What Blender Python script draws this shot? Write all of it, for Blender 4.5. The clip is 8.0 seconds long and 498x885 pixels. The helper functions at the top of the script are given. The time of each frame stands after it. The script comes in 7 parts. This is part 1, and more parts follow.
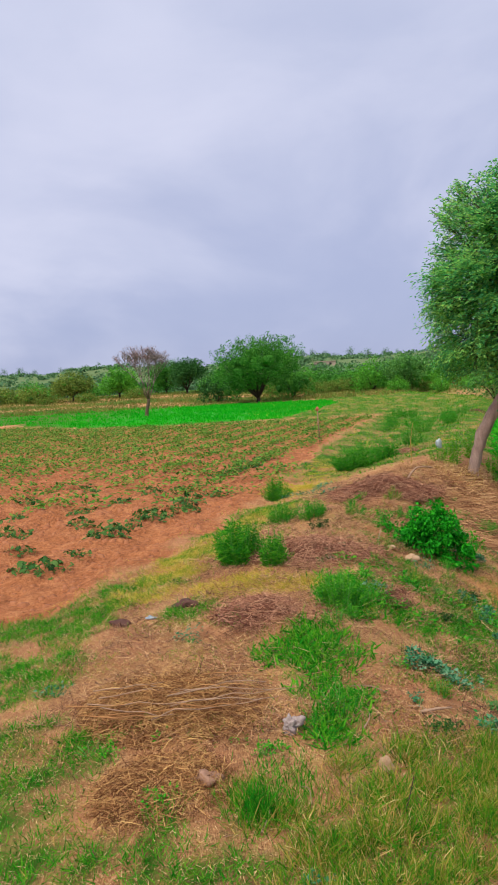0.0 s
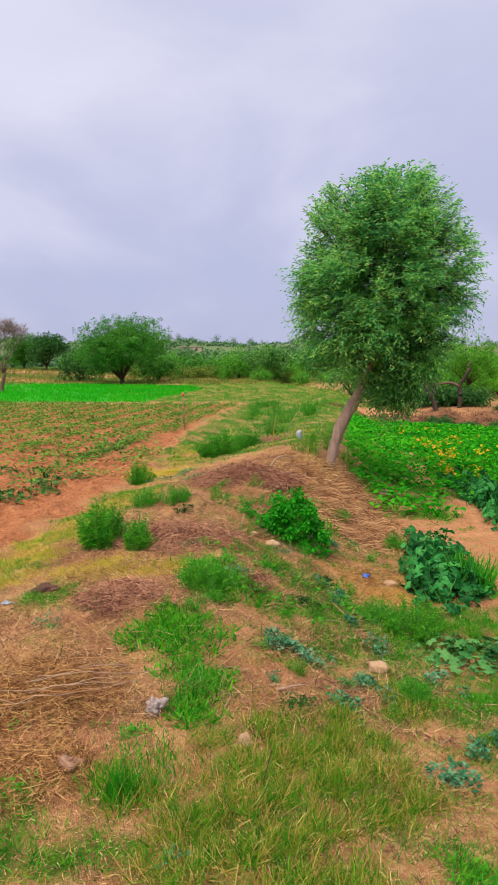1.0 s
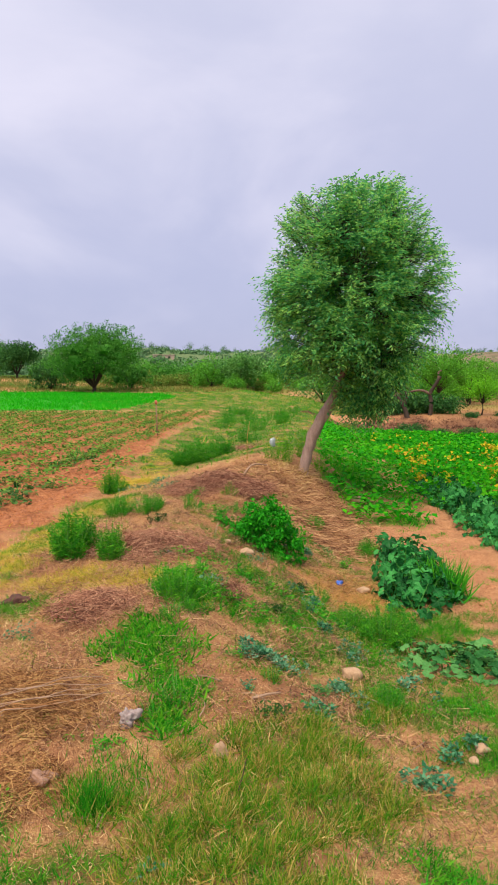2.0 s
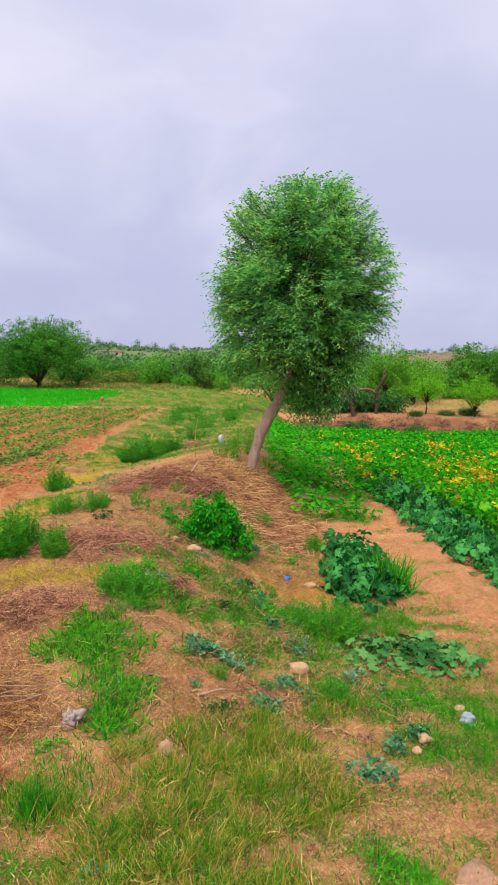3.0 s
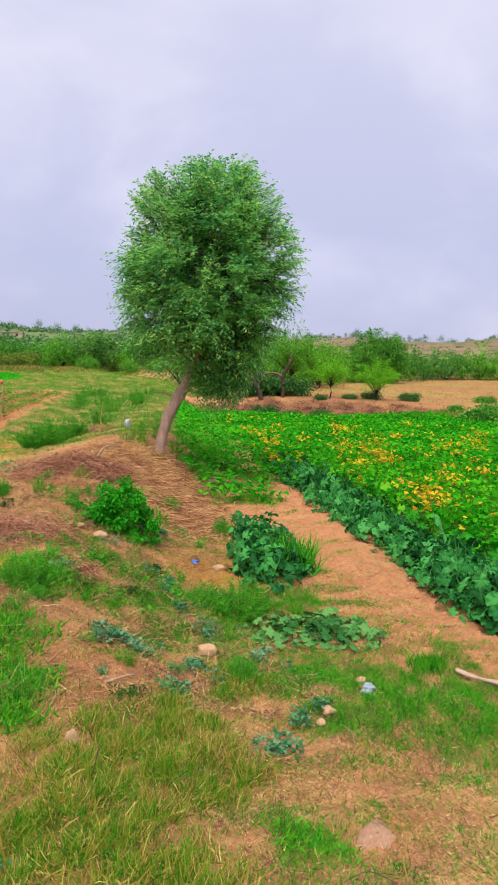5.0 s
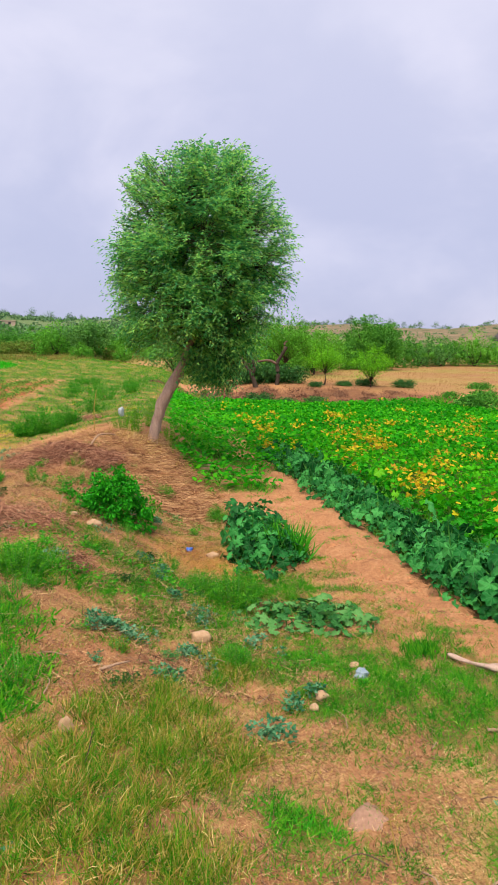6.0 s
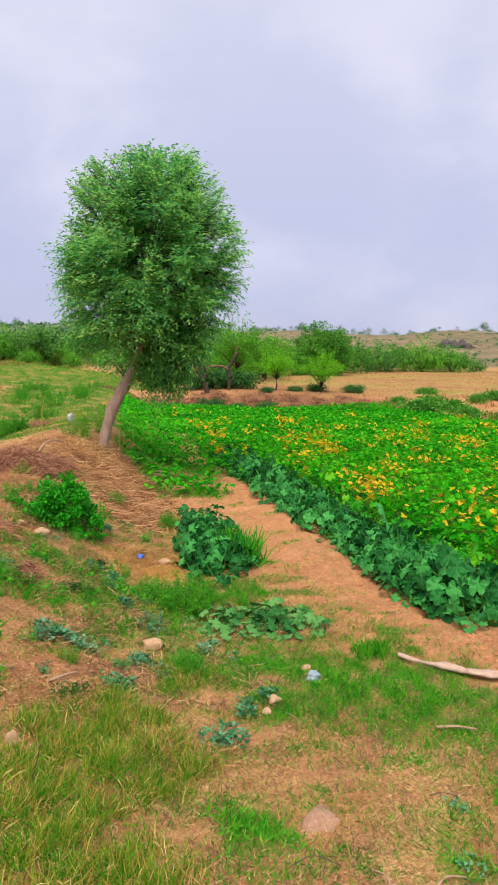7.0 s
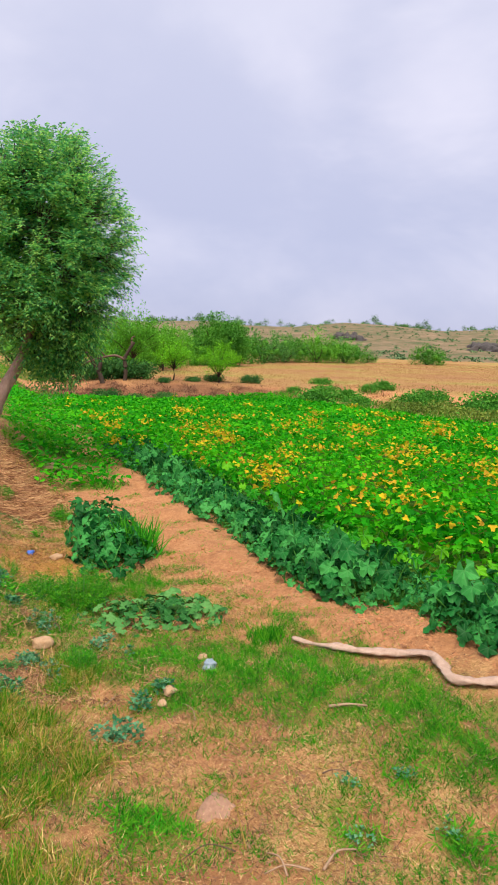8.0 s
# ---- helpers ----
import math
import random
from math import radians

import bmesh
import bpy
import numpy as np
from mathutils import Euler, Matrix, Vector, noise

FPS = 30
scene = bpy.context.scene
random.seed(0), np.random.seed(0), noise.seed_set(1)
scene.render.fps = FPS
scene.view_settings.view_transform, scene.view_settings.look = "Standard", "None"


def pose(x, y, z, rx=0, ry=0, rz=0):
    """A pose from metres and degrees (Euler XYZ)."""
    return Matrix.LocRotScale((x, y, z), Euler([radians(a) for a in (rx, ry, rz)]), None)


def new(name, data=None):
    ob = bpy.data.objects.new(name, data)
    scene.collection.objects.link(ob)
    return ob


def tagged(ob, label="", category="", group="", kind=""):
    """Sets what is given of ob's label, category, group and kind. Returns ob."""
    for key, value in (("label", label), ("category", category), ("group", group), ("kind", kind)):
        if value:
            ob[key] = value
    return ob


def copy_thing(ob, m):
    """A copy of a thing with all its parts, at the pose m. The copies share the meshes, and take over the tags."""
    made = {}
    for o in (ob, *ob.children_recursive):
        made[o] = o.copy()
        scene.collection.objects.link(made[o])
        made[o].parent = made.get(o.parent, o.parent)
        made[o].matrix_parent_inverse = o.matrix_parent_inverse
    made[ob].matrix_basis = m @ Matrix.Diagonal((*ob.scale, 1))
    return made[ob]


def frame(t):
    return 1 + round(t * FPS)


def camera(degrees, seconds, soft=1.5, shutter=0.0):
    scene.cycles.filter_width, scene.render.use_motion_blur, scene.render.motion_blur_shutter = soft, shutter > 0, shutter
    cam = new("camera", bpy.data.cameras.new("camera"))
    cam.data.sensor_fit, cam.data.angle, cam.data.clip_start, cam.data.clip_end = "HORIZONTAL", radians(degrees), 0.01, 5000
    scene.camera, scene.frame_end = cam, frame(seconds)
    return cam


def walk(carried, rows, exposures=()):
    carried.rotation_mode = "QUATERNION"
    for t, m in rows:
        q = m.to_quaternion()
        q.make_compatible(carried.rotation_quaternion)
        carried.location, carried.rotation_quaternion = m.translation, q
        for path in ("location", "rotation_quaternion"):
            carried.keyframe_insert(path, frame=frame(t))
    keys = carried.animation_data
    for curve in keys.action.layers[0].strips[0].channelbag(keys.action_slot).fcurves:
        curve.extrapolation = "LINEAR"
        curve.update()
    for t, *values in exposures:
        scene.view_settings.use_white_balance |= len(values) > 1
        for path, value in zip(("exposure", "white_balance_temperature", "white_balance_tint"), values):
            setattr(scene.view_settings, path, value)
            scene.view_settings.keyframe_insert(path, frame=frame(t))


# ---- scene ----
# ---------------------------------------------------------------- camera
cam = camera(41.5, 8.0, soft=1.8)
ROWS = (
    (0, 0.000, 0.000, 1.650, 84.79, 3.49, -0.32),
    (0.5, -0.062, 0.002, 1.649, 83.67, 0.84, -8.20),
    (1, -0.062, -0.025, 1.661, 83.17, -0.33, -11.98),
    (1.2, -0.059, -0.035, 1.660, 83.58, -0.18, -12.77),
    (2.3, -0.070, -0.026, 1.665, 83.91, -0.62, -14.63),
    (2.5, -0.075, -0.016, 1.654, 83.80, -1.25, -14.60),
    (3, -0.052, -0.013, 1.646, 83.73, -0.97, -18.74),
    (3.5, -0.041, -0.007, 1.638, 82.57, -1.20, -24.01),
    (4, -0.038, -0.029, 1.650, 82.21, -1.57, -27.63),
    (4.2, -0.046, -0.032, 1.658, 82.51, -1.56, -27.48),
    (5.3, -0.035, -0.019, 1.645, 82.38, -1.41, -26.59),
    (5.5, -0.029, -0.019, 1.648, 81.49, -1.18, -27.26),
    (6, -0.024, -0.022, 1.644, 81.41, -1.15, -27.18),
    (6.5, -0.015, -0.021, 1.637, 81.45, -1.11, -29.17),
    (7, -0.013, -0.026, 1.638, 81.99, -1.24, -31.35),
    (7.5, 0.001, -0.016, 1.629, 82.27, -2.09, -34.57),
    (8, 0.038, -0.017, 1.618, 81.42, -1.77, -40.13),
)
walk(cam, [(t, pose(*p)) for t, *p in ROWS], exposures=[(0, 1.47, 6130, 9), (0.5, 1.51, 6200, 10), (1.2, 1.62, 6480, 12), (2.5, 1.66, 6500, 12), (4, 1.73, 6500, 12), (8, 1.74, 6560, 10)])

# ---------------------------------------------------------------- sky and sun
SUN_HEIGHT, SUN_TURN = radians(62), radians(220)
world = bpy.data.worlds.new("overcast_sky")
scene.world = world
world.use_nodes = True
wn, wl = world.node_tree.nodes, world.node_tree.links
wn.clear()


def wnode(kind, **sets):
    n = wn.new(kind)
    for k, v in sets.items():
        n.inputs[k].default_value = v
    return n


w_out = wnode("ShaderNodeOutputWorld")
w_bg = wnode("ShaderNodeBackground", Strength=1.0)
w_sky = wn.new("ShaderNodeTexSky")
w_sky.sky_type, w_sky.sun_disc = "NISHITA", False
w_sky.sun_elevation, w_sky.sun_rotation = SUN_HEIGHT, SUN_TURN
w_blue = wnode("ShaderNodeMix")
w_blue.data_type, w_blue.blend_type = "RGBA", "MIX"
w_gain = wnode("ShaderNodeVectorMath")
w_gain.operation = "SCALE"
w_gain.inputs["Scale"].default_value = 0.05
w_co = wnode("ShaderNodeTexCoord")
w_map = wnode("ShaderNodeMapping")
w_map.inputs["Scale"].default_value = (1.0, 1.0, 1.9)
w_big = wnode("ShaderNodeTexNoise", Scale=2.1, Detail=6.0, Roughness=0.48, Distortion=0.5)
w_ramp = wn.new("ShaderNodeValToRGB")
w_ramp.color_ramp.interpolation = "EASE"
w_ramp.color_ramp.elements[0].position, w_ramp.color_ramp.elements[1].position = 0.44, 0.64
w_ramp.color_ramp.elements[0].color = (0.149, 0.159, 0.228, 1)
w_ramp.color_ramp.elements[1].color = (0.207, 0.209, 0.267, 1)
w_sep = wnode("ShaderNodeSeparateXYZ")
w_high = wnode("ShaderNodeMapRange")
w_high.inputs["From Min"].default_value, w_high.inputs["From Max"].default_value = 0.02, 0.6
w_high.inputs["To Min"].default_value, w_high.inputs["To Max"].default_value = 0.0, 0.72
w_lift = wnode("ShaderNodeMix")
w_lift.data_type = "RGBA"
w_lift.inputs["B"].default_value = (0.252, 0.255, 0.304, 1)
wl.new(w_co.outputs["Generated"], w_map.inputs["Vector"])
wl.new(w_map.outputs["Vector"], w_big.inputs["Vector"])
wl.new(w_big.outputs["Fac"], w_ramp.inputs["Fac"])
wl.new(w_co.outputs["Generated"], w_sep.inputs["Vector"])
wl.new(w_sep.outputs["Z"], w_high.inputs["Value"])
wl.new(w_high.outputs["Result"], w_lift.inputs["Factor"])
# brighter breaks in the cloud, softly edged
w_brk = wnode("ShaderNodeTexNoise", Scale=2.4, Detail=5.0, Roughness=0.55, Distortion=0.25)
w_brk_r = wn.new("ShaderNodeMapRange")
w_brk_r.interpolation_type = "SMOOTHSTEP"
w_brk_r.inputs["From Min"].default_value, w_brk_r.inputs["From Max"].default_value, w_brk_r.inputs["To Max"].default_value = 0.40, 0.78, 0.6
w_brk_m = wnode("ShaderNodeMix")
w_brk_m.data_type = "RGBA"
w_brk_m.inputs["B"].default_value = (0.275, 0.265, 0.312, 1)
wl.new(w_map.outputs["Vector"], w_brk.inputs["Vector"])
wl.new(w_brk.outputs["Fac"], w_brk_r.inputs["Value"])
w_sum = w_brk_r.outputs["Result"]
for way, wide, gain in (((0.636, 0.675, 0.373), 0.13, 0.8), ((0.770, 0.547, 0.330), 0.14, 0.8), ((-0.265, 0.847, 0.461), 0.30, 0.5)):
    w_far = wnode("ShaderNodeVectorMath")
    w_far.operation = "DISTANCE"
    w_far.inputs[1].default_value = way
    wl.new(w_co.outputs["Generated"], w_far.inputs[0])
    w_rag = wnode("ShaderNodeMath")
    w_rag.operation = "MULTIPLY_ADD"
    w_rag.inputs[1].default_value = -wide * 2.6
    wl.new(w_brk.outputs["Fac"], w_rag.inputs[0])
    wl.new(w_far.outputs["Value"], w_rag.inputs[2])
    w_fall = wn.new("ShaderNodeMapRange")
    w_fall.interpolation_type = "SMOOTHSTEP"
    w_fall.inputs["From Min"].default_value, w_fall.inputs["From Max"].default_value = wide * 0.1, -wide * 1.3
    w_fall.inputs["To Max"].default_value = gain
    wl.new(w_rag.outputs[0], w_fall.inputs["Value"])
    w_add = wnode("ShaderNodeMath")
    w_add.operation, w_add.use_clamp = "ADD", True
    wl.new(w_sum, w_add.inputs[0])
    wl.new(w_fall.outputs["Result"], w_add.inputs[1])
    w_sum = w_add.outputs[0]
wl.new(w_sum, w_brk_m.inputs["Factor"])
wl.new(w_ramp.outputs["Color"], w_brk_m.inputs["A"])
wl.new(w_brk_m.outputs["Result"], w_lift.inputs["A"])
wl.new(w_sky.outputs["Color"], w_gain.inputs["Vector"])
wl.new(w_gain.outputs["Vector"], w_blue.inputs["A"])
wl.new(w_lift.outputs["Result"], w_blue.inputs["B"])
w_blue.inputs["Factor"].default_value = 0.93
wl.new(w_blue.outputs["Result"], w_bg.inputs["Color"])
wl.new(w_bg.outputs["Background"], w_out.inputs["Surface"])

sun_lamp = new("sun", bpy.data.lights.new("sun", "SUN"))
sun_lamp.data.energy, sun_lamp.data.angle, sun_lamp.data.color = 1.5, radians(50), (1.0, 0.92, 0.74)
sun_lamp.rotation_euler = (math.pi / 2 - SUN_HEIGHT, 0, math.pi - SUN_TURN)


# ---------------------------------------------------------------- materials
def shader(name):
    m = bpy.data.materials.new(name)
    m.use_nodes = True
    m.node_tree.nodes.clear()
    return m, m.node_tree.nodes, m.node_tree.links


def ramp_node(nodes, stops):
    r = nodes.new("ShaderNodeValToRGB")
    e = r.color_ramp.elements
    while len(e) < len(stops):
        e.new(0.5)
    for k, (at, c) in enumerate(stops):
        e[k].position, e[k].color = at, (*c, 1)
    return r


def noise_node(nodes, links, co, scale, detail=4.0, rough=0.6):
    n = nodes.new("ShaderNodeTexNoise")
    n.inputs["Scale"].default_value, n.inputs["Detail"].default_value, n.inputs["Roughness"].default_value = scale, detail, rough
    links.new(co, n.inputs["Vector"])
    return n.outputs["Fac"]


def mix_node(nodes, links, fac, a, b, blend="MIX"):
    n = nodes.new("ShaderNodeMix")
    n.data_type, n.blend_type = "RGBA", blend
    for key, v in (("Factor", fac), ("A", a), ("B", b)):
        if isinstance(v, (int, float)):
            n.inputs[key].default_value = v
        elif isinstance(v, tuple):
            n.inputs[key].default_value = (*v, 1)
        else:
            links.new(v, n.inputs[key])
    return n.outputs["Result"]


def math_node(nodes, links, op, a, b=0.0, clamp=False):
    n = nodes.new("ShaderNodeMath")
    n.operation, n.use_clamp = op, clamp
    for k, v in enumerate((a, b)):
        if isinstance(v, (int, float)):
            n.inputs[k].default_value = v
        else:
            links.new(v, n.inputs[k])
    return n.outputs[0]


def leaf_material(name, stops, gloss=0.5, through_light=0.3, patch=0.35, patch_size=1.2, each=0.16, veined=0.0):
    """Leaves or blades: each its own tone from the stops, patches of tone over the plant, light that shines through."""
    m, n, l = shader(name)
    geo, info, out = n.new("ShaderNodeNewGeometry"), n.new("ShaderNodeObjectInfo"), n.new("ShaderNodeOutputMaterial")
    fac = noise_node(n, l, geo.outputs["Position"], patch_size, 3.0)
    pick = math_node(n, l, "ADD", math_node(n, l, "MULTIPLY", geo.outputs["Random Per Island"], 1 - patch),
                     math_node(n, l, "MULTIPLY", math_node(n, l, "SUBTRACT", math_node(n, l, "MULTIPLY", fac, 2.2), 0.6), patch))
    l_pick = math_node(n, l, "ADD", pick, math_node(n, l, "MULTIPLY", math_node(n, l, "SUBTRACT", info.outputs["Random"], 0.5), each), True)
    ramp = ramp_node(n, stops)
    l.new(l_pick, ramp.inputs["Fac"])
    grain = noise_node(n, l, geo.outputs["Position"], 60.0, 2.0)
    colour = mix_node(n, l, math_node(n, l, "MULTIPLY", grain, 0.3), ramp.outputs["Color"], (0.5, 0.5, 0.35), "MULTIPLY")
    if veined:
        mark = n.new("ShaderNodeAttribute")
        mark.attribute_name = "vein"
        colour = mix_node(n, l, math_node(n, l, "MULTIPLY", math_node(n, l, "POWER", mark.outputs["Fac"], 8.0), veined), colour, (0.30, 0.52, 0.26))
    b = n.new("ShaderNodeBsdfPrincipled")
    l.new(colour, b.inputs["Base Color"])
    b.inputs["Roughness"].default_value = min(1, gloss + 0.12)
    b.inputs["Specular IOR Level"].default_value = 0.14
    if through_light:
        tr, mx = n.new("ShaderNodeBsdfTranslucent"), n.new("ShaderNodeMixShader")
        l.new(colour, tr.inputs["Color"])
        mx.inputs[0].default_value = through_light
        l.new(b.outputs[0], mx.inputs[1])
        l.new(tr.outputs[0], mx.inputs[2])
        l.new(mx.outputs[0], out.inputs["Surface"])
    else:
        l.new(b.outputs[0], out.inputs["Surface"])
    return m


def solid_material(name, stops, size, rough=0.85, bump=0.4, stretch=(1, 1, 1), fine=6.0):
    """Bark, stone, soil: two scales of noise through a ramp, with relief."""
    m, n, l = shader(name)
    co, mp, out = n.new("ShaderNodeTexCoord"), n.new("ShaderNodeMapping"), n.new("ShaderNodeOutputMaterial")
    mp.inputs["Scale"].default_value = stretch
    l.new(co.outputs["Object"], mp.inputs["Vector"])
    big = noise_node(n, l, mp.outputs[0], 1 / size, 4.0)
    small = noise_node(n, l, mp.outputs[0], fine / size, 5.0, 0.65)
    both = math_node(n, l, "ADD", math_node(n, l, "MULTIPLY", big, 0.55), math_node(n, l, "MULTIPLY", small, 0.45))
    ramp = ramp_node(n, stops)
    l.new(both, ramp.inputs["Fac"])
    b, bp = n.new("ShaderNodeBsdfPrincipled"), n.new("ShaderNodeBump")
    l.new(ramp.outputs["Color"], b.inputs["Base Color"])
    b.inputs["Roughness"].default_value = rough
    b.inputs["Specular IOR Level"].default_value = 0.25
    bp.inputs["Strength"].default_value, bp.inputs["Distance"].default_value = bump, size * 0.12
    l.new(both, bp.inputs["Height"])
    l.new(bp.outputs[0], b.inputs["Normal"])
    l.new(b.outputs[0], out.inputs["Surface"])
    return m


def ramp3(a, b, c):
    return ((0.18, a), (0.5, b), (0.85, c))


M_TREE = leaf_material("tree_leaf", ramp3((0.06, 0.30, 0.11), (0.145, 0.51, 0.14), (0.43, 0.76, 0.17)), 0.36, 0.6, 0.3, 1.5)
M_BUSH = leaf_material("bush_leaf", ramp3((0.008, 0.15, 0.006), (0.017, 0.30, 0.008), (0.05, 0.50, 0.012)), 0.45, 0.35)
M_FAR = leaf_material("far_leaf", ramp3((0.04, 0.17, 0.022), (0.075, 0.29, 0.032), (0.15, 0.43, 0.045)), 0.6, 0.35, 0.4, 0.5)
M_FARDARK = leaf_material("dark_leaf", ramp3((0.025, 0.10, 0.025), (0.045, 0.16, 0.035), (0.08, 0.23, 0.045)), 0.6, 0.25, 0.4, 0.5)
M_FARLIGHT = leaf_material("light_leaf", ramp3((0.07, 0.27, 0.022), (0.125, 0.42, 0.032), (0.22, 0.55, 0.05)), 0.6, 0.35, 0.4, 0.5)
# distance haze is mixed into this paler, greyer leaf green
M_HAZY = leaf_material("hazed_leaf", ramp3((0.07, 0.16, 0.075), (0.11, 0.225, 0.10), (0.17, 0.30, 0.125)), 0.7, 0.25, 0.4, 0.1)
M_THICKET = leaf_material("thicket_leaf", ramp3((0.052, 0.18, 0.044), (0.097, 0.29, 0.06), (0.185, 0.40, 0.075)), 0.6, 0.3, 0.4, 0.5)
M_SAPLING = leaf_material("sapling_leaf", ramp3((0.10, 0.38, 0.015), (0.18, 0.56, 0.02), (0.30, 0.68, 0.035)), 0.6, 0.4, 0.4, 0.5)
M_OLIVE = leaf_material("olive_leaf", ramp3((0.09, 0.16, 0.025), (0.17, 0.26, 0.04), (0.28, 0.34, 0.06)), 0.6, 0.3, 0.4, 0.5)
M_SQUASH = leaf_material("squash_leaf", ramp3((0.006, 0.088, 0.015), (0.017, 0.19, 0.034), (0.065, 0.36, 0.075)), 0.42, 0.28, 0.75, 2.2, 0.75, 0.16)
M_SQUASHPLOT = leaf_material("squash_leaf_plot", ramp3((0.006, 0.15, 0.005), (0.02, 0.30, 0.006), (0.14, 0.50, 0.012)), 0.6, 0.35, 0.75, 2.2, 0.75, 0.22)
M_SQUASHDRY = leaf_material("squash_leaf_dusty", ramp3((0.016, 0.105, 0.02), (0.04, 0.20, 0.04), (0.12, 0.32, 0.085)), 0.7, 0.25, 0.75, 2.2, 0.75, 0.16)
M_CREEPER = leaf_material("creeper_leaf", ramp3((0.015, 0.065, 0.012), (0.04, 0.13, 0.022), (0.11, 0.21, 0.045)), 0.65, 0.25, 0.75, 2.2, 0.75, 0.22)
M_SQUASHBRIGHT = leaf_material("squash_leaf_bright", ramp3((0.008, 0.20, 0.004), (0.022, 0.38, 0.005), (0.10, 0.54, 0.008)), 0.65, 0.42, 0.4, 0.5)
M_YELLOW = leaf_material("yellow_leaf", ramp3((0.30, 0.44, 0.012), (0.78, 0.56, 0.015), (0.66, 0.36, 0.035)), 0.6, 0.35, 0.3, 2.0)
M_STALK = leaf_material("green_stalk", ramp3((0.05, 0.22, 0.03), (0.10, 0.33, 0.05), (0.18, 0.42, 0.08)), 0.5, 0.1)
M_GRASS = leaf_material("green_grass", ramp3((0.014, 0.17, 0.006), (0.036, 0.38, 0.012), (0.19, 0.52, 0.022)), 0.5, 0.42, 0.25, 3.0)
M_TALL = leaf_material("tall_grass", ((0.12, (0.018, 0.14, 0.005)), (0.42, (0.10, 0.36, 0.012)), (0.68, (0.33, 0.36, 0.03)), (0.94, (0.76, 0.48, 0.14))), 0.55, 0.42, 0.2, 5.0)
M_CROP = leaf_material("crop_leaf", ramp3((0.045, 0.15, 0.02), (0.10, 0.27, 0.03), (0.22, 0.37, 0.05)), 0.6, 0.3, 0.3, 0.7)
M_DRY = leaf_material("dry_straw", ((0.2, (0.13, 0.052, 0.023)), (0.52, (0.47, 0.225, 0.09)), (0.92, (0.86, 0.55, 0.21))), 0.7, 0.2, 0.25, 6.0)
M_GOLD = leaf_material("golden_grass", ramp3((0.32, 0.165, 0.07), (0.37, 0.21, 0.08), (0.39, 0.28, 0.09)), 0.7, 0.2, 0.75, 0.12)
M_FARDRY = leaf_material("far_dry_grass", ramp3((0.07, 0.15, 0.025), (0.17, 0.21, 0.04), (0.34, 0.25, 0.07)), 0.7, 0.2, 0.6, 0.2)
M_TAN = leaf_material("tan_straw", ramp3((0.17, 0.065, 0.033), (0.58, 0.305, 0.14), (0.92, 0.64, 0.33)), 0.7, 0.25, 0.3, 1.6)
M_GOLDSTRAW = leaf_material("golden_straw", ramp3((0.42, 0.19, 0.055), (0.66, 0.36, 0.10), (0.85, 0.54, 0.19)), 0.7, 0.25, 0.2, 3.2)
M_BLEACHED = leaf_material("bleached_grass", ramp3((0.32, 0.20, 0.045), (0.63, 0.42, 0.12), (0.93, 0.71, 0.31)), 0.7, 0.3, 0.2, 3.0)
M_PINKSTRAW = leaf_material("pink_straw", ramp3((0.14, 0.055, 0.03), (0.54, 0.275, 0.14), (0.84, 0.55, 0.28)), 0.7, 0.2, 0.3, 3.0)
M_HEAPSTRAW = leaf_material("withered_litter", ramp3((0.07, 0.03, 0.022), (0.19, 0.092, 0.06), (0.38, 0.22, 0.14)), 0.75, 0.1, 0.3, 2.0)
M_YELLOWGRASS = leaf_material("yellow_grass", ramp3((0.36, 0.45, 0.025), (0.68, 0.52, 0.07), (0.87, 0.64, 0.16)), 0.6, 0.4, 0.4, 1.5)
M_FIELD = leaf_material("bright_crop", ramp3((0.010, 0.30, 0.006), (0.014, 0.48, 0.006), (0.06, 0.56, 0.010)), 0.55, 0.4, 0.5, 0.3)
M_GREY = leaf_material("grey_green_weed", ramp3((0.03, 0.155, 0.065), (0.085, 0.275, 0.13), (0.21, 0.42, 0.24)), 0.65, 0.25)
M_WEED = leaf_material("feathery_weed", ramp3((0.022, 0.22, 0.012), (0.055, 0.40, 0.016), (0.19, 0.56, 0.03)), 0.55, 0.4)
M_BARK = solid_material("bark", ramp3((0.10, 0.06, 0.05), (0.36, 0.24, 0.19), (0.60, 0.44, 0.36)), 0.06, 0.9, 1.0, (1, 1, 0.22))
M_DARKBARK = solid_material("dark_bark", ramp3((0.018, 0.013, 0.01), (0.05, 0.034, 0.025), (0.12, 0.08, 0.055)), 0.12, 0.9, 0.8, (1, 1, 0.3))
M_TWIG = solid_material("purplish_twig", ramp3((0.14, 0.085, 0.085), (0.25, 0.165, 0.16), (0.37, 0.26, 0.245)), 0.1, 0.9, 0.5, (1, 1, 0.3))
M_PALEWOOD = solid_material("bare_wood", ramp3((0.17, 0.10, 0.065), (0.34, 0.215, 0.14), (0.48, 0.33, 0.22)), 0.1, 0.85, 0.5, (1, 1, 0.3))
M_DEADWOOD = solid_material("dead_wood", ramp3((0.05, 0.028, 0.02), (0.13, 0.08, 0.055), (0.27, 0.18, 0.13)), 0.15, 0.9, 0.8, (1, 1, 0.3))
# mound below the stalks, darkened to stand for the shaded gaps between them
M_HEAP = solid_material("gap_dark_stalks", ramp3((0.05, 0.02, 0.012), (0.17, 0.075, 0.045), (0.36, 0.2, 0.125)), 0.05, 0.95, 1.0)
M_STONE = solid_material("tan_stone", ramp3((0.22, 0.125, 0.07), (0.42, 0.265, 0.155), (0.58, 0.4, 0.25)), 0.04, 0.85, 0.9)
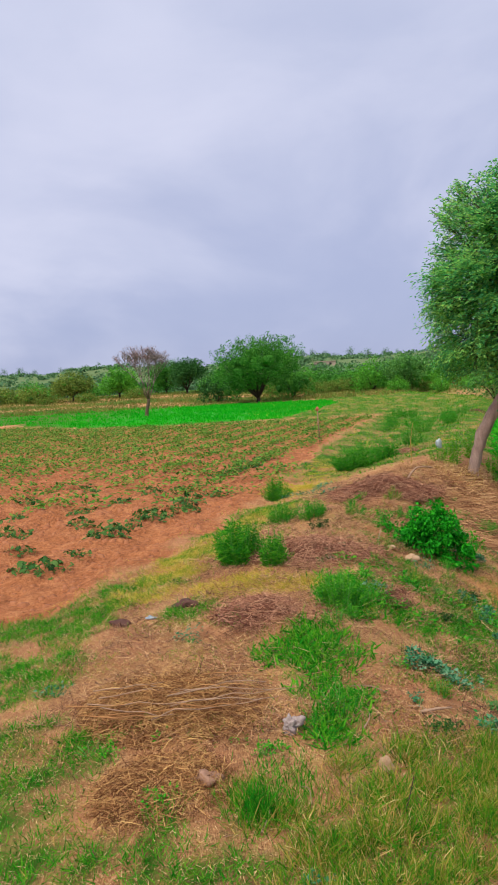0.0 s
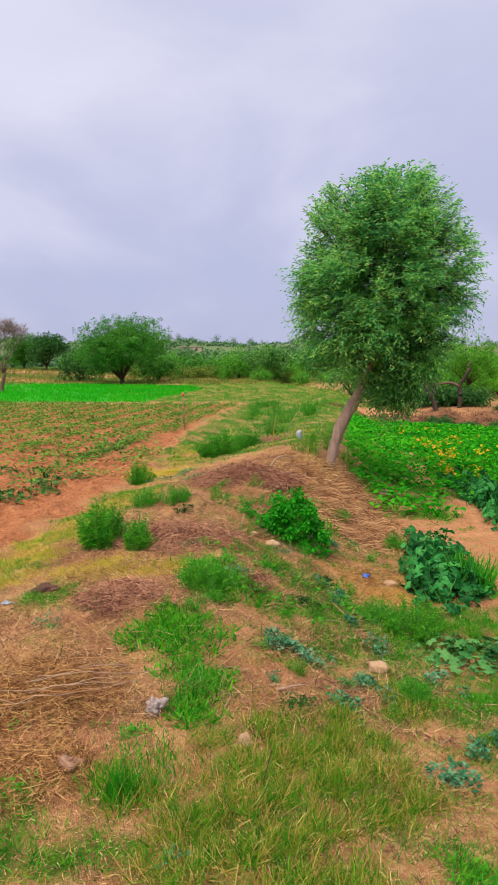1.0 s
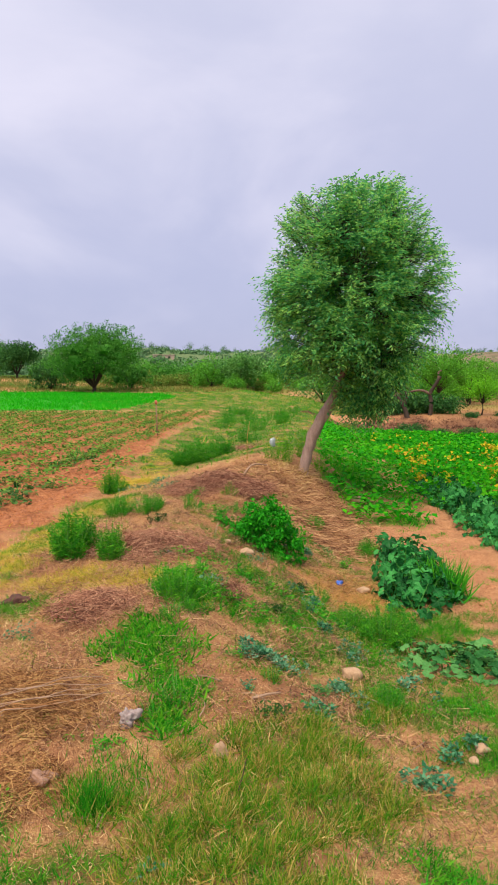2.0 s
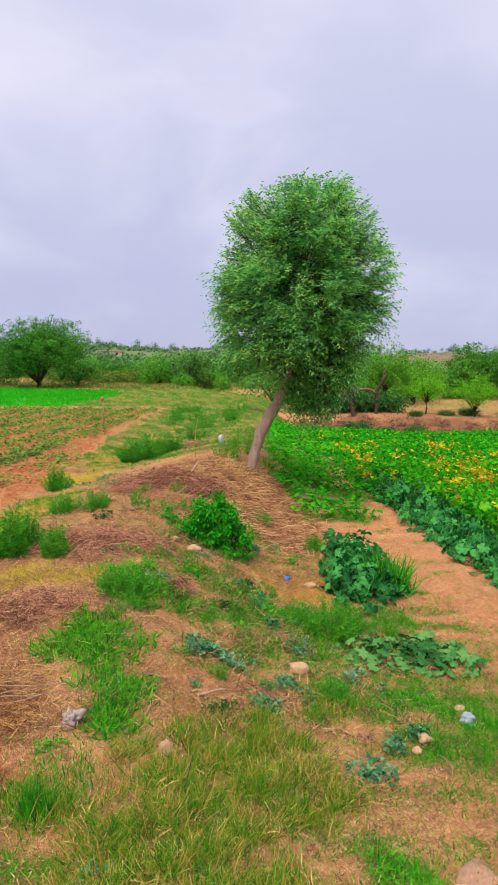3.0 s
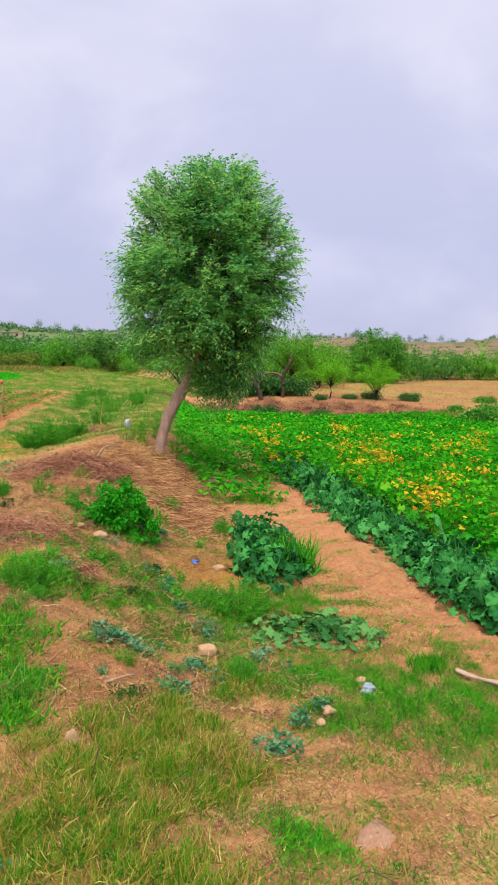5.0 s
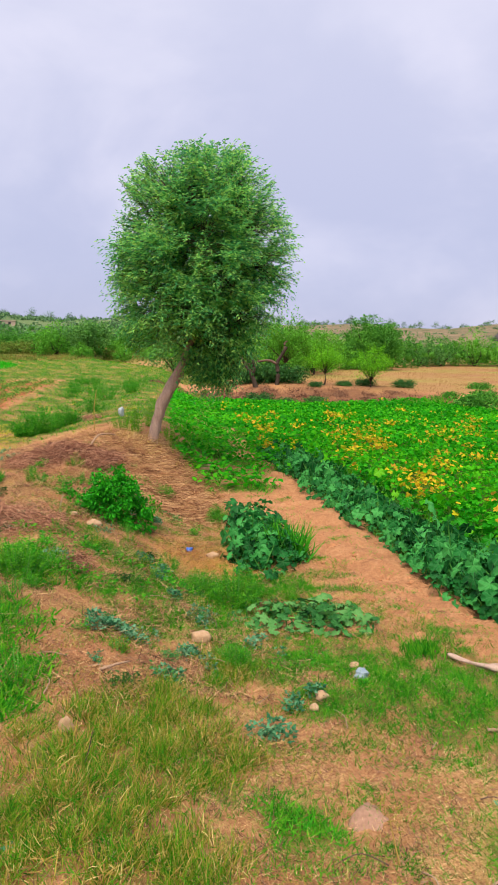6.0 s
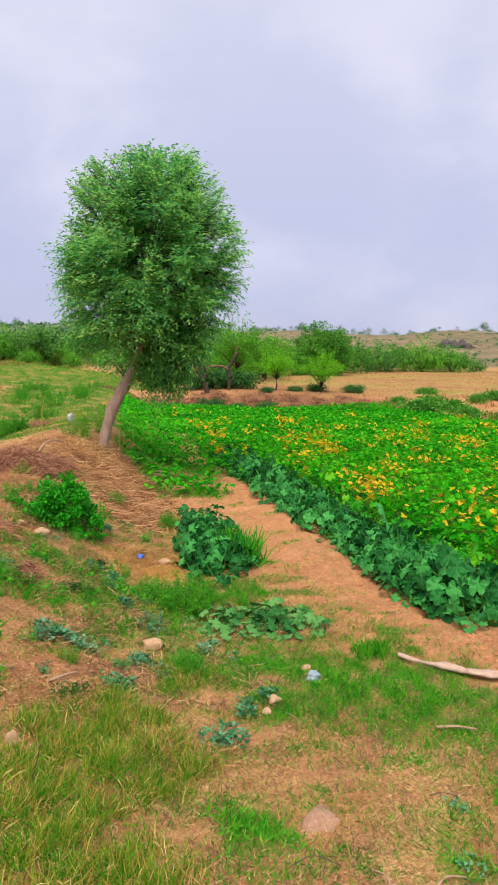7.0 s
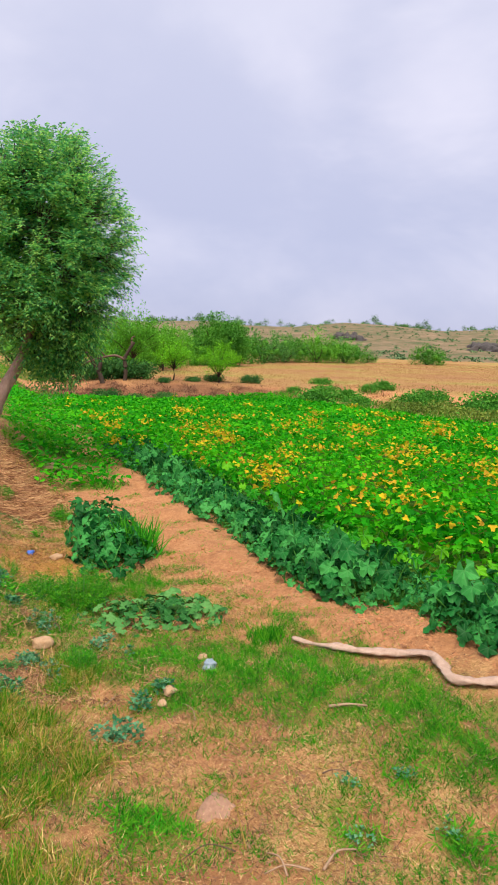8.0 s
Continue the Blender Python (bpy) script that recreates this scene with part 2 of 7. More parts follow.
M_PALESTONE = solid_material("pale_stone", ramp3((0.09, 0.06, 0.055), (0.31, 0.24, 0.22), (0.62, 0.55, 0.53)), 0.025, 0.85, 1.0)
M_HOSE = solid_material("hose_canvas", ramp3((0.22, 0.13, 0.095), (0.42, 0.285, 0.225), (0.58, 0.44, 0.365)), 0.035, 0.8, 1.0)
M_DUNG = solid_material("dark_dung", ramp3((0.03, 0.014, 0.012), (0.09, 0.04, 0.03), (0.17, 0.09, 0.06)), 0.05, 0.9, 0.9)
M_PLASTIC = solid_material("white_plastic", ramp3((0.12, 0.17, 0.23), (0.24, 0.30, 0.36), (0.42, 0.47, 0.5)), 0.05, 0.4, 0.5)
M_BAG = solid_material("white_bag", ramp3((0.22, 0.27, 0.31), (0.40, 0.45, 0.48), (0.58, 0.62, 0.64)), 0.08, 0.45, 0.5)
M_BLUE = solid_material("blue_plastic", ramp3((0.03, 0.08, 0.35), (0.06, 0.16, 0.6), (0.15, 0.3, 0.7)), 0.03, 0.4, 0.4)
M_POST = solid_material("post_wood", ramp3((0.14, 0.08, 0.05), (0.28, 0.17, 0.11), (0.4, 0.26, 0.18)), 0.08, 0.9, 0.5, (1, 1, 0.2))
M_RED = solid_material("faded_red", ramp3((0.35, 0.08, 0.05), (0.5, 0.13, 0.08), (0.55, 0.2, 0.12)), 0.05, 0.7, 0.3)
M_CRAG = solid_material("dark_rock_face", ramp3((0.03, 0.027, 0.03), (0.075, 0.066, 0.068), (0.17, 0.13, 0.11)), 2.0, 0.9, 1.0)
M_WALL = solid_material("limewashed_wall", ramp3((0.36, 0.26, 0.2), (0.44, 0.33, 0.26), (0.5, 0.39, 0.31)), 2.0, 0.9, 0.1)
M_DARK = solid_material("dark_opening", ramp3((0.02, 0.02, 0.02), (0.03, 0.03, 0.03), (0.05, 0.05, 0.05)), 1.0)


def ground_material():
    m, n, l = shader("earth_and_cover")
    geo, out = n.new("ShaderNodeNewGeometry"), n.new("ShaderNodeOutputMaterial")
    pos = geo.outputs["Position"]
    one, two = n.new("ShaderNodeVertexColor"), n.new("ShaderNodeVertexColor")
    one.layer_name, two.layer_name = "cover", "fields"
    a, b = n.new("ShaderNodeSeparateColor"), n.new("ShaderNodeSeparateColor")
    l.new(one.outputs["Color"], a.inputs[0])
    l.new(two.outputs["Color"], b.inputs[0])
    broad, mid = noise_node(n, l, pos, 0.8, 4.0), noise_node(n, l, pos, 5.0, 5.0, 0.65)
    fine, grit = noise_node(n, l, pos, 28.0, 5.0, 0.7), noise_node(n, l, pos, 130.0, 3.0, 0.7)
    tone = math_node(n, l, "ADD", math_node(n, l, "MULTIPLY", mid, 0.5), math_node(n, l, "MULTIPLY", fine, 0.5))

    def fibre(sx, sy, turn):
        mp = n.new("ShaderNodeMapping")
        mp.inputs["Scale"].default_value, mp.inputs["Rotation"].default_value = (sx, sy, 1), (0, 0, turn)
        l.new(pos, mp.inputs["Vector"])
        return noise_node(n, l, mp.outputs[0], 1.0, 4.0, 0.7)

    weave = math_node(n, l, "MAXIMUM", math_node(n, l, "MAXIMUM", fibre(34, 260, 0.4), fibre(270, 36, -0.3)), fibre(230, 32, 0.9))
    mat_tone = math_node(n, l, "ADD", math_node(n, l, "MULTIPLY", weave, 0.75), math_node(n, l, "MULTIPLY", tone, 0.3))

    def woven(x, y, z):
        r = ramp_node(n, ((0.49, x), (0.60, y), (0.72, z)))
        l.new(mat_tone, r.inputs["Fac"])
        return r.outputs["Color"]

    def tones(x, y, z):
        r = ramp_node(n, ramp3(x, y, z))
        r.color_ramp.elements[0].position, r.color_ramp.elements[2].position = 0.3, 0.7
        l.new(tone, r.inputs["Fac"])
        return r.outputs["Color"]

    def edge(mask, blur=0.35):
        v = math_node(n, l, "ADD", mask, math_node(n, l, "MULTIPLY", math_node(n, l, "SUBTRACT", tone, 0.5), 1.6))
        return math_node(n, l, "DIVIDE", math_node(n, l, "SUBTRACT", v, 0.5 - blur / 2), blur, True)

    soil = mix_node(n, l, math_node(n, l, "MULTIPLY", broad, 0.7), tones((0.19, 0.07, 0.03), (0.51, 0.23, 0.105), (0.74, 0.42, 0.215)), (0.56, 0.275, 0.13))
    soil = mix_node(n, l, edge(a.outputs[2], 0.6), soil, tones((0.085, 0.027, 0.012), (0.43, 0.155, 0.06), (0.66, 0.30, 0.13)))
    soil = mix_node(n, l, edge(two.outputs["Alpha"], 0.6), soil, tones((0.11, 0.05, 0.025), (0.235, 0.105, 0.052), (0.38, 0.19, 0.09)))
    # dry matted grass with a thin film of living green
    film = math_node(n, l, "MULTIPLY", math_node(n, l, "SUBTRACT", math_node(n, l, "ADD", noise_node(n, l, pos, 3.2, 4.0, 0.6), math_node(n, l, "MULTIPLY", noise_node(n, l, pos, 45.0, 3.0, 0.7), 0.6)), 0.80), 4.0, True)
    thatch = mix_node(n, l, math_node(n, l, "MULTIPLY", film, 0.3), mix_node(n, l, math_node(n, l, "MULTIPLY", math_node(n, l, "SUBTRACT", noise_node(n, l, pos, 1.1, 4.0, 0.6), 0.42), 5.0, True), woven((0.15, 0.052, 0.025), (0.57, 0.26, 0.12), (0.88, 0.55, 0.28)), woven((0.19, 0.08, 0.032), (0.68, 0.39, 0.165), (0.95, 0.68, 0.34))), (0.17, 0.25, 0.02))
    colour = mix_node(n, l, edge(a.outputs[1]), soil, thatch)
    # the darkest green tone imitates deep shade between the blades
    colour = mix_node(n, l, edge(a.outputs[0], 0.5), colour, tones((0.016, 0.06, 0.004), (0.055, 0.155, 0.009), (0.22, 0.27, 0.03)))
    colour = mix_node(n, l, edge(b.outputs[0]), colour, tones((0.02, 0.24, 0.01), (0.03, 0.33, 0.012), (0.06, 0.38, 0.02)))
    stubble = ramp_node(n, ((0.36, (0.33, 0.16, 0.075)), (0.48, (0.37, 0.205, 0.08)), (0.57, (0.37, 0.25, 0.08)), (0.68, (0.24, 0.25, 0.05))))
    l.new(noise_node(n, l, pos, 0.16, 6.0, 0.65), stubble.inputs["Fac"])
    colour = mix_node(n, l, edge(b.outputs[1]), colour, stubble.outputs["Color"])
    patch = noise_node(n, l, pos, 0.035, 6.0, 0.7)
    scrub = mix_node(n, l, patch, tones((0.09, 0.14, 0.05), (0.15, 0.17, 0.08), (0.25, 0.21, 0.12)), tones((0.05, 0.13, 0.035), (0.075, 0.17, 0.045), (0.13, 0.21, 0.06)))
    crest = ramp_node(n, ((0.40, (0.09, 0.11, 0.045)), (0.49, (0.165, 0.128, 0.072)), (0.62, (0.26, 0.18, 0.115))))
    l.new(noise_node(n, l, pos, 0.11, 8.0, 0.78), crest.inputs["Fac"])
    scrub = mix_node(n, l, one.outputs["Alpha"], scrub, crest.outputs["Color"])
    colour = mix_node(n, l, edge(b.outputs[2]), colour, scrub)
    p, bp = n.new("ShaderNodeBsdfPrincipled"), n.new("ShaderNodeBump")
    l.new(colour, p.inputs["Base Color"])
    p.inputs["Roughness"].default_value = 0.95
    p.inputs["Specular IOR Level"].default_value = 0.15
    rough = math_node(n, l, "ADD", math_node(n, l, "MULTIPLY", fine, 0.55), math_node(n, l, "MULTIPLY", grit, 0.1))
    rough = math_node(n, l, "ADD", math_node(n, l, "ADD", rough, mid), math_node(n, l, "MULTIPLY", math_node(n, l, "MULTIPLY", weave, a.outputs[1]), 0.1))
    bp.inputs["Strength"].default_value, bp.inputs["Distance"].default_value = 1.0, 0.085
    l.new(rough, bp.inputs["Height"])
    l.new(bp.outputs[0], p.inputs["Normal"])
    l.new(p.outputs[0], out.inputs["Surface"])
    return m


M_GROUND = ground_material()


# ---------------------------------------------------------------- mesh helpers
def fast_mesh(name, verts, faces):
    """A mesh from an array of corners and an array of triangles or of quads."""
    me = bpy.data.meshes.new(name)
    verts, faces = np.asarray(verts, np.float32), np.asarray(faces, np.int32)
    k = faces.shape[1]
    me.vertices.add(len(verts))
    me.vertices.foreach_set("co", verts.ravel())
    me.loops.add(faces.size)
    me.loops.foreach_set("vertex_index", faces.ravel())
    me.polygons.add(len(faces))
    me.polygons.foreach_set("loop_start", np.arange(0, faces.size, k, dtype=np.int32))
    me.update(calc_edges=True)
    return me


def put(name, me, material, parent=None, label="", smoothed=False):
    ob = new(name, me)
    if material and not me.materials:
        me.materials.append(material)
    if smoothed:
        me.polygons.foreach_set("use_smooth", np.ones(len(me.polygons), bool))
    ob.parent = parent
    if label:
        ob["label"] = label
    return ob


def part(name, bm, material, parent, label="", smoothed=True):
    me = bpy.data.meshes.new(name)
    bm.to_mesh(me)
    bm.free()
    return put(name, me, material, parent, label, smoothed)


def thing(name, x, y, label, category, group="", sink=0.0, turn=0.0):
    """The Empty at the foot of a thing that stands on the ground."""
    ob = new(name)
    ob.empty_display_size = 0.1
    ob.matrix_basis = pose(x, y, float(ground_height(x, y)) - sink, 0, 0, turn)
    return tagged(ob, label, category, group)


def unit(v):
    return v / np.maximum(np.linalg.norm(v, axis=1, keepdims=True), 1e-9)


def frames_along(d, rng, face_up=0.0):
    """For each direction d three axes: side, along, face."""
    d = unit(d)
    ref = unit(rng.normal(size=d.shape) + np.array([0, 0, face_up]))
    side = unit(np.cross(d, ref))
    return np.stack([side, d, np.cross(side, d)], 2)


def strew(name, shape, pos, axes, wide, long, material, parent=None, label=""):
    """One mesh of many small shapes: each at pos, along its axes, so wide and so long."""
    tv, tf = np.array(shape[0], float), np.array(shape[1], int)
    n = len(pos)
    wide, long = np.broadcast_to(wide, n), np.broadcast_to(long, n)
    scale = np.stack([wide, long, long], 1)
    v = np.einsum("nij,nkj->nki", axes, tv[None] * scale[:, None, :]) + pos[:, None, :]
    f = tf[None] + (np.arange(n) * len(tv))[:, None, None]
    return put(name, fast_mesh(name, v.reshape(-1, 3), f.reshape(-1, tf.shape[1])), material, parent, label)


LEAF = ([(0, 0, 0), (.5, .42, .07), (0, 1, -.06), (-.5, .42, .07), (0, .45, 0)], [(0, 1, 4), (1, 2, 4), (2, 3, 4), (3, 0, 4)])
LEAF2 = ([(0, 0, 0), (.5, .42, .1), (0, 1, -.06), (-.5, .42, .1)], [(0, 1, 2), (0, 2, 3)])
BLADE3 = ([(-.5, 0, 0), (.5, 0, 0), (-.35, .55, .06), (.35, .55, .06), (0, 1, .25)], [(0, 1, 3), (0, 3, 2), (2, 3, 4)])
ARCH = ([(-.5, 0, 0), (.5, 0, 0), (-.4, .35, .02), (.4, .35, .02), (-.3, .62, .14), (.3, .62, .14), (0, .74, .42)],
        [(0, 1, 3), (0, 3, 2), (2, 3, 5), (2, 5, 4), (4, 5, 6)])
SLIVER = ([(-.5, 0, 0), (.5, 0, 0), (0, 1, .12)], [(0, 1, 2)])
CHAFF = ([(-.5, 0, 0), (.5, 0, 0), (.4, 1, .05), (-.4, 1, .05)], [(0, 1, 2), (0, 2, 3)])
ARC = ([(-.5, 0, -.1), (.5, 0, -.1), (-.5, .3, .06), (.5, .3, .06), (-.4, .65, .09), (.4, .65, .09), (-.2, 1, -.12), (.2, 1, -.12)],
       [(0, 1, 3), (0, 3, 2), (2, 3, 5), (2, 5, 4), (4, 5, 7), (4, 7, 6)])


def lobed(lobes=5, depth=0.28, cup=0.16, rings=1):
    """A broad lobed leaf, its stalk's end at the origin, one wide and one long; with two rings it is folded along its veins."""
    v, f = [(0, 0.12, 0)], []
    count = lobes * 3
    for ring in range(rings):
        part_way = (ring + 1) / rings
        for k in range(count + 1):
            a = -2.75 + 5.5 * k / count
            r = 0.5 * (1 - depth * (k % 3 == 0) * part_way) * (0.86 + 0.14 * math.cos(a)) * (1.08 if k % 3 == 1 else 1.0) * part_way
            fold = (0.075 if k % 3 == 0 else -0.05) * (1.3 if ring == 0 and rings > 1 else 0.8)
            v.append((r * math.sin(a), 0.12 + 0.24 * part_way + r * math.cos(a), cup * (r * 1.4) ** 1.5 - 0.32 * max(0, r * math.cos(a)) ** 2 + fold + 0.03 * math.sin(k * 2.4)))
    m = count + 1
    for k in range(count):
        f.append((0, 1 + k, 2 + k))
        for ring in range(1, rings):
            p, q = 1 + (ring - 1) * m + k, 1 + ring * m + k
            f += [(p, q, q + 1), (p, q + 1, p + 1)]
    return v, f


def squash_blade(seed, depth=0.4):
    """A squash leaf: five toothed lobes round the stalk's end, folded up between its veins. Returns corners, faces and which corners lie on a vein."""
    rng = random.Random(seed)
    v, f, vein = [(0, 0, 0)], [], [1.0]
    lobes, teeth = 5, 3
    count = lobes * teeth
    for ring, out in enumerate((0.5, 1.0)):
        for k in range(count + 1):
            a = -2.7 + 5.4 * k / count
            near = (1.0, 0.0, 0.55)[k % teeth]
            r = 0.54 * out * (1 - depth * near ** 1.4 * (out > 0.6)) * (0.84 + 0.16 * math.cos(a)) * (1 + (0.07 * (k % 2) + rng.uniform(-0.1, 0.1)) * (out > 0.6))
            up = (0.085 * near - 0.03) * out - 0.5 * max(0, r - 0.22) ** 2 * 2.2 + rng.uniform(-0.06, 0.06) * out
            v.append((r * math.sin(a), r * math.cos(a), up))
            vein.append(1.0 if near < 0.1 else 0.0)
    m = count + 1
    for k in range(count):
        f.append((0, 1 + k, 2 + k))
        p, q = 1 + k, 1 + m + k
        f += [(p, q, q + 1), (p, q + 1, p + 1)]
    return v, f, vein


def tube(bm, pts, radii, sides=8, wobble=0.0, seed=1):
    rng, rings = random.Random(seed), []
    pts = [Vector(p) for p in pts]
    for k, p in enumerate(pts):
        d = (pts[min(k + 1, len(pts) - 1)] - pts[max(k - 1, 0)]).normalized()
        q = d.to_track_quat("Z", "Y")
        rings.append([bm.verts.new(p + q @ Vector((math.cos(a), math.sin(a), 0)) * radii[k] * (1 + rng.uniform(-wobble, wobble)))
                      for a in (6.2832 * j / sides for j in range(sides))])
    for r0, r1 in zip(rings, rings[1:]):
        for j in range(sides):
            bm.faces.new((r0[j], r0[(j + 1) % sides], r1[(j + 1) % sides], r1[j]))
    bm.faces.new(rings[0][::-1])
    bm.faces.new(rings[-1])


def bend(points, n=6):
    """A smooth line through the points."""
    pts, out = [Vector(p) for p in points], []
    for k in range(len(pts) - 1):
        p0, p1, p2, p3 = pts[max(k - 1, 0)], pts[k], pts[k + 1], pts[min(k + 2, len(pts) - 1)]
        for j in range(n):
            t = j / n
            out.append(0.5 * (2 * p1 + (p2 - p0) * t + (2 * p0 - 5 * p1 + 4 * p2 - p3) * t * t + (3 * p1 - p0 - 3 * p2 + p3) * t ** 3))
    return out + [pts[-1]]


def taper(a, b, n):
    return [a + (b - a) * k / (n - 1) for k in range(n)]


# ---------------------------------------------------------------- lie of the land
BUND_Y = (-3, 2, 4, 6, 8, 10.5, 15, 22, 40)
BUND_X = (-0.5, -0.25, 0.1, 0.75, 1.6, 3.2, 4.9, 7.4, 13.5)


def smooth(a, b, v):
    k = np.clip((v - a) / (b - a), 0, 1)
    return k * k * (3 - 2 * k)


def lumps(x, y, size, seed):
    """Smooth waves of several directions, about -1 to 1."""
    rng = np.random.RandomState(seed)
    total = 0
    for k in range(6):
        a, p, w = rng.uniform(0, 6.28), rng.uniform(0, 6.28), rng.uniform(0.7, 1.6) * 6.28 / size
        total = total + np.sin((x * np.cos(a) + y * np.sin(a)) * w + p)
    return total / 3.4


def bund_side(x, y):
    """Metres to the right of the bund's crest."""
    return (x - np.interp(y, BUND_Y, BUND_X)) * 0.86


def ground_height(x, y):
    x, y = np.asarray(x, float), np.asarray(y, float)
    s, r = bund_side(x, y), np.hypot(x, y)
    crest = np.interp(y, (0, 2.5, 4, 7, 11, 16, 26), (0, 0.04, 0.13, 0.26, 0.3, 0.2, 0.04))
    drop = np.interp(y, (-1, 1.5, 4, 8), (0.05, 0.14, 0.34, 0.4))
    away = smooth(22.8, 26, 0.66 * x + 0.75 * y) * smooth(2, 4, s)
    z = crest * np.exp(-(s / np.where(s < 0, 1.1, 0.8)) ** 2)
    z = z - drop * smooth(0.25, 1.7, s) * (1 - away)
    z = z + 0.04 * away * np.exp(-((0.66 * x + 0.75 * y - 26.6) / 1.1) ** 2) * (1 - smooth(17, 19, x))
    z = z - 0.08 * smooth(0.7, 2.2, -s) * smooth(2, 5, y)
    near = 1 - smooth(14, 40, r)
    z = z + near * (0.025 * lumps(x, y, 1.1, 3) + 0.011 * lumps(x, y, 0.37, 4))
    furrow = smooth(1.0, 2.0, -s) * smooth(5, 7, y) * (1 - smooth(24, 28, y))
    z = z + 0.03 * furrow * np.sin((x * 0.94 - y * 0.34) * 6.28 / 0.9)
    z = z + 0.04 * smooth(1.0, 2.0, -s) * smooth(3, 5, y) * (1 - smooth(16, 26, y)) * (lumps(x, y, 0.42, 14) * lumps(x, y, 0.9, 15) + 0.5 * lumps(x, y, 0.26, 16))
    z = z + 0.06 * np.exp(-(((x - 3.5) / 0.28) ** 2 + ((y - 2.3) / 0.35) ** 2)) + 0.05 * np.exp(-(((x - 3.55) / 0.2) ** 2 + ((y - 1.6) / 0.5) ** 2))
    z = z + 0.02 * np.exp(-((x - np.interp(y, (1, 2.6, 4, 6.4, 8.7, 13), (3.5, 3.4, 3.4, 4.25, 5.0, 6.3))) / 0.4) ** 2) * (1 - smooth(10, 13, y)) * (lumps(x, y, 0.3, 17) + lumps(x, y, 0.62, 18))
    az = np.degrees(np.arctan2(x, y))
    left = 1 - smooth(8, 24, az)
    z = z + 1.1 * left * smooth(50, 95, r)
    hill = 11 + 1.6 * lumps(az, 0 * az, 17, 8) + 0.5 * lumps(az, 0 * az, 4, 9)
    z = z + hill * smooth(105, 330, r) + 0.5 * lumps(x, y, 60, 12) * smooth(80, 200, r)
    return z


def at_ground(x, y, lift=0.0):
    return np.stack([x, y, ground_height(x, y) + lift], 1)


def inside(x, y, poly):
    hit = np.zeros(np.shape(x), bool)
    for (x0, y0), (x1, y1) in zip(poly, poly[1:] + poly[:1]):
        cross = (y0 > y) != (y1 > y)
        hit ^= cross & (x < (x1 - x0) * (y - y0) / (y1 - y0 + 1e-12) + x0)
    return hit


def spots(x, y, circles):
    """1 inside ragged round patches, falling to 0 past their rims."""
    best = np.zeros(np.shape(x))
    rag = 0.22 * lumps(x, y, 0.5, 21) + 0.12 * lumps(x, y, 0.17, 22)
    for cx, cy, r in circles:
        best = np.maximum(best, 1.25 - 0.75 * np.hypot(x - cx, y - cy) / r + rag * 0.8)
    return np.clip(best, 0, 1)


# short green grass and low weeds
LAWN_WEST = ((-1.70, 4.79, 0.48), (-1.15, 4.84, 0.31), (-0.87, 5.33, 0.31), (-0.56, 6.16, 0.31), (-0.83, 2.85, 0.18), (-1.07, 2.61, 0.2),
             (0.31, 3.65, 0.30), (0.38, 3.22, 0.20), (0.33, 2.90, 0.16), (0.72, 4.52, 0.32), (-0.05, 2.34, 0.1), (-0.86, 2.21, 0.18),
             (-0.44, 2.12, 0.12), (-0.07, 2.06, 0.13), (-1.3, 3.6, 0.25), (-0.2, 6.9, 0.4), (0.2, 8.0, 0.5), (-1.5, 2.4, 0.4),
             (-0.99, 2.62, 0.18), (-1.18, 2.94, 0.18), (-1.02, 2.43, 0.18), (-0.71, 2.96, 0.11), (-0.74, 2.73, 0.10), (-0.86, 2.20, 0.14), (-0.65, 2.12, 0.12), (-0.40, 2.29, 0.08), (-0.45, 2.05, 0.11), (-0.27, 2.03, 0.10), (-1.46, 3.86, 0.26), (-1.33, 4.54, 0.30), (-1.05, 5.39, 0.28), (-1.19, 3.91, 0.13), (-0.50, 4.38, 0.19), (-0.22, 4.20, 0.13), (-1.36, 3.40, 0.16))
YELLOWED = ((-0.58, 6.1, 0.34), (-0.74, 5.5, 0.3), (-0.88, 5.0, 0.26), (-0.3, 6.5, 0.3), (-0.05, 4.86, 0.22), (0.3, 4.72, 0.2), (-0.3, 4.8, 0.2), (0.1, 7.6, 0.4), (0.6, 10.2, 0.5))
LAWN_EAST = ((1.61, 4.87, 0.35), (2.02, 4.54, 0.30), (2.32, 4.72, 0.40), (1.66, 3.38, 0.26), (2.01, 3.16, 0.35), (1.93, 2.64, 0.27),
             (2.78, 2.95, 0.14), (1.16, 1.83, 0.16), (2.67, 1.62, 0.33), (2.66, 2.03, 0.26), (2.48, 1.27, 0.21), (1.77, 1.35, 0.11),
             (2.08, 1.06, 0.13), (2.47, 2.58, 0.21), (2.17, 1.42, 0.12), (3.0, 1.1, 0.3), (2.9, 0.5, 0.4), (1.3, 3.9, 0.25), (1.75, 3.95, 0.3), (2.3, 2.9, 0.4), (2.35, 2.2, 0.3), (2.75, 1.85, 0.36), (2.55, 1.5, 0.3), (2.55, 2.35, 0.4), (2.2, 2.55, 0.3), (2.75, 2.55, 0.3), (1.5, 4.4, 0.3), (1.1, 4.3, 0.22), (1.9, 4.2, 0.3), (2.5, 4.3, 0.3), (2.7, 4.45, 0.25), (1.05, 3.6, 0.18), (3.05, 3.05, 0.12), (1.2, 5.2, 0.25))
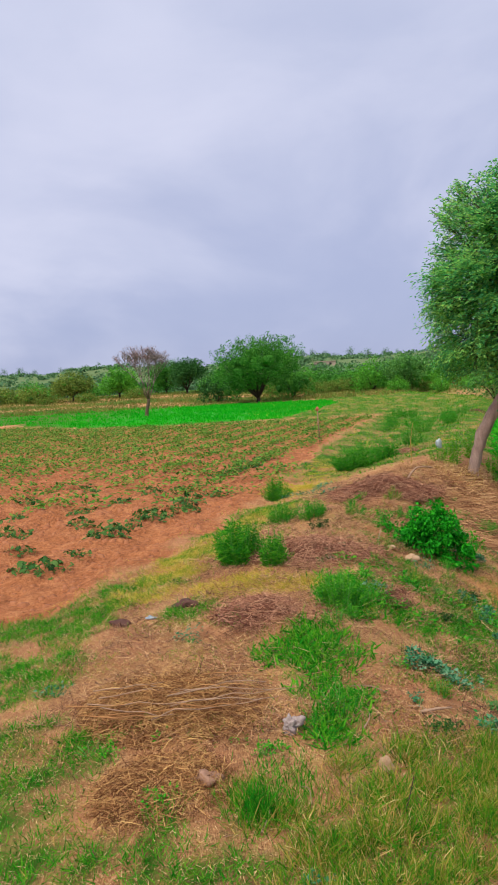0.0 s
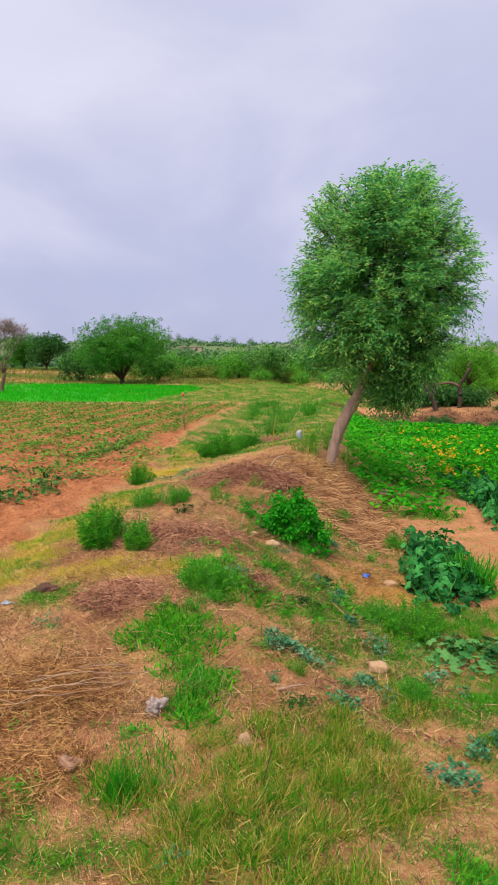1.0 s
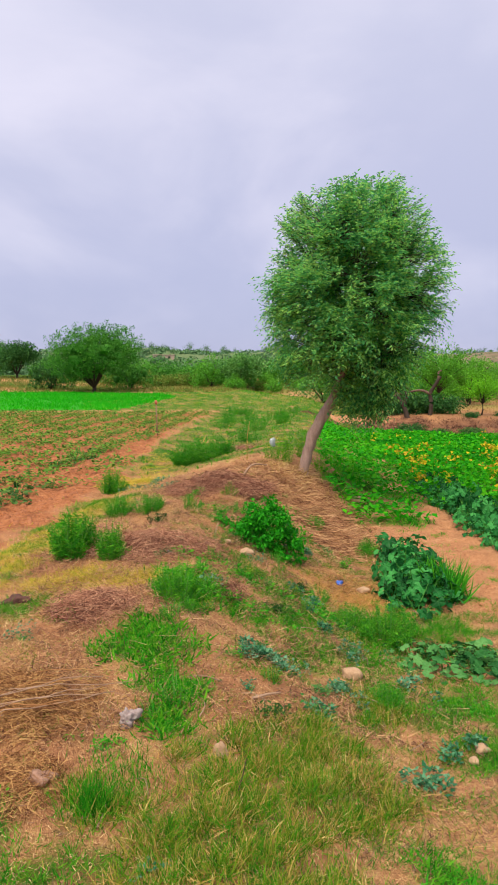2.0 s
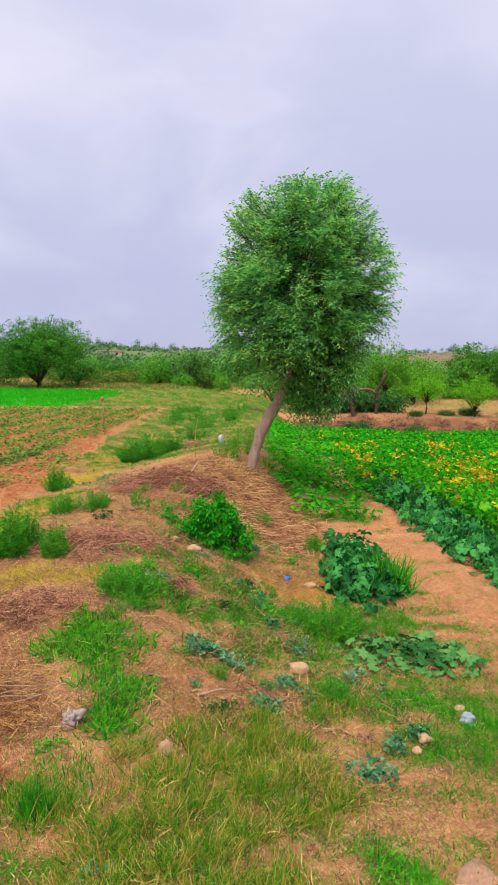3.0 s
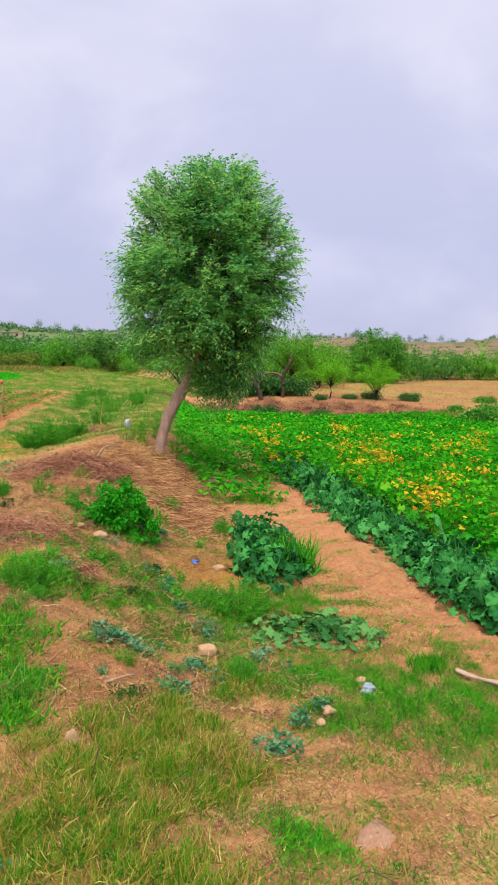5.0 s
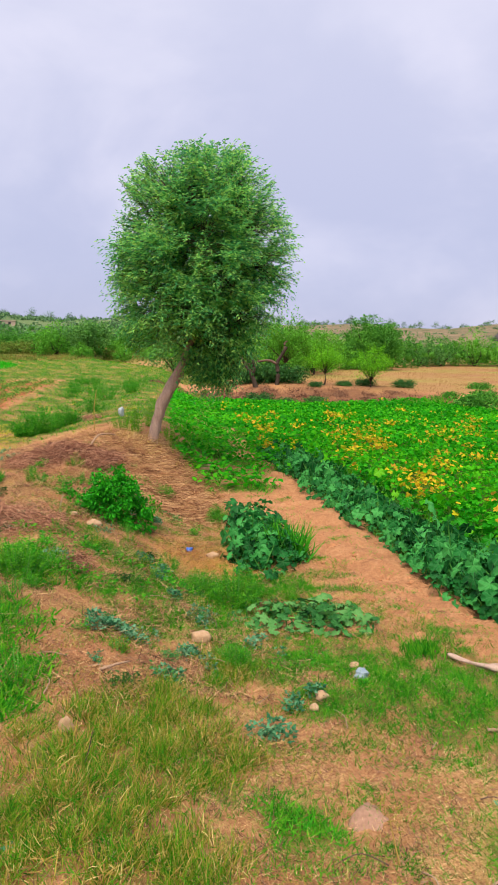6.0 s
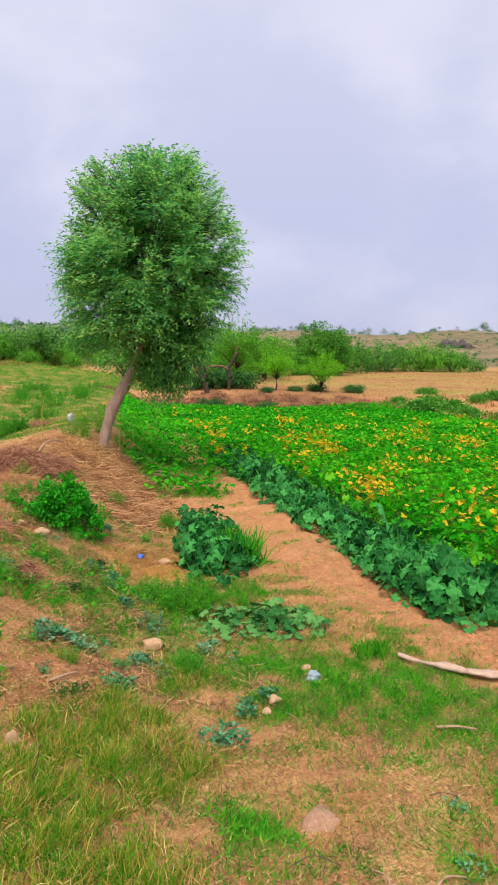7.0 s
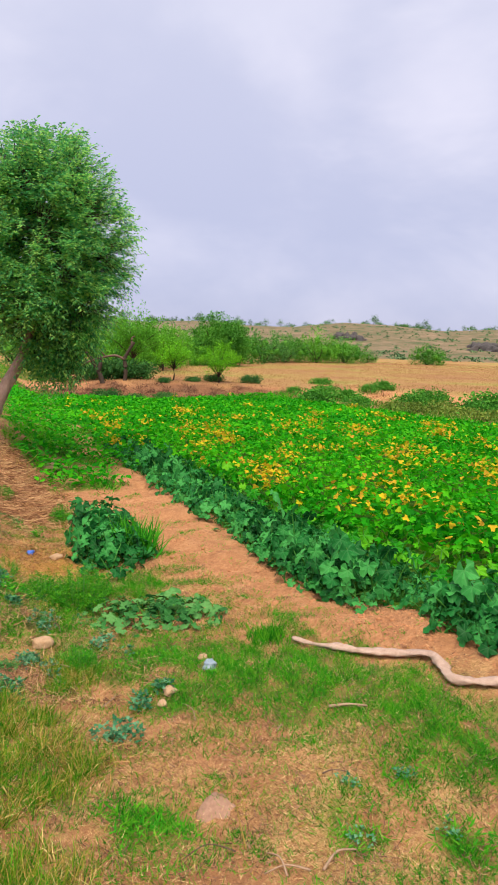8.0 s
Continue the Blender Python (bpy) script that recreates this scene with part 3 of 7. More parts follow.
# knee-high mixed grass
ROUGH_GRASS = ((0.79, 2.59, 0.33), (0.51, 2.25, 0.34), (-0.04, 2.36, 0.15), (0.96, 2.34, 0.27), (0.77, 2.44, 0.36), (0.28, 2.13, 0.27),
               (1.50, 3.18, 0.22), (0.25, 2.00, 0.24), (0.6, 1.8, 0.3), (1.1, 2.75, 0.2))
# matted straw
STRAW_BEDS = ((-0.45, 3.2, 0.42), (-0.45, 2.45, 0.24), (1.18, 2.38, 0.19), (3.12, 8.41, 0.55), (2.84, 6.90, 0.42),
              (2.41, 5.56, 0.42), (2.59, 9.12, 0.63), (3.0, 7.6, 0.5), (3.4, 9.2, 0.45))
SQUASH_PLOT = [(3.75, 1.2), (3.78, 3.2), (3.95, 4.0), (4.35, 5.3), (4.85, 7.1), (5.3, 8.7), (5.6, 10.5), (6.3, 12.5), (8.2, 18), (9.2, 20.8), (10.5, 19.9),
               (11.7, 18.4), (14.4, 18.5), (16.1, 17.9), (16.3, 16.3), (16.1, 14.2), (15.9, 12.0), (15.9, 9.0), (16, 4), (14, -3), (5, -2)]
BRIGHT_PLOT = [(-60, 50), (-14.2, 39.4), (-9.0, 32.5), (-6.4, 31.0), (-1.0, 30.0), (1.5, 30.3), (3.4, 36), (6.2, 45), (6.0, 52), (-9.3, 57.5), (-22, 58.5), (-60, 58)]
FIELD_Y, FIELD_X = (0, 3, 4.5, 6.6, 10, 15, 20, 28), (-4.2, -2.7, -1.9, -0.8, 0.35, 1.5, 2.8, 5.6)


PATH_Y, PATH_X = (2, 4, 6.4, 7.7, 8.7, 10.4, 13.4, 18), (3.4, 3.4, 4.25, 4.75, 5.0, 5.5, 6.35, 8.0)


def plough(x, y):
    """1 on the ploughed field, 0 on its verge."""
    return smooth(-0.15, 0.35, np.interp(y, FIELD_Y, FIELD_X) - x + 0.2 * lumps(x, y, 0.9, 31)) * (1 - smooth(-1.5, 1.5, y - np.interp(x, (-30, -14, -8, -1, 3), (44, 38, 31, 29.3, 28.5))))


def cover(x, y):
    """Shares of green, straw, bright crop, golden stubble and hill scrub."""
    s, r = bund_side(x, y), np.hypot(x, y)
    az = np.degrees(np.arctan2(x, y))
    field = plough(x, y)
    green = np.maximum(spots(x, y, LAWN_WEST), np.maximum(spots(x, y, LAWN_EAST), 0.8 * spots(x, y, ROUGH_GRASS))) * 0.72 + 0.22 * lumps(x, y, 0.27, 68) - 0.05
    rag = 0.25 * lumps(x, y, 1.3, 41) + 0.15 * lumps(x, y, 0.45, 42)
    verge = smooth(9.5, 12, y) * (1 - field) * (1 - smooth(0.6, 1.6, s)) * (0.66 + 0.9 * rag)
    green = np.maximum(green, verge * smooth(-8, -2, s + y * 0.0))
    low = smooth(np.interp(y, (8, 10), (1.2, 0.5)), np.interp(y, (8, 10), (1.9, 0.9)), s) * smooth(7.0, 8.5, y) * (1 - smooth(21.5, 23, 0.66 * x + 0.75 * y) * smooth(9.3, 10.8, x)) * (1 - smooth(25, 27, 0.66 * x + 0.75 * y)) * (0.62 + 1.5 * rag)
    trod = np.exp(-((x - np.interp(y, PATH_Y, PATH_X)) / np.interp(y, (6, 9, 14), (0.34, 0.26, 0.26))) ** 2) * (1 - 0.7 * smooth(8.0, 9.8, y)) * (1 - smooth(13, 15, y))
    green = np.maximum(green, low * (1 - trod))
    plot = inside(x, y, SQUASH_PLOT)
    green = np.where(plot, 0.95 + 0.4 * rag, green)
    meadow = smooth(27, 31, y) * smooth(-0.6, 0.2, x - np.interp(y, (28, 30, 36, 45, 53), (0.5, 1.6, 3.4, 6.2, 6.0))) * (1 - smooth(0, 6, s - 1)) * (0.68 + 1.0 * rag)
    green = np.maximum(green, meadow)
    straw = np.maximum(spots(x, y, STRAW_BEDS), (0.5 + 0.3 * lumps(x, y, 0.7, 47)) * (1 - smooth(0.8, 2.0, np.abs(s))) * smooth(0.5, 3, y))
    on_path = smooth(2.75, 3.1, x - 0.17 * (y - 2.5)) * smooth(1.9, 2.6, y) * (1 - smooth(8, 9.5, y))
    straw = np.maximum(straw, (0.56 + 0.16 * lumps(x, y, 0.8, 46)) * (1 - smooth(3.3, 4.2, x + 0.1 * y)) * (1 - field) * (1 - on_path))
    far_dry = smooth(53, 58, y) * (1 - smooth(20, 26, az)) * 0.45
    straw = np.maximum(straw, far_dry + rag * 0.3 * (far_dry > 0.2))
    green = np.maximum(green, far_dry * (1.25 + 2.0 * lumps(x, y, 9, 43)))
    bright = inside(x, y, BRIGHT_PLOT) * np.interp(x - 0.12 * (y - 30), (-16, -8, -5), (0.25, 0.6, 1.0))
    green = np.where(inside(x, y, BRIGHT_PLOT), 0.8, green)
    beyond = smooth(22.5, 24.5, 0.66 * x + 0.75 * y) * smooth(3, 6, s)
    bank = beyond * (1 - smooth(25.0, 25.9, 0.66 * x + 0.75 * y + 0.6 * lumps(x, y, 2.2, 44)))
    gold = beyond * (1 - 0.9 * bank) * smooth(0, 2.5, x - 0.15 * y - 6)
    east = smooth(15.4, 16.6, x) * (1 - smooth(20, 22, x)) * (1 - smooth(15, 19, y))
    green = np.maximum(green, east * (0.3 + 1.6 * rag))
    straw = np.maximum(straw, east * 0.6)
    gold = gold * (1 - east) + smooth(20, 23, x) * (1 - beyond) * smooth(-60, 0, y)
    scrub = smooth(88, 110, r)
    return np.clip(green * (1 - field * 0.9), 0, 1), np.clip(straw * (1 - field), 0, 1), bright, np.clip(gold, 0, 1), scrub


def graded(lo, hi, step, near_lo, near_hi, grow=1.09):
    """Even steps near by, then ever longer ones out to lo and hi."""
    mid = list(np.arange(near_lo, near_hi, step))
    up, d = [mid[-1]], step
    while up[-1] < hi:
        d *= grow
        up.append(up[-1] + d)
    down, d = [mid[0]], step
    while down[-1] > lo:
        d *= grow
        down.append(down[-1] - d)
    return np.array(down[:0:-1] + mid + up[1:])


def build_ground():
    gx, gy = graded(-1600, 1600, 0.07, -4, 6.5), graded(-1600, 1600, 0.07, 0.3, 11, 1.07)
    x, y = np.meshgrid(gx, gy)
    x, y = x.ravel(), y.ravel()
    nx, ny = len(gx), len(gy)
    idx = np.arange(nx * ny).reshape(ny, nx)
    f = np.stack([idx[:-1, :-1], idx[:-1, 1:], idx[1:, 1:], idx[1:, :-1]], 2).reshape(-1, 4)
    me = fast_mesh("ground", np.stack([x, y, ground_height(x, y)], 1), f)
    g, st, br, go, sc = cover(x, y)
    red_bank = smooth(21.5, 22.6, 0.66 * x + 0.75 * y) * (1 - smooth(25.0, 25.9, 0.66 * x + 0.75 * y + 0.6 * lumps(x, y, 2.2, 44))) * smooth(9.3, 10.8, x) * (1 - smooth(16, 18, x))
    brown = smooth(24, 34, np.degrees(np.arctan2(x, y)))
    for layer, cols in (("cover", (g, st, plough(x, y), brown)), ("fields", (br, go, sc, red_bank))):
        at = me.color_attributes.new(layer, "FLOAT_COLOR", "POINT")
        at.data.foreach_set("color", np.stack(cols, 1).astype(np.float32).ravel())
    ob = put("ground", me, M_GROUND, smoothed=True)
    tagged(ob, "red-brown farmland with bare soil, straw and patchy grass", "ground", kind="structure")


build_ground()


# ---------------------------------------------------------------- the leaning tree on the bund
def blob_points(n, rng, centre, radii, inner=0.45):
    d = unit(rng.normal(size=(n, 3)))
    return np.array(centre) + d * np.array(radii) * (inner + (1.08 - inner) * rng.rand(n, 1) ** 0.6)


def leafy(name, rng, tips, per, spread, long, wide, material, parent, droop=0.5, label=""):
    """Sprays of leaves round each twig's tip."""
    n = len(tips) * per
    base = np.repeat(tips, per, 0)
    pos = base + np.clip(rng.normal(size=(n, 3)), -1.4, 1.4) * spread
    d = unit(rng.normal(size=(n, 3)) * 0.8 + np.repeat(unit(rng.normal(size=(len(tips), 3))), per, 0) + np.array([0, 0, -droop]))
    return strew(name, LEAF if long < 0.12 else LEAF2, pos, frames_along(d, rng, 1.6), long * wide * rng.uniform(0.75, 1.25, n), long * rng.uniform(0.6, 1.3, n), material, parent, label)


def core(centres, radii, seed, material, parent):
    """Solid fill behind a crown's outer sprays, darker under light leaves as inner shade."""
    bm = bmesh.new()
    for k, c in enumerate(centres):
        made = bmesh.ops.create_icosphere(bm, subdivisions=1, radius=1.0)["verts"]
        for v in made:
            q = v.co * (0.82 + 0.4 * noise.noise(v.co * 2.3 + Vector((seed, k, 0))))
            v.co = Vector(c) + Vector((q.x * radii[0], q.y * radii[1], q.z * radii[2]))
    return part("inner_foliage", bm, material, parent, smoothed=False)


CROWN_UP = (1.02, 1.2, 1.4, 1.6, 1.95, 2.2, 2.5, 2.8, 3.1, 3.6, 3.92, 4.14, 4.26)
CROWN_WEST = (0.8, 0.72, 0.4, -0.08, -0.34, -0.44, -0.42, -0.46, -0.3, -0.22, -0.14, 0.3, 0.8)
CROWN_EAST = (0.95, 1.08, 1.22, 1.42, 1.74, 1.86, 1.92, 1.98, 2.0, 1.7, 1.5, 1.3, 1.05)


def near_tree():
    rng = np.random.RandomState(5)
    root = thing("leaning_tree", 3.22, 9.48, "leaning tree with grey-brown trunk and dense feathery green crown", "tree", sink=0.05)
    R, U = Vector((0.947, -0.322, 0)), Vector((0, 0, 1))
    B = Vector((0.322, 0.947, 0))

    def w(right, up, back=0.0):
        return R * right + U * up + B * back

    bm = bmesh.new()
    line = bend([w(-0.02, -0.1), w(0.03, 0.18), w(0.1, 0.45), w(0.17, 0.68), w(0.28, 0.88), w(0.4, 1.1), w(0.52, 1.4), w(0.64, 1.8), w(0.74, 2.3), w(0.8, 3.0)], 9)
    tube(bm, line, [0.08 - 0.048 * max(0, (k / (len(line) - 1)) - 0.5) / 0.5 + 0.025 * max(0, 1 - k / 9) + 0.008 * math.exp(-((k - 32) / 6) ** 2) for k in range(len(line))], 28, 0.03, 3)
    for v in bm.verts:
        ridge = noise.noise(Vector((v.co.x * 22, v.co.y * 22, v.co.z * 3.2))) + 0.7 * noise.noise(Vector((v.co.x * 44, v.co.y * 44, v.co.z * 8)))
        v.co += Vector((noise.noise(v.co * 6), noise.noise(v.co * 6 + Vector((9, 0, 0))), 0)) * 0.018 + Vector((1, -1, 0)) * ridge * 0.011
    part("trunk", bm, M_BARK, root)

    def within(up, q, a):
        """The place at that height, q of the way from the crown's heart to its rim, at the angle a round it."""
        lo, hi = np.interp(up, CROWN_UP, CROWN_WEST), np.interp(up, CROWN_UP, CROWN_EAST)
        half = (hi - lo) / 2
        return w((lo + hi) / 2 + half * q * math.cos(a), up, 0.85 * half * q * math.sin(a))

    # boughs leave the trunk one above the other and reach out to the rim
    boughs, hubs, owner = [], [], []
    for k in range(22):
        start = line[52 + (k * 7) % 29]
        a, up = k * 2.4, float(np.interp(k, (0, 21), (1.4, 3.5)))
        goal = within(up, 0.62, a)
        pts = bend([start, start.lerp(goal, 0.5) + U * 0.16, goal], 6)
        bm = bmesh.new()
        tube(bm, pts, taper(0.03, 0.006, len(pts)), 6, 0.05, k)
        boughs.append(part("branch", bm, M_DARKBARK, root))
        hubs += pts
        owner += [k] * len(pts)
    # sprays fill a shell of uneven depth, thicker in some lumps than in others
    sprays = []
    while len(sprays) < 5600:
        up = rng.uniform(1.04, 4.24)
        a, q = rng.uniform(0, 6.283), rng.rand() ** 0.42
        wide = np.interp(up, CROWN_UP, CROWN_EAST) - np.interp(up, CROWN_UP, CROWN_WEST)
        p = within(up, q, a)
        if up < 1.75 and -0.05 < p.dot(R) < 0.6 and p.dot(B) < 0.1:
            continue
        lump = 1.3 * noise.noise(Vector((p.x * 2.0, p.y * 2.0, p.z * 3.4))) + 0.6 * noise.noise(p * 5.0)
        if rng.rand() > wide / 2.7 or (q > 0.6 and lump < rng.uniform(-0.25, 0.15)) or rng.rand() < 0.75 * (up - 3.2):
            continue
        p = within(up, q * (0.93 + 0.2 * lump), a)
        out = w(math.cos(a), 0.0, 0.85 * math.sin(a))
        rise = np.interp(up, (1.0, 2.0, 3.0, 4.1), (-0.3, 0.1, 0.45, 1.1))
        way = (out * 0.75 + U * rise + Vector(rng.normal(size=3)) * 0.55).normalized()
        sprays.append((p, way, rng.uniform(0.2, 0.38), np.interp(up, (1.2, 3.2), (0.5, 0.15)) * rng.uniform(0.5, 1.3), 18))
    # loose shoots that stand out of the rim, longest at the top
    for k in range(340):
        up = rng.uniform(1.5, 4.2) if k < 200 else rng.uniform(3.2, 4.24)
        a = rng.uniform(0, 6.283)
        out = w(math.cos(a), 0.0, 0.85 * math.sin(a))
        rise = np.interp(up, (1.5, 3.0, 4.4), (0.0, 0.5, 1.7))
        sprays.append((within(up, 0.92, a), (out + U * rise + Vector(rng.normal(size=3)) * 0.3).normalized(), rng.uniform(0.22, 0.44), 0.35, 15))
    # trailing shoots under the crown
    for k in range(150):
        up, a = rng.uniform(1.1, 1.7), rng.uniform(-1.3, 1.3)
        sprays.append((within(up, rng.uniform(0.6, 0.98), a), (w(math.cos(a), -0.9, math.sin(a)) + Vector(rng.normal(size=3)) * 0.3).normalized(), rng.uniform(0.18, 0.36), 0.4, 14))
    # thin twigs that carry the sprays
    spots_ = np.array(hubs)
    sets = [bmesh.new() for _ in boughs]
    for k, (q, way, reach, fall, count) in enumerate(sprays):
        if k % 4 == 0 or k >= 5600:
            at = int(np.argmin(((spots_ - np.array(q)) ** 2).sum(1)))
            near = Vector(spots_[at])
            tip = q + way * reach + Vector((0, 0, -fall * reach))
            tube(sets[owner[at]], [near, near.lerp(q, 0.55) + Vector((0, 0, 0.05)), q, tip], [0.008, 0.006, 0.004, 0.002], 3)
    for bm, bough in zip(sets, boughs):
        if len(bm.verts):
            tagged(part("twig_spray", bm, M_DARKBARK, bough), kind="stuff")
        else:
            bm.free()
    pos, aim, up = [], [], []
    for q, way, reach, fall, count in sprays:
        side = way.cross(U)
        side = (side if side.length > 0.05 else R).normalized()
        face = side.cross(way).normalized()
        for j in range(count):
            u = (j + rng.rand()) / count
            pos.append(q + way * reach * u + Vector((0, 0, -fall * reach * u * u)) + Vector(rng.normal(size=3)) * 0.02)
            ahead = (way + Vector((0, 0, -2 * fall * u))).normalized()
            aim.append(side * (1 if j % 2 else -1) * rng.uniform(0.5, 1.0) + ahead * rng.uniform(0.3, 1.0) + Vector((0, 0, -rng.uniform(0.0, 0.3))) + Vector(rng.normal(size=3)) * 0.15)
            up.append(face + U * 0.4 + Vector(rng.normal(size=3)) * 0.35)
    pos, aim, up = np.array(pos), unit(np.array(aim)), unit(np.array(up))
    n = len(pos)
    across = unit(np.cross(aim, up))
    axes = np.stack([across, aim, np.cross(across, aim)], 2)
    strew("crown", LEAF2, pos, axes, 0.0245 * rng.uniform(0.7, 1.25, n), 0.063 * rng.uniform(0.6, 1.3, n), M_TREE, root)
    return root


near_tree()


# ---------------------------------------------------------------- other trees and shrubs
def tree(name, x, y, height, width, material, label, category="tree", seed=1, stem=0.3, leaf=0.2, n=420, group="", bark=M_DARKBARK, lean=0.0, lobes=7, squat=0.85, solid=True, dense=12, split=True):
    """A tree: tapered trunk, limbs that part low, and a crown of clumps of leaves with gaps."""
    rng = np.random.RandomState(seed)
    root = thing(name, x, y, label, category, group, 0.05)
    bm = bmesh.new()
    top = Vector((lean * height, 0, height * 0.72))
    line = bend([(0, 0, -0.1), (lean * height * 0.2, 0.02 * height, height * stem * 0.6), (lean * height * 0.5, 0, height * stem), top], 4)
    tube(bm, line, taper(0.034 * height, 0.008 * height, len(line)), 8, 0.08, seed)
    part("trunk", bm, bark, root)
    centres = []
    for k in range(lobes):
        a = 6.283 * k / lobes + rng.uniform(-0.3, 0.3)
        rr = width * 0.5 * rng.uniform(0.35, 0.62)
        centres.append((lean * height * 0.7 + rr * math.cos(a), rr * math.sin(a), height * (stem + (1 - stem) * rng.uniform(0.22, 0.6))))
    centres.append((lean * height * 0.8, 0, height * (stem + (1 - stem) * 0.62)))
    if split:
        for c in centres:
            start = Vector(line[len(line) // 2])
            pts = bend([start, (start + Vector(c)) / 2 + Vector((0, 0, -0.03 * height)), Vector(c) * 1.02], 3)
            bm = bmesh.new()
            tube(bm, pts, taper(0.016 * height, 0.004 * height, len(pts)), 5, 0.05, seed)
            part("limb", bm, bark, root)
    tips = [blob_points(n // len(centres), rng, c, (width * 0.27, width * 0.27, height * (1 - stem) * 0.34 * squat), 0.45) for c in centres]
    tips = np.concatenate(tips)
    tips = tips[(tips[:, 2] > height * stem * 0.55) & (tips[:, 2] < height * 0.99)]
    if solid:
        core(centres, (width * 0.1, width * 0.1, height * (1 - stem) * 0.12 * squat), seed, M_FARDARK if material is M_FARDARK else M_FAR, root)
    leafy("crown", rng, tips, dense, leaf * 0.85, leaf * 0.9, 0.55, material, root, 0.2)
    return root


def fan_tree(name, x, y, height, width, material, label, seed=1, stem=0.25, limbs=9, boughs=7, leaf=0.09, per=26, group=""):
    """An open thorn tree: limbs fan up and out from a low fork, with feathery sprays of small leaves along them."""
    rng = np.random.RandomState(seed)
    root = thing(name, x, y, label, "tree", group, 0.05)
    fork = Vector((0.02 * height, 0, height * stem))
    bm = bmesh.new()
    tube(bm, [(0, 0, -0.1), fork * 0.5 + Vector((0.03 * height, 0, 0)), fork], [0.02 * height, 0.016 * height, 0.013 * height], 7, 0.1, seed)
    part("trunk", bm, M_DARKBARK, root)
    pos, aim = [], []
    for k in range(limbs):
        a, q = 2.4 * k + rng.uniform(-0.3, 0.3), math.sqrt((k + 0.5) / limbs)
        end = Vector((math.cos(a) * q * width * 0.44, math.sin(a) * q * width * 0.44, height * (0.86 - 0.32 * q * q) * rng.uniform(0.82, 1.05)))
        line = bend([fork, fork.lerp(end, 0.5) + Vector((0, 0, 0.05 * height)), end], 4)
        bm = bmesh.new()
        tube(bm, line, taper(0.009 * height, 0.002 * height, len(line)), 4, 0.05, seed)
        part("limb", bm, M_DARKBARK, root)
        for j in range(boughs):
            u = 0.3 + 0.7 * (j + rng.rand()) / boughs
            p = line[min(len(line) - 1, int(u * (len(line) - 1)))]
            way = Vector((math.cos(a) * 0.5 + rng.normal() * 0.7, math.sin(a) * 0.5 + rng.normal() * 0.7, rng.uniform(0.1, 1.5))).normalized()
            reach = height * rng.uniform(0.12, 0.34)
            for i in range(per):
                v = i / per
                pos.append(p + way * reach * v + Vector((0, 0, -0.25 * reach * v * v)) + Vector(rng.normal(size=3)) * 0.025 * height)
                aim.append(way + Vector(rng.normal(size=3)) * 0.7)
    n = len(pos)
    strew("crown", LEAF2, np.array(pos), frames_along(np.array(aim), rng, 1.5), 0.42 * leaf * rng.uniform(0.7, 1.3, n), leaf * rng.uniform(0.6, 1.3, n), material, root)
    return root


def shrub(name, x, y, height, width, material, label, category="shrub", seed=1, leaf=0.16, n=260, group="", dense=7, split=True):
    """A bush that is leafy to the ground, on several stems."""
    rng = np.random.RandomState(seed)
    root = thing(name, x, y, label, category, group, 0.03)
    for k in range(5 if split else 0):
        bm = bmesh.new()
        a = k * 1.25 + rng.uniform(-0.2, 0.2)
        end = Vector((math.cos(a) * width * 0.33, math.sin(a) * width * 0.33, height * rng.uniform(0.45, 0.65)))
        tube(bm, bend([(0, 0, -0.05), end * 0.5 + Vector((0, 0, height * 0.1)), end], 3), taper(0.02 * height, 0.006 * height, 7), 5, 0.05, k)
        part("stem", bm, M_DARKBARK, root)
    tips, hearts = [], []
    for k in range(7):
        a = k * 0.9 + rng.uniform(0, 1)
        rr = width * 0.3 * (k > 0)
        hearts.append((rr * math.cos(a), rr * math.sin(a), height * (rng.uniform(0.26, 0.5) if k else 0.62)))
        tips.append(blob_points(n // 7, rng, hearts[-1], (width * 0.27, width * 0.27, height * 0.4), 0.4))
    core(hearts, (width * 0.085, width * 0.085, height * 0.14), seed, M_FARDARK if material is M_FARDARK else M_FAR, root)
    tips = np.concatenate(tips)
    tips = tips[(tips[:, 2] > 0.02) & (tips[:, 2] < height)]
    leafy("foliage", rng, tips, dense, leaf * 0.85, leaf * 1.0, 0.5, material, root, 0.1)
    return root


def repeat(ob, places, seed, group=""):
    """Copies of a thing on the ground, each turned and sized a little differently. Places: x, y, size."""
    rng = random.Random(seed)
    for x, y, k in places:
        z = float(ground_height(x, y)) - 0.05
        c = copy_thing(ob, pose(x, y, z, 0, 0, rng.uniform(0, 360)) @ Matrix.Diagonal((k * rng.uniform(0.9, 1.15), k * rng.uniform(0.9, 1.15), k, 1)))
        if group:
            c["group"] = group


tree("field_tree", 1.05, 54.8, 6.2, 8.0, M_FAR, "broad round green tree with short dark trunk by the field", seed=11, stem=0.13, leaf=0.17, n=1300, lobes=12, lean=-0.03, dense=22)
shrub("thicket_bush", 4.3, 60, 3.2, 4.2, M_FAR, "dense green bush beside the broad tree", seed=12, leaf=0.25, n=300)
shrub("thicket_bush", -2.6, 60, 2.9, 3.6, M_FARDARK, "dense dark green bush beside the broad tree", seed=13, leaf=0.25, n=260)
tree("dark_tree", -7.2, 81, 4.7, 4.6, M_FARDARK, "dark green bushy tree beyond the crop field", seed=14, stem=0.16, leaf=0.3, n=420)
tree("dark_tree", -10.2, 85, 4.6, 4.0, M_FAR, "mid-green bushy tree beyond the crop field", seed=15, stem=0.16, leaf=0.3, n=340)
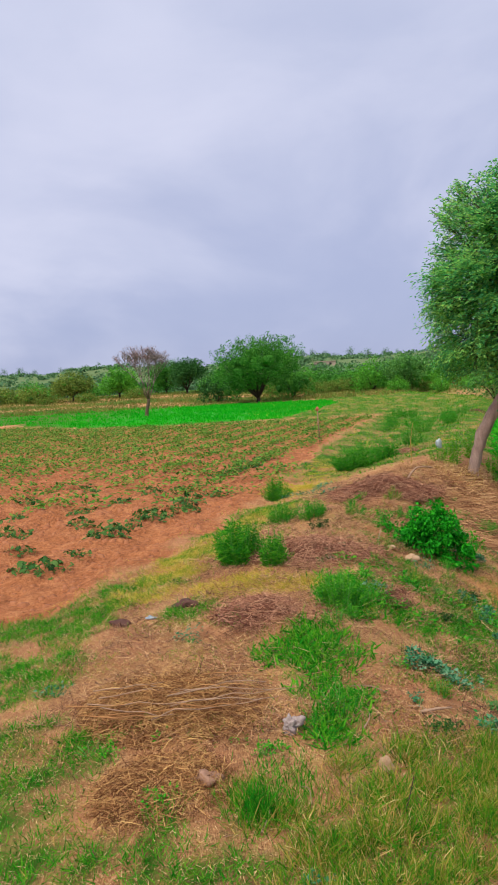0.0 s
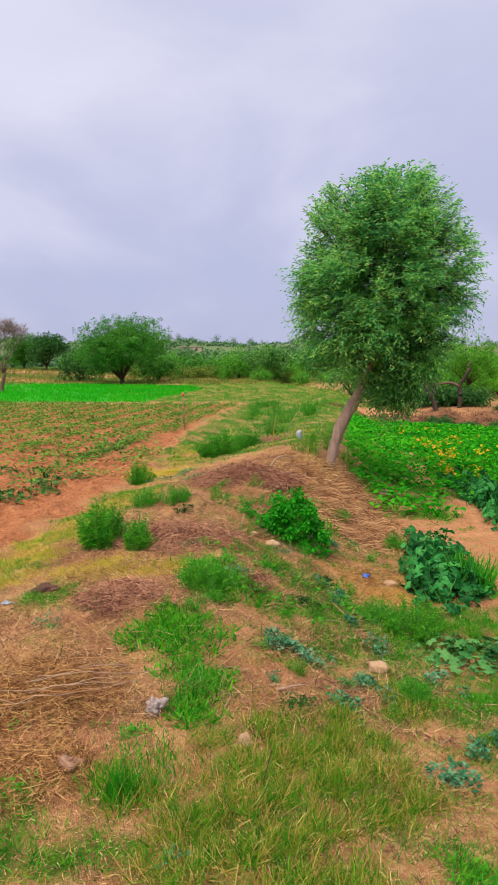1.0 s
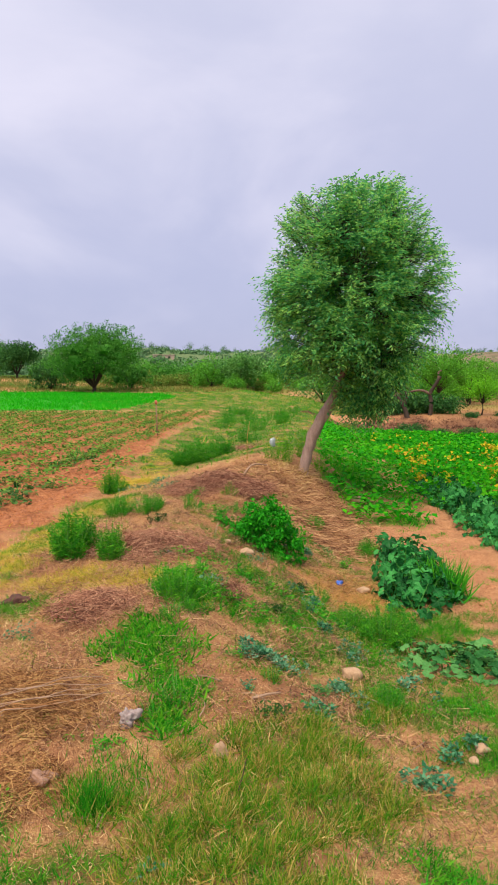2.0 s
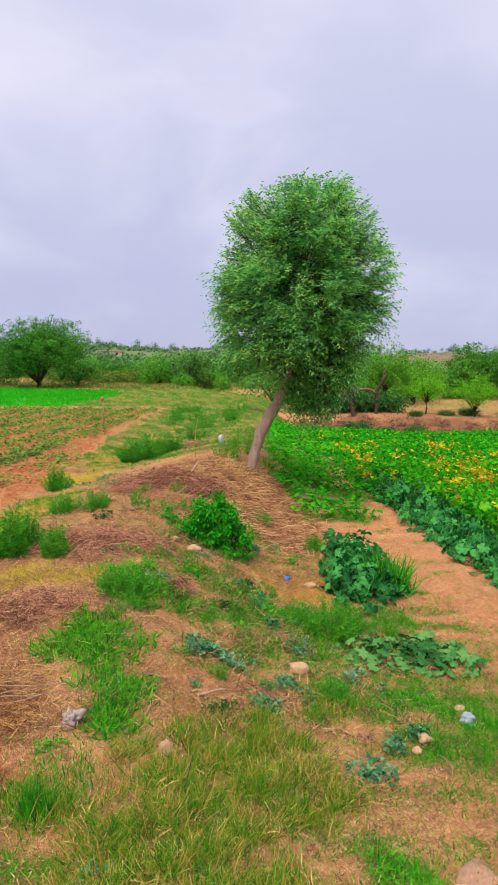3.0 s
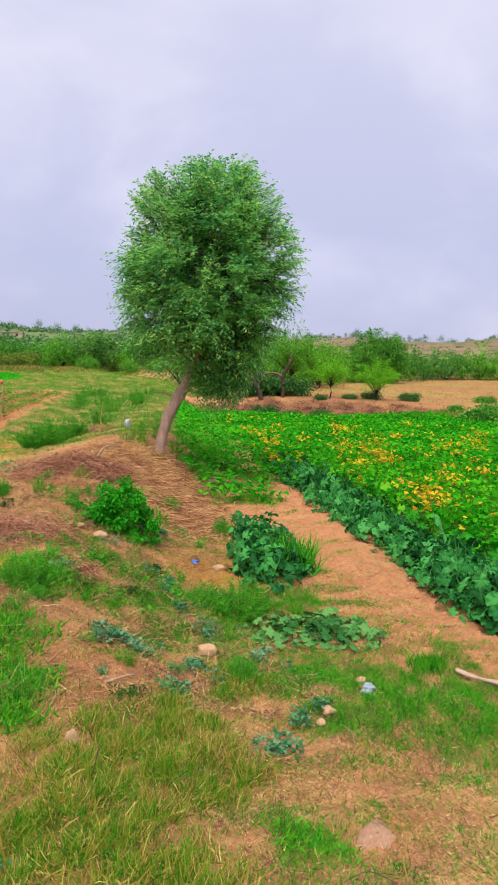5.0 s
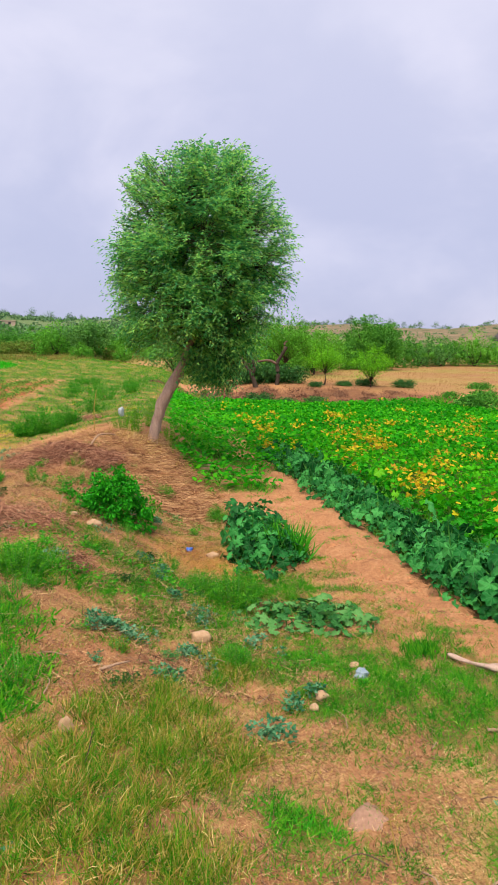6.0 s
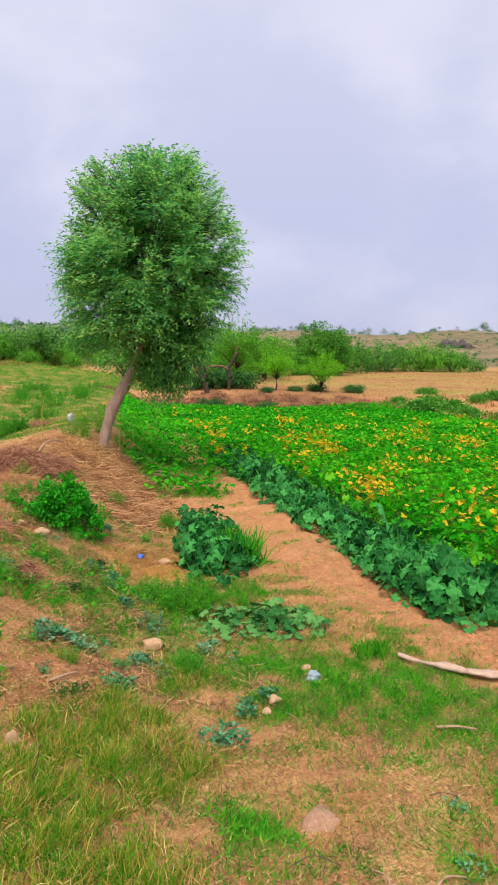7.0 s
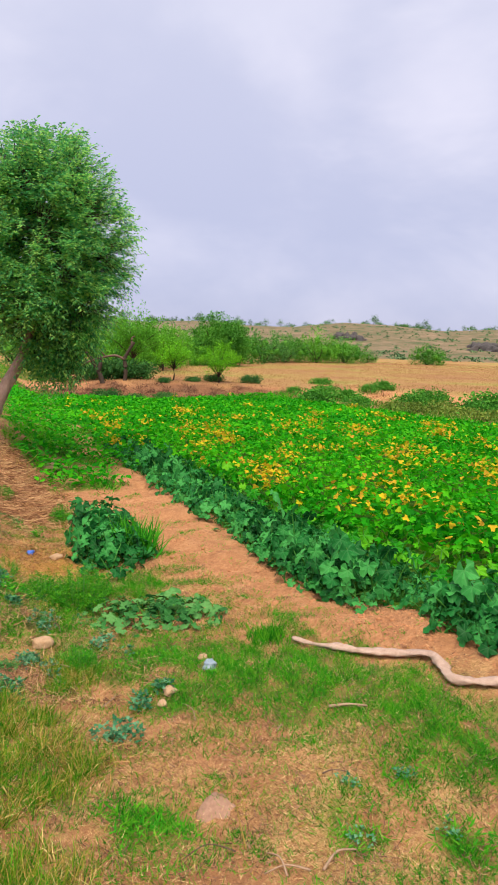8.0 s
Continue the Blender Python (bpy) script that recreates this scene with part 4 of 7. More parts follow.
tree("far_tree", -19.8, 75.6, 3.7, 5.0, M_OLIVE, "olive-green low spreading tree beyond the crop field", seed=16, stem=0.25, leaf=0.28, n=330)
tree("far_tree", -15.2, 79.5, 4.0, 4.4, M_FARLIGHT, "light green round tree beyond the crop field", seed=17, stem=0.2, leaf=0.28, n=330)


def bare_tree():
    root = thing("bare_tree", -6.32, 41.4, "leafless tree with a fan of fine purplish-brown twigs", "tree", sink=0.05)
    rng = random.Random(4)
    bm = bmesh.new()
    tube(bm, bend([(0, 0, -0.1), (0.04, 0, 0.45), (0.16, 0, 0.85), (0.2, 0, 1.15)], 4), taper(0.12, 0.085, 13), 8, 0.1, 1)
    part("trunk", bm, M_DEADWOOD, root)
    twigs = bmesh.new()

    def grow(p, d, length, r, depth, into):
        q = p + d * length
        tube(into, [p, (p + q) / 2 + Vector((rng.uniform(-1, 1), rng.uniform(-1, 1), 0)) * length * 0.06, q], [r, r * 0.85, r * 0.65], 5 if depth < 2 else 3)
        if depth < 7:
            for _ in range(3 if depth < 6 else 2):
                e = (d + Vector((rng.uniform(-1, 1), rng.uniform(-1, 1), rng.uniform(-0.1, 0.75))) * 0.42).normalized()
                grow(q, e, length * rng.uniform(0.68, 0.86), max(r * 0.5, 0.0052), depth + 1, twigs)

    for k in range(5):
        a = k * 1.257 + 0.4
        bm = bmesh.new()
        grow(Vector((0.18, 0, 0.95 + 0.05 * k)), Vector((math.cos(a) * 0.5, math.sin(a) * 0.42, 1.35)).normalized(), 0.86, 0.05, 1, bm)
        part("limb", bm, M_DEADWOOD, root)
    tagged(part("twig_mass", twigs, M_TWIG, root), kind="stuff")


bare_tree()

# the far hedge line, west to east
hedge_a = shrub("hedge_bush", 7.7, 72, 2.7, 4.4, M_FAR, "green bush in the hedge line below the hill", seed=21, leaf=0.22, n=324, group="far hedge")
hedge_b = shrub("hedge_bush", 12.3, 63.5, 3.2, 4.4, M_FARLIGHT, "light green bush in the hedge line below the hill", seed=22, leaf=0.22, n=378, group="far hedge")
hedge_c = shrub("hedge_bush", 9.6, 70, 2.3, 4.2, M_FAR, "mid-green rounded bush in the hedge line below the hill", seed=23, leaf=0.22, n=324, group="far hedge")
hedge_d = shrub("hedge_bush", 6.0, 68, 1.6, 3.6, M_OLIVE, "yellowish olive scrub bush in the hedge line below the hill", seed=24, leaf=0.22, n=243, group="far hedge")
tree("dark_tree", 14.9, 61.5, 3.9, 4.6, M_THICKET, "dark green round tree in the hedge line", seed=18, stem=0.2, leaf=0.22, n=420, dense=14)
tree("dark_tree", 20.4, 62.5, 4.0, 4.8, M_FAR, "mid-green round tree in the hedge line", seed=19, stem=0.2, leaf=0.22, n=420, dense=14)
repeat(hedge_a, [(16.2, 65, 1.05), (20, 68, 1.13), (4.5, 70, 0.92), (-12.5, 92, 1.01), (-24, 88, 0.92), (25, 72, 1.01), (-30, 92, 1.01), (33, 75, 1.01), (-5, 95, 0.84)], 1)
repeat(hedge_b, [(18.6, 64, 0.55), (22.5, 67, 0.65), (-17, 95, 0.76), (29, 68, 0.84), (-27, 86, 0.67), (14.3, 70, 0.6), (8.2, 90, 0.76), (36, 66, 0.84), (13.2, 57.5, 0.42), (16.8, 57, 0.5), (19.8, 58.5, 0.45)], 2)
repeat(hedge_c, [(14.8, 67.5, 1.01), (1.0, 78, 0.92), (-3.6, 84, 1.01), (12, 75, 1.01), (-21.5, 93, 0.92), (24, 78, 0.92), (-34, 88, 0.84), (40, 72, 0.84)], 3)
repeat(hedge_d, [(9.2, 65.5, 0.8), (11, 66.5, 0.9), (3, 66, 0.8), (7.5, 65, 0.75), (-12.8, 76, 0.8), (-17.6, 73.5, 0.7), (-24, 76, 1.2), (-28, 78, 1.3), (-22, 72.5, 0.6), (14.4, 61.5, 0.6), (17, 61, 0.6), (20.5, 61.5, 0.7)], 4)

# trees round the bank beyond the squash plot
fan_tree("sapling", 14.95, 22.4, 1.85, 1.8, M_SAPLING, "slender light green feathery sapling on the red bank", 31, 0.26, 15, 9, 0.07, 28, "saplings on the bank")
fan_tree("sapling", 16.1, 20.9, 1.9, 2.0, M_SAPLING, "light green feathery sapling with open crown on the red bank", 32, 0.14, 16, 9, 0.07, 28, "saplings on the bank")
shrub("round_tree", 28.4, 37.2, 3.75, 4.3, M_FAR, "rounded mid-green tree at the edge of the golden field", "tree", seed=33, leaf=0.15, n=1000, dense=24)
fan_tree("acacia_tree", 16.6, 28.5, 3.4, 4.2, M_FARLIGHT, "light green spreading tree behind the leaning tree", 34, 0.22, 16, 11, 0.12, 38)
fan_tree("acacia_tree", 19.6, 30.5, 3.0, 3.8, M_FARLIGHT, "yellow-green spreading tree behind the bank", 35, 0.18, 14, 11, 0.12, 38)
fan_tree("acacia_tree", 13.2, 29.5, 3.3, 3.8, M_FAR, "green feathery tree behind the leaning tree", 36, 0.22, 14, 11, 0.12, 38)
th_a = shrub("thicket_bush", 33.6, 41, 3.0, 4.6, M_FAR, "green thorny bush at the edge of the golden field", seed=41, leaf=0.18, n=320, dense=11, group="thicket by the golden field")
th_b = shrub("thicket_bush", 45.0, 43.4, 3.4, 4.2, M_FARLIGHT, "light green feathery bush at the edge of the golden field", seed=42, leaf=0.18, n=290, dense=11, group="thicket by the golden field")
th_c = shrub("thicket_bush", 38.6, 43.5, 2.8, 4.6, M_THICKET, "blue-green bush at the edge of the golden field", seed=43, leaf=0.18, n=290, dense=11, group="thicket by the golden field")
repeat(th_a, [(41.5, 44, 0.9), (48.5, 43, 0.85), (57, 39.5, 0.75), (36, 45, 1.0), (24, 40, 0.9), (21, 36, 0.8)], 5)
repeat(th_b, [(31, 42, 0.7), (50.5, 45, 0.75), (26, 42, 0.8), (18, 38, 0.9), (17.5, 32, 0.75), (21.5, 33.5, 0.7), (24.5, 36.5, 0.7), (14.5, 33, 0.8)], 6)
repeat(th_c, [(43, 46, 0.9), (47, 46, 0.8), (53, 44, 0.5), (60, 41, 0.5), (29, 43, 0.9), (16, 42, 1.0)], 7)

# low scrub on the near bank
bank_dark = shrub("low_shrub", 13.1, 24.2, 0.85, 2.3, M_FARDARK, "low dark green shrub on the red bank", seed=51, leaf=0.14, n=250, dense=8, group="bank scrub")
repeat(bank_dark, [(14.0, 24.0, 0.9), (12.6, 24.6, 0.8), (16.4, 21.6, 0.4), (15.4, 21.6, 0.3), (14.2, 21.9, 0.28), (17.3, 20.3, 0.42), (10.9, 20.4, 0.42), (12.6, 19.4, 0.35), (11.5, 19.6, 0.3)], 8)
bank_green = shrub("low_shrub", 16.8, 15.9, 0.55, 1.7, M_FAR, "low green scrub along the plot's far edge", seed=52, leaf=0.14, n=200, dense=7, group="plot edge scrub")
repeat(bank_green, [(17.4, 14.6, 0.7), (18.9, 13.4, 1.0), (19.4, 11.4, 0.8), (19.9, 9.7, 1.3), (21.0, 11.6, 1.2), (19.0, 8.3, 0.8), (18.2, 16.0, 0.7), (21.2, 9.2, 1.4), (16.5, 16.2, 0.45), (20.4, 13.9, 0.9), (18.4, 17.1, 0.5), (20.4, 19.3, 0.55), (19.8, 16.2, 0.55), (20.8, 16.4, 0.65), (17.4, 17.8, 0.4)], 9)
bank_olive = shrub("low_shrub", 17.1, 12.0, 0.34, 1.7, M_OLIVE, "low olive-brown scrub along the plot's far edge", seed=53, leaf=0.12, n=180, group="plot edge scrub")
repeat(bank_olive, [(16.6, 14.4, 0.5), (17.5, 10.9, 0.9), (17.8, 9.3, 1.1), (19.2, 12.6, 0.9), (18.2, 8.0, 1.2), (18.0, 13.6, 0.7)], 10)


def dead_tree():
    root = thing("dead_tree", 13.06, 23.0, "bent dead tree with broken grey-brown limbs on the bank", "tree", sink=0.05)
    root.rotation_euler[2] = radians(-30)
    bm = bmesh.new()
    tube(bm, bend([(0, 0, -0.1), (0.06, 0, 0.45), (0.02, 0, 0.9), (0.18, 0, 1.2), (0.38, 0, 1.55)], 4), taper(0.085, 0.06, 17), 9, 0.12, 2)
    part("trunk", bm, M_DARKBARK, root)
    for pts, r in (([(0.03, 0, 0.85), (-0.3, 0, 1.0), (-0.7, 0.05, 0.95), (-1.3, 0.1, 0.78), (-1.6, 0.1, 0.6)], 0.06), ([(0.3, 0, 1.45), (0.3, 0, 1.7), (0.42, 0, 1.78)], 0.05), ([(-0.7, 0.05, 0.95), (-0.95, 0, 1.2), (-1.25, 0, 1.25)], 0.03)):
        bm = bmesh.new()
        line = bend(pts, 4)
        tube(bm, line, taper(r, r * 0.4, len(line)), 7, 0.07, 3)
        part("limb", bm, M_DEADWOOD, root)
    stub = thing("dead_stump", 12.0, 23.05, "dark leaning dead stump on the bank", "stump", sink=0.05)
    stub.rotation_euler[2] = radians(-30)
    bm = bmesh.new()
    tube(bm, bend([(0.18, 0, -0.1), (0.08, 0, 0.3), (-0.1, 0, 0.65), (-0.34, 0, 1.05), (-0.55, 0, 1.3)], 4), taper(0.1, 0.05, 17), 8, 0.16, 5)
    part("trunk", bm, M_DARKBARK, stub)
    bm = bmesh.new()
    tube(bm, bend([(-0.02, 0, 0.5), (0.06, 0, 0.85), (0.0, 0, 1.15)], 4), taper(0.09, 0.06, 9), 7, 0.14, 6)
    part("limb", bm, M_DARKBARK, stub)


dead_tree()

# trees along the skyline and scrub on the slopes, leaves tinted for haze
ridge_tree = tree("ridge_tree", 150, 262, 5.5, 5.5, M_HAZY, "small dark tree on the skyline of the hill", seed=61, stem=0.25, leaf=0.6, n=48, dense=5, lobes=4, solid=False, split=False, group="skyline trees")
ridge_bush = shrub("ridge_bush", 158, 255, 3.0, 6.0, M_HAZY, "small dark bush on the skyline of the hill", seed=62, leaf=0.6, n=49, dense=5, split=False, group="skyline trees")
rng_ridge = random.Random(8)
places_t, places_b = [], []
for k in range(240):
    a = radians(rng_ridge.uniform(-28, 70))
    rr = rng_ridge.uniform(300, 335)
    (places_t if rng_ridge.random() < 0.55 else places_b).append((rr * math.sin(a), rr * math.cos(a), 0.35 + 0.55 * rng_ridge.random() ** 2))
repeat(ridge_tree, places_t, 12)
repeat(ridge_bush, places_b, 13)


def hill_scrub():
    rng = np.random.RandomState(71)
    n = 5000
    a, r = np.radians(rng.uniform(-30, 78, n)), rng.uniform(95, 335, n)
    x, y = r * np.sin(a), r * np.cos(a)
    az = np.degrees(a)
    keep = rng.rand(n) < np.where(az < 30, 1.0, 0.85) * (0.65 + 0.5 * lumps(x, y, 45, 6))
    x, y = x[keep], y[keep]
    size = rng.uniform(0.7, 2.4, len(x)) * np.where(np.degrees(np.arctan2(x, y)) < 30, 1, 0.42)
    base = at_ground(x, y)
    per = 16
    q = blob_points(len(x) * per, rng, (0, 0, 0), (1, 1, 0.75), 0.5)
    q[:, 2] = np.abs(q[:, 2])
    pos = np.repeat(base, per, 0) + q * np.repeat(size, per)[:, None] * 0.8
    m = len(pos)
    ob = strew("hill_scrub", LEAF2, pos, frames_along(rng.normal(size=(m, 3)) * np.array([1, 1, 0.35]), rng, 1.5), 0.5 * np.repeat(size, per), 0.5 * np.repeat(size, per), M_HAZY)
    tagged(ob, "scattered dark green scrub over the far hillsides", "scrub", kind="stuff")


hill_scrub()
# ---------------------------------------------------------------- squash plot
FIELD_LEAF = lobed(3, 0.42, 0.3)
NEAR_LEAF = lobed(4, 0.4, 0.3)


def squash_leaf_meshes(name, material, stalk_material):
    """Five lobed leaves on their hollow stalks; the stalk starts at the origin and the blade hangs from its end."""
    out = []
    for k, (h, lean, size) in enumerate(((0.26, 0.08, 0.2), (0.19, 0.12, 0.17), (0.31, 0.05, 0.21), (0.23, 0.1, 0.18), (0.28, 0.03, 0.19))):
        v, f, vein = squash_blade(40 + k, 0.16 + 0.04 * k)
        tilt = Matrix.Translation((0, lean, h)) @ Matrix.Rotation(radians(-14 - 11 * k), 4, "X") @ Matrix.Diagonal((size, size, size, 1))
        bm = bmesh.new()
        vs = [bm.verts.new(tilt @ Vector(p)) for p in v]
        for a, b, c in f:
            bm.faces.new((vs[a], vs[b], vs[c]))
        blade_faces = len(bm.faces)
        tube(bm, [(0, 0, 0), (0, lean * 0.4, h * 0.6), (0, lean, h)], [0.009, 0.007, 0.005], 5)
        me = bpy.data.meshes.new(name)
        bm.faces.ensure_lookup_table()
        for i, fc in enumerate(bm.faces):
            fc.material_index = int(i >= blade_faces)
        bm.to_mesh(me)
        bm.free()
        mark = me.attributes.new("vein", "FLOAT", "POINT")
        mark.data.foreach_set("value", np.array(vein + [0.0] * (len(me.vertices) - len(vein)), np.float32))
        me.materials.append(material)
        me.materials.append(stalk_material)
        out.append(me)
    return out


LEAVES_DEEP = squash_leaf_meshes("leaf", M_SQUASH, M_STALK)
LEAVES_DARK = squash_leaf_meshes("leaf", M_CREEPER, M_STALK)
LEAVES_BRIGHT = squash_leaf_meshes("leaf", M_SQUASHPLOT, M_STALK)
LEAVES_DUSTY = squash_leaf_meshes("leaf", M_SQUASHDRY, M_STALK)


def squash_plant(x, y, spread, count, seed, label, size=1.0, meshes=LEAVES_DEEP, group="squash plants along the path", tall=1.0):
    rng = random.Random(seed)
    root = thing("squash_plant", x, y, label, "squash plant", group, 0.0)
    z0 = float(ground_height(x, y))
    bm = bmesh.new()
    for k in range(3):
        a = k * 2.1 + rng.uniform(0, 1)
        ends = [(math.cos(a) * spread * q, math.sin(a) * spread * q, float(ground_height(x + math.cos(a) * spread * q, y + math.sin(a) * spread * q)) - z0 + 0.015) for q in (0, 0.3, 0.6, 0.85)]
        tube(bm, bend(ends, 3), taper(0.012 * size, 0.006 * size, 10), 5, 0.1, seed)
    part("vine", bm, M_STALK, root)
    for k in range(count):
        a, q = k * 2.4 + rng.uniform(-0.3, 0.3), spread * math.sqrt((k + 0.5) / count) * rng.uniform(0.85, 1.1)
        px_, py_ = q * math.cos(a), q * math.sin(a)
        leaf = new("leaf", rng.choice(meshes))
        s = size * rng.uniform(0.7, 1.12) * (1.0 - 0.25 * q / spread)
        zz = float(ground_height(x + px_, y + py_)) - z0
        leaf.parent = root
        rise = tall * rng.uniform(0.4, 1.1) * (1.05 - 0.6 * (q / spread) ** 2)
        leaf.matrix_basis = pose(px_, py_, zz, rng.uniform(-42, 34), rng.uniform(-42, 42), math.degrees(a) - 90 + rng.uniform(-50, 50)) @ Matrix.Diagonal((s, s, s * max(0.22, rise), 1))
    return root


DEEP = "deep green squash plant with broad lobed leaves beside the soil path"
rng_row = random.Random(3)
row = bend([(3.95, 1.35, 0), (3.95, 2.0, 0), (4.0, 2.6, 0), (4.05, 3.3, 0), (4.25, 4.1, 0), (4.6, 5.3, 0), (5.05, 7.0, 0), (5.5, 8.7, 0), (5.95, 10.4, 0)], 3)
for k, p in enumerate(row):
    if 2.3 < p.y < 2.85:
        continue
    squash_plant(p.x + rng_row.uniform(-0.1, 0.06), p.y, 0.38, 104, 100 + k, DEEP, rng_row.uniform(0.72, 0.9), tall=rng_row.uniform(1.3, 1.8))
for k in range(14):
    y = 1.6 + k * 0.55
    x = float(np.interp(y, [q.y for q in row], [q.x for q in row])) + 0.62 + rng_row.uniform(-0.1, 0.15)
    squash_plant(x, y, 0.42, 34, 200 + k, "bright green squash plant with broad leaves in the plot", 0.9, LEAVES_BRIGHT, "squash plants in the plot", 1.3)
# clumps on the bund's side of the path
for k, (x, y, r, n, s) in enumerate(((2.85, 5.15, 0.32, 130, 0.88), (3.02, 5.6, 0.32, 120, 0.88), (3.28, 6.2, 0.28, 70, 0.95), (2.6, 4.8, 0.18, 12, 0.75), (3.4, 6.8, 0.22, 16, 0.8))):
    squash_plant(x, y, r, n, 300 + k, "lush deep green squash clump at the foot of the bund", s, LEAVES_DEEP, "squash clumps below the bund", 1.25)
for k, (x, y, r, n, s) in enumerate(((2.35, 3.78, 0.32, 76, 0.62), (2.6, 3.62, 0.28, 66, 0.62), (2.2, 3.98, 0.26, 50, 0.55), (2.62, 3.82, 0.26, 50, 0.6))):
    squash_plant(x, y, r, n, 340 + k, "grey-green trailing squash vine on the grass", s, LEAVES_DUSTY, "squash clumps below the bund", 0.6)


def plot_leaves():
    rng = np.random.RandomState(81)
    n = 108000
    x, y = rng.uniform(3.7, 16.6, n), rng.uniform(-2.5, 21, n)
    keep = inside(x, y, SQUASH_PLOT) & (rng.rand(n) < 0.82 + 0.25 * lumps(x, y, 1.4, 33))
    keep &= ~((y < 9.5) & (x < np.interp(y, (1, 4, 9.5), (4.7, 4.9, 6.1)))) & (np.degrees(np.arctan2(x, y)) < 82)
    x, y = x[keep], y[keep]
    d = np.hypot(x, y)
    sick = 0.55 * lumps(x, y, 2.3, 34) + 0.6 * lumps(x, y, 0.75, 35) + rng.normal(size=len(x)) * 0.3 + np.interp(d, (4, 6, 8, 14, 17, 20, 26), (-0.25, 0.1, 0.22, 0.15, -0.05, -0.3, -0.8))
    high = rng.uniform(0.12, 0.36, len(x)) * np.interp(d, (4, 8, 14, 18), (1, 0.85, 0.65, 0.5))
    pos = at_ground(x, y) + np.stack([0 * x, 0 * x, high], 1)
    aim = unit(np.stack([rng.normal(size=len(x)), rng.normal(size=len(x)), rng.uniform(-0.9, 0.6, len(x))], 1))
    axes = frames_along(aim, rng, 1.5)
    axes = np.where(axes[:, 2:3, 2:3] < 0, axes * np.array([-1, 1, -1]), axes)
    size = rng.uniform(0.06, 0.13, len(x)) * np.interp(d, (6, 10, 20), (1, 0.85, 0.9))
    yellow = sick > 0.74
    close = (d < 8) & ~yellow
    ob = strew("squash_crop", NEAR_LEAF, pos[close], axes[close], size[close] * 1.1, size[close] * 1.1, M_SQUASHBRIGHT)
    tagged(ob, "bright green lobed squash leaves near the plot's edge", "squash crop", kind="stuff")
    far = ~yellow & (d > 13)
    ob = strew("squash_crop", LEAF, pos[far], axes[far], size[far] * 0.95, size[far], M_SQUASHBRIGHT)
    tagged(ob, "bright green squash leaves in the farther part of the plot", "squash crop", kind="stuff")
    green = ~yellow & ~close & ~far
    ob = strew("squash_crop", FIELD_LEAF, pos[green], axes[green], size[green], size[green], M_SQUASHBRIGHT)
    tagged(ob, "dense bright green squash leaves filling the plot", "squash crop", kind="stuff")
    wither = size[yellow] * np.interp(d[yellow], (5, 9), (0.7, 0.92))
    ob = strew("yellowed_leaves", FIELD_LEAF, pos[yellow] + np.array([0, 0, 0.07]), axes[yellow], wither, wither, M_YELLOW)
    tagged(ob, "yellow and orange withering squash leaves among the green", "squash leaves", kind="stuff")


plot_leaves()


# ---------------------------------------------------------------- ploughed field
CLOD = (np.array([(-1, -1, -.4), (1, -1, -.4), (1, 1, -.4), (-1, 1, -.4), (-.6, -.5, .6), (.7, -.6, .5), (.5, .6, .7), (-.6, .7, .5)]) * 0.5,
        [(0, 1, 5), (0, 5, 4), (1, 2, 6), (1, 6, 5), (2, 3, 7), (2, 7, 6), (3, 0, 4), (3, 4, 7), (4, 5, 6), (4, 6, 7)])


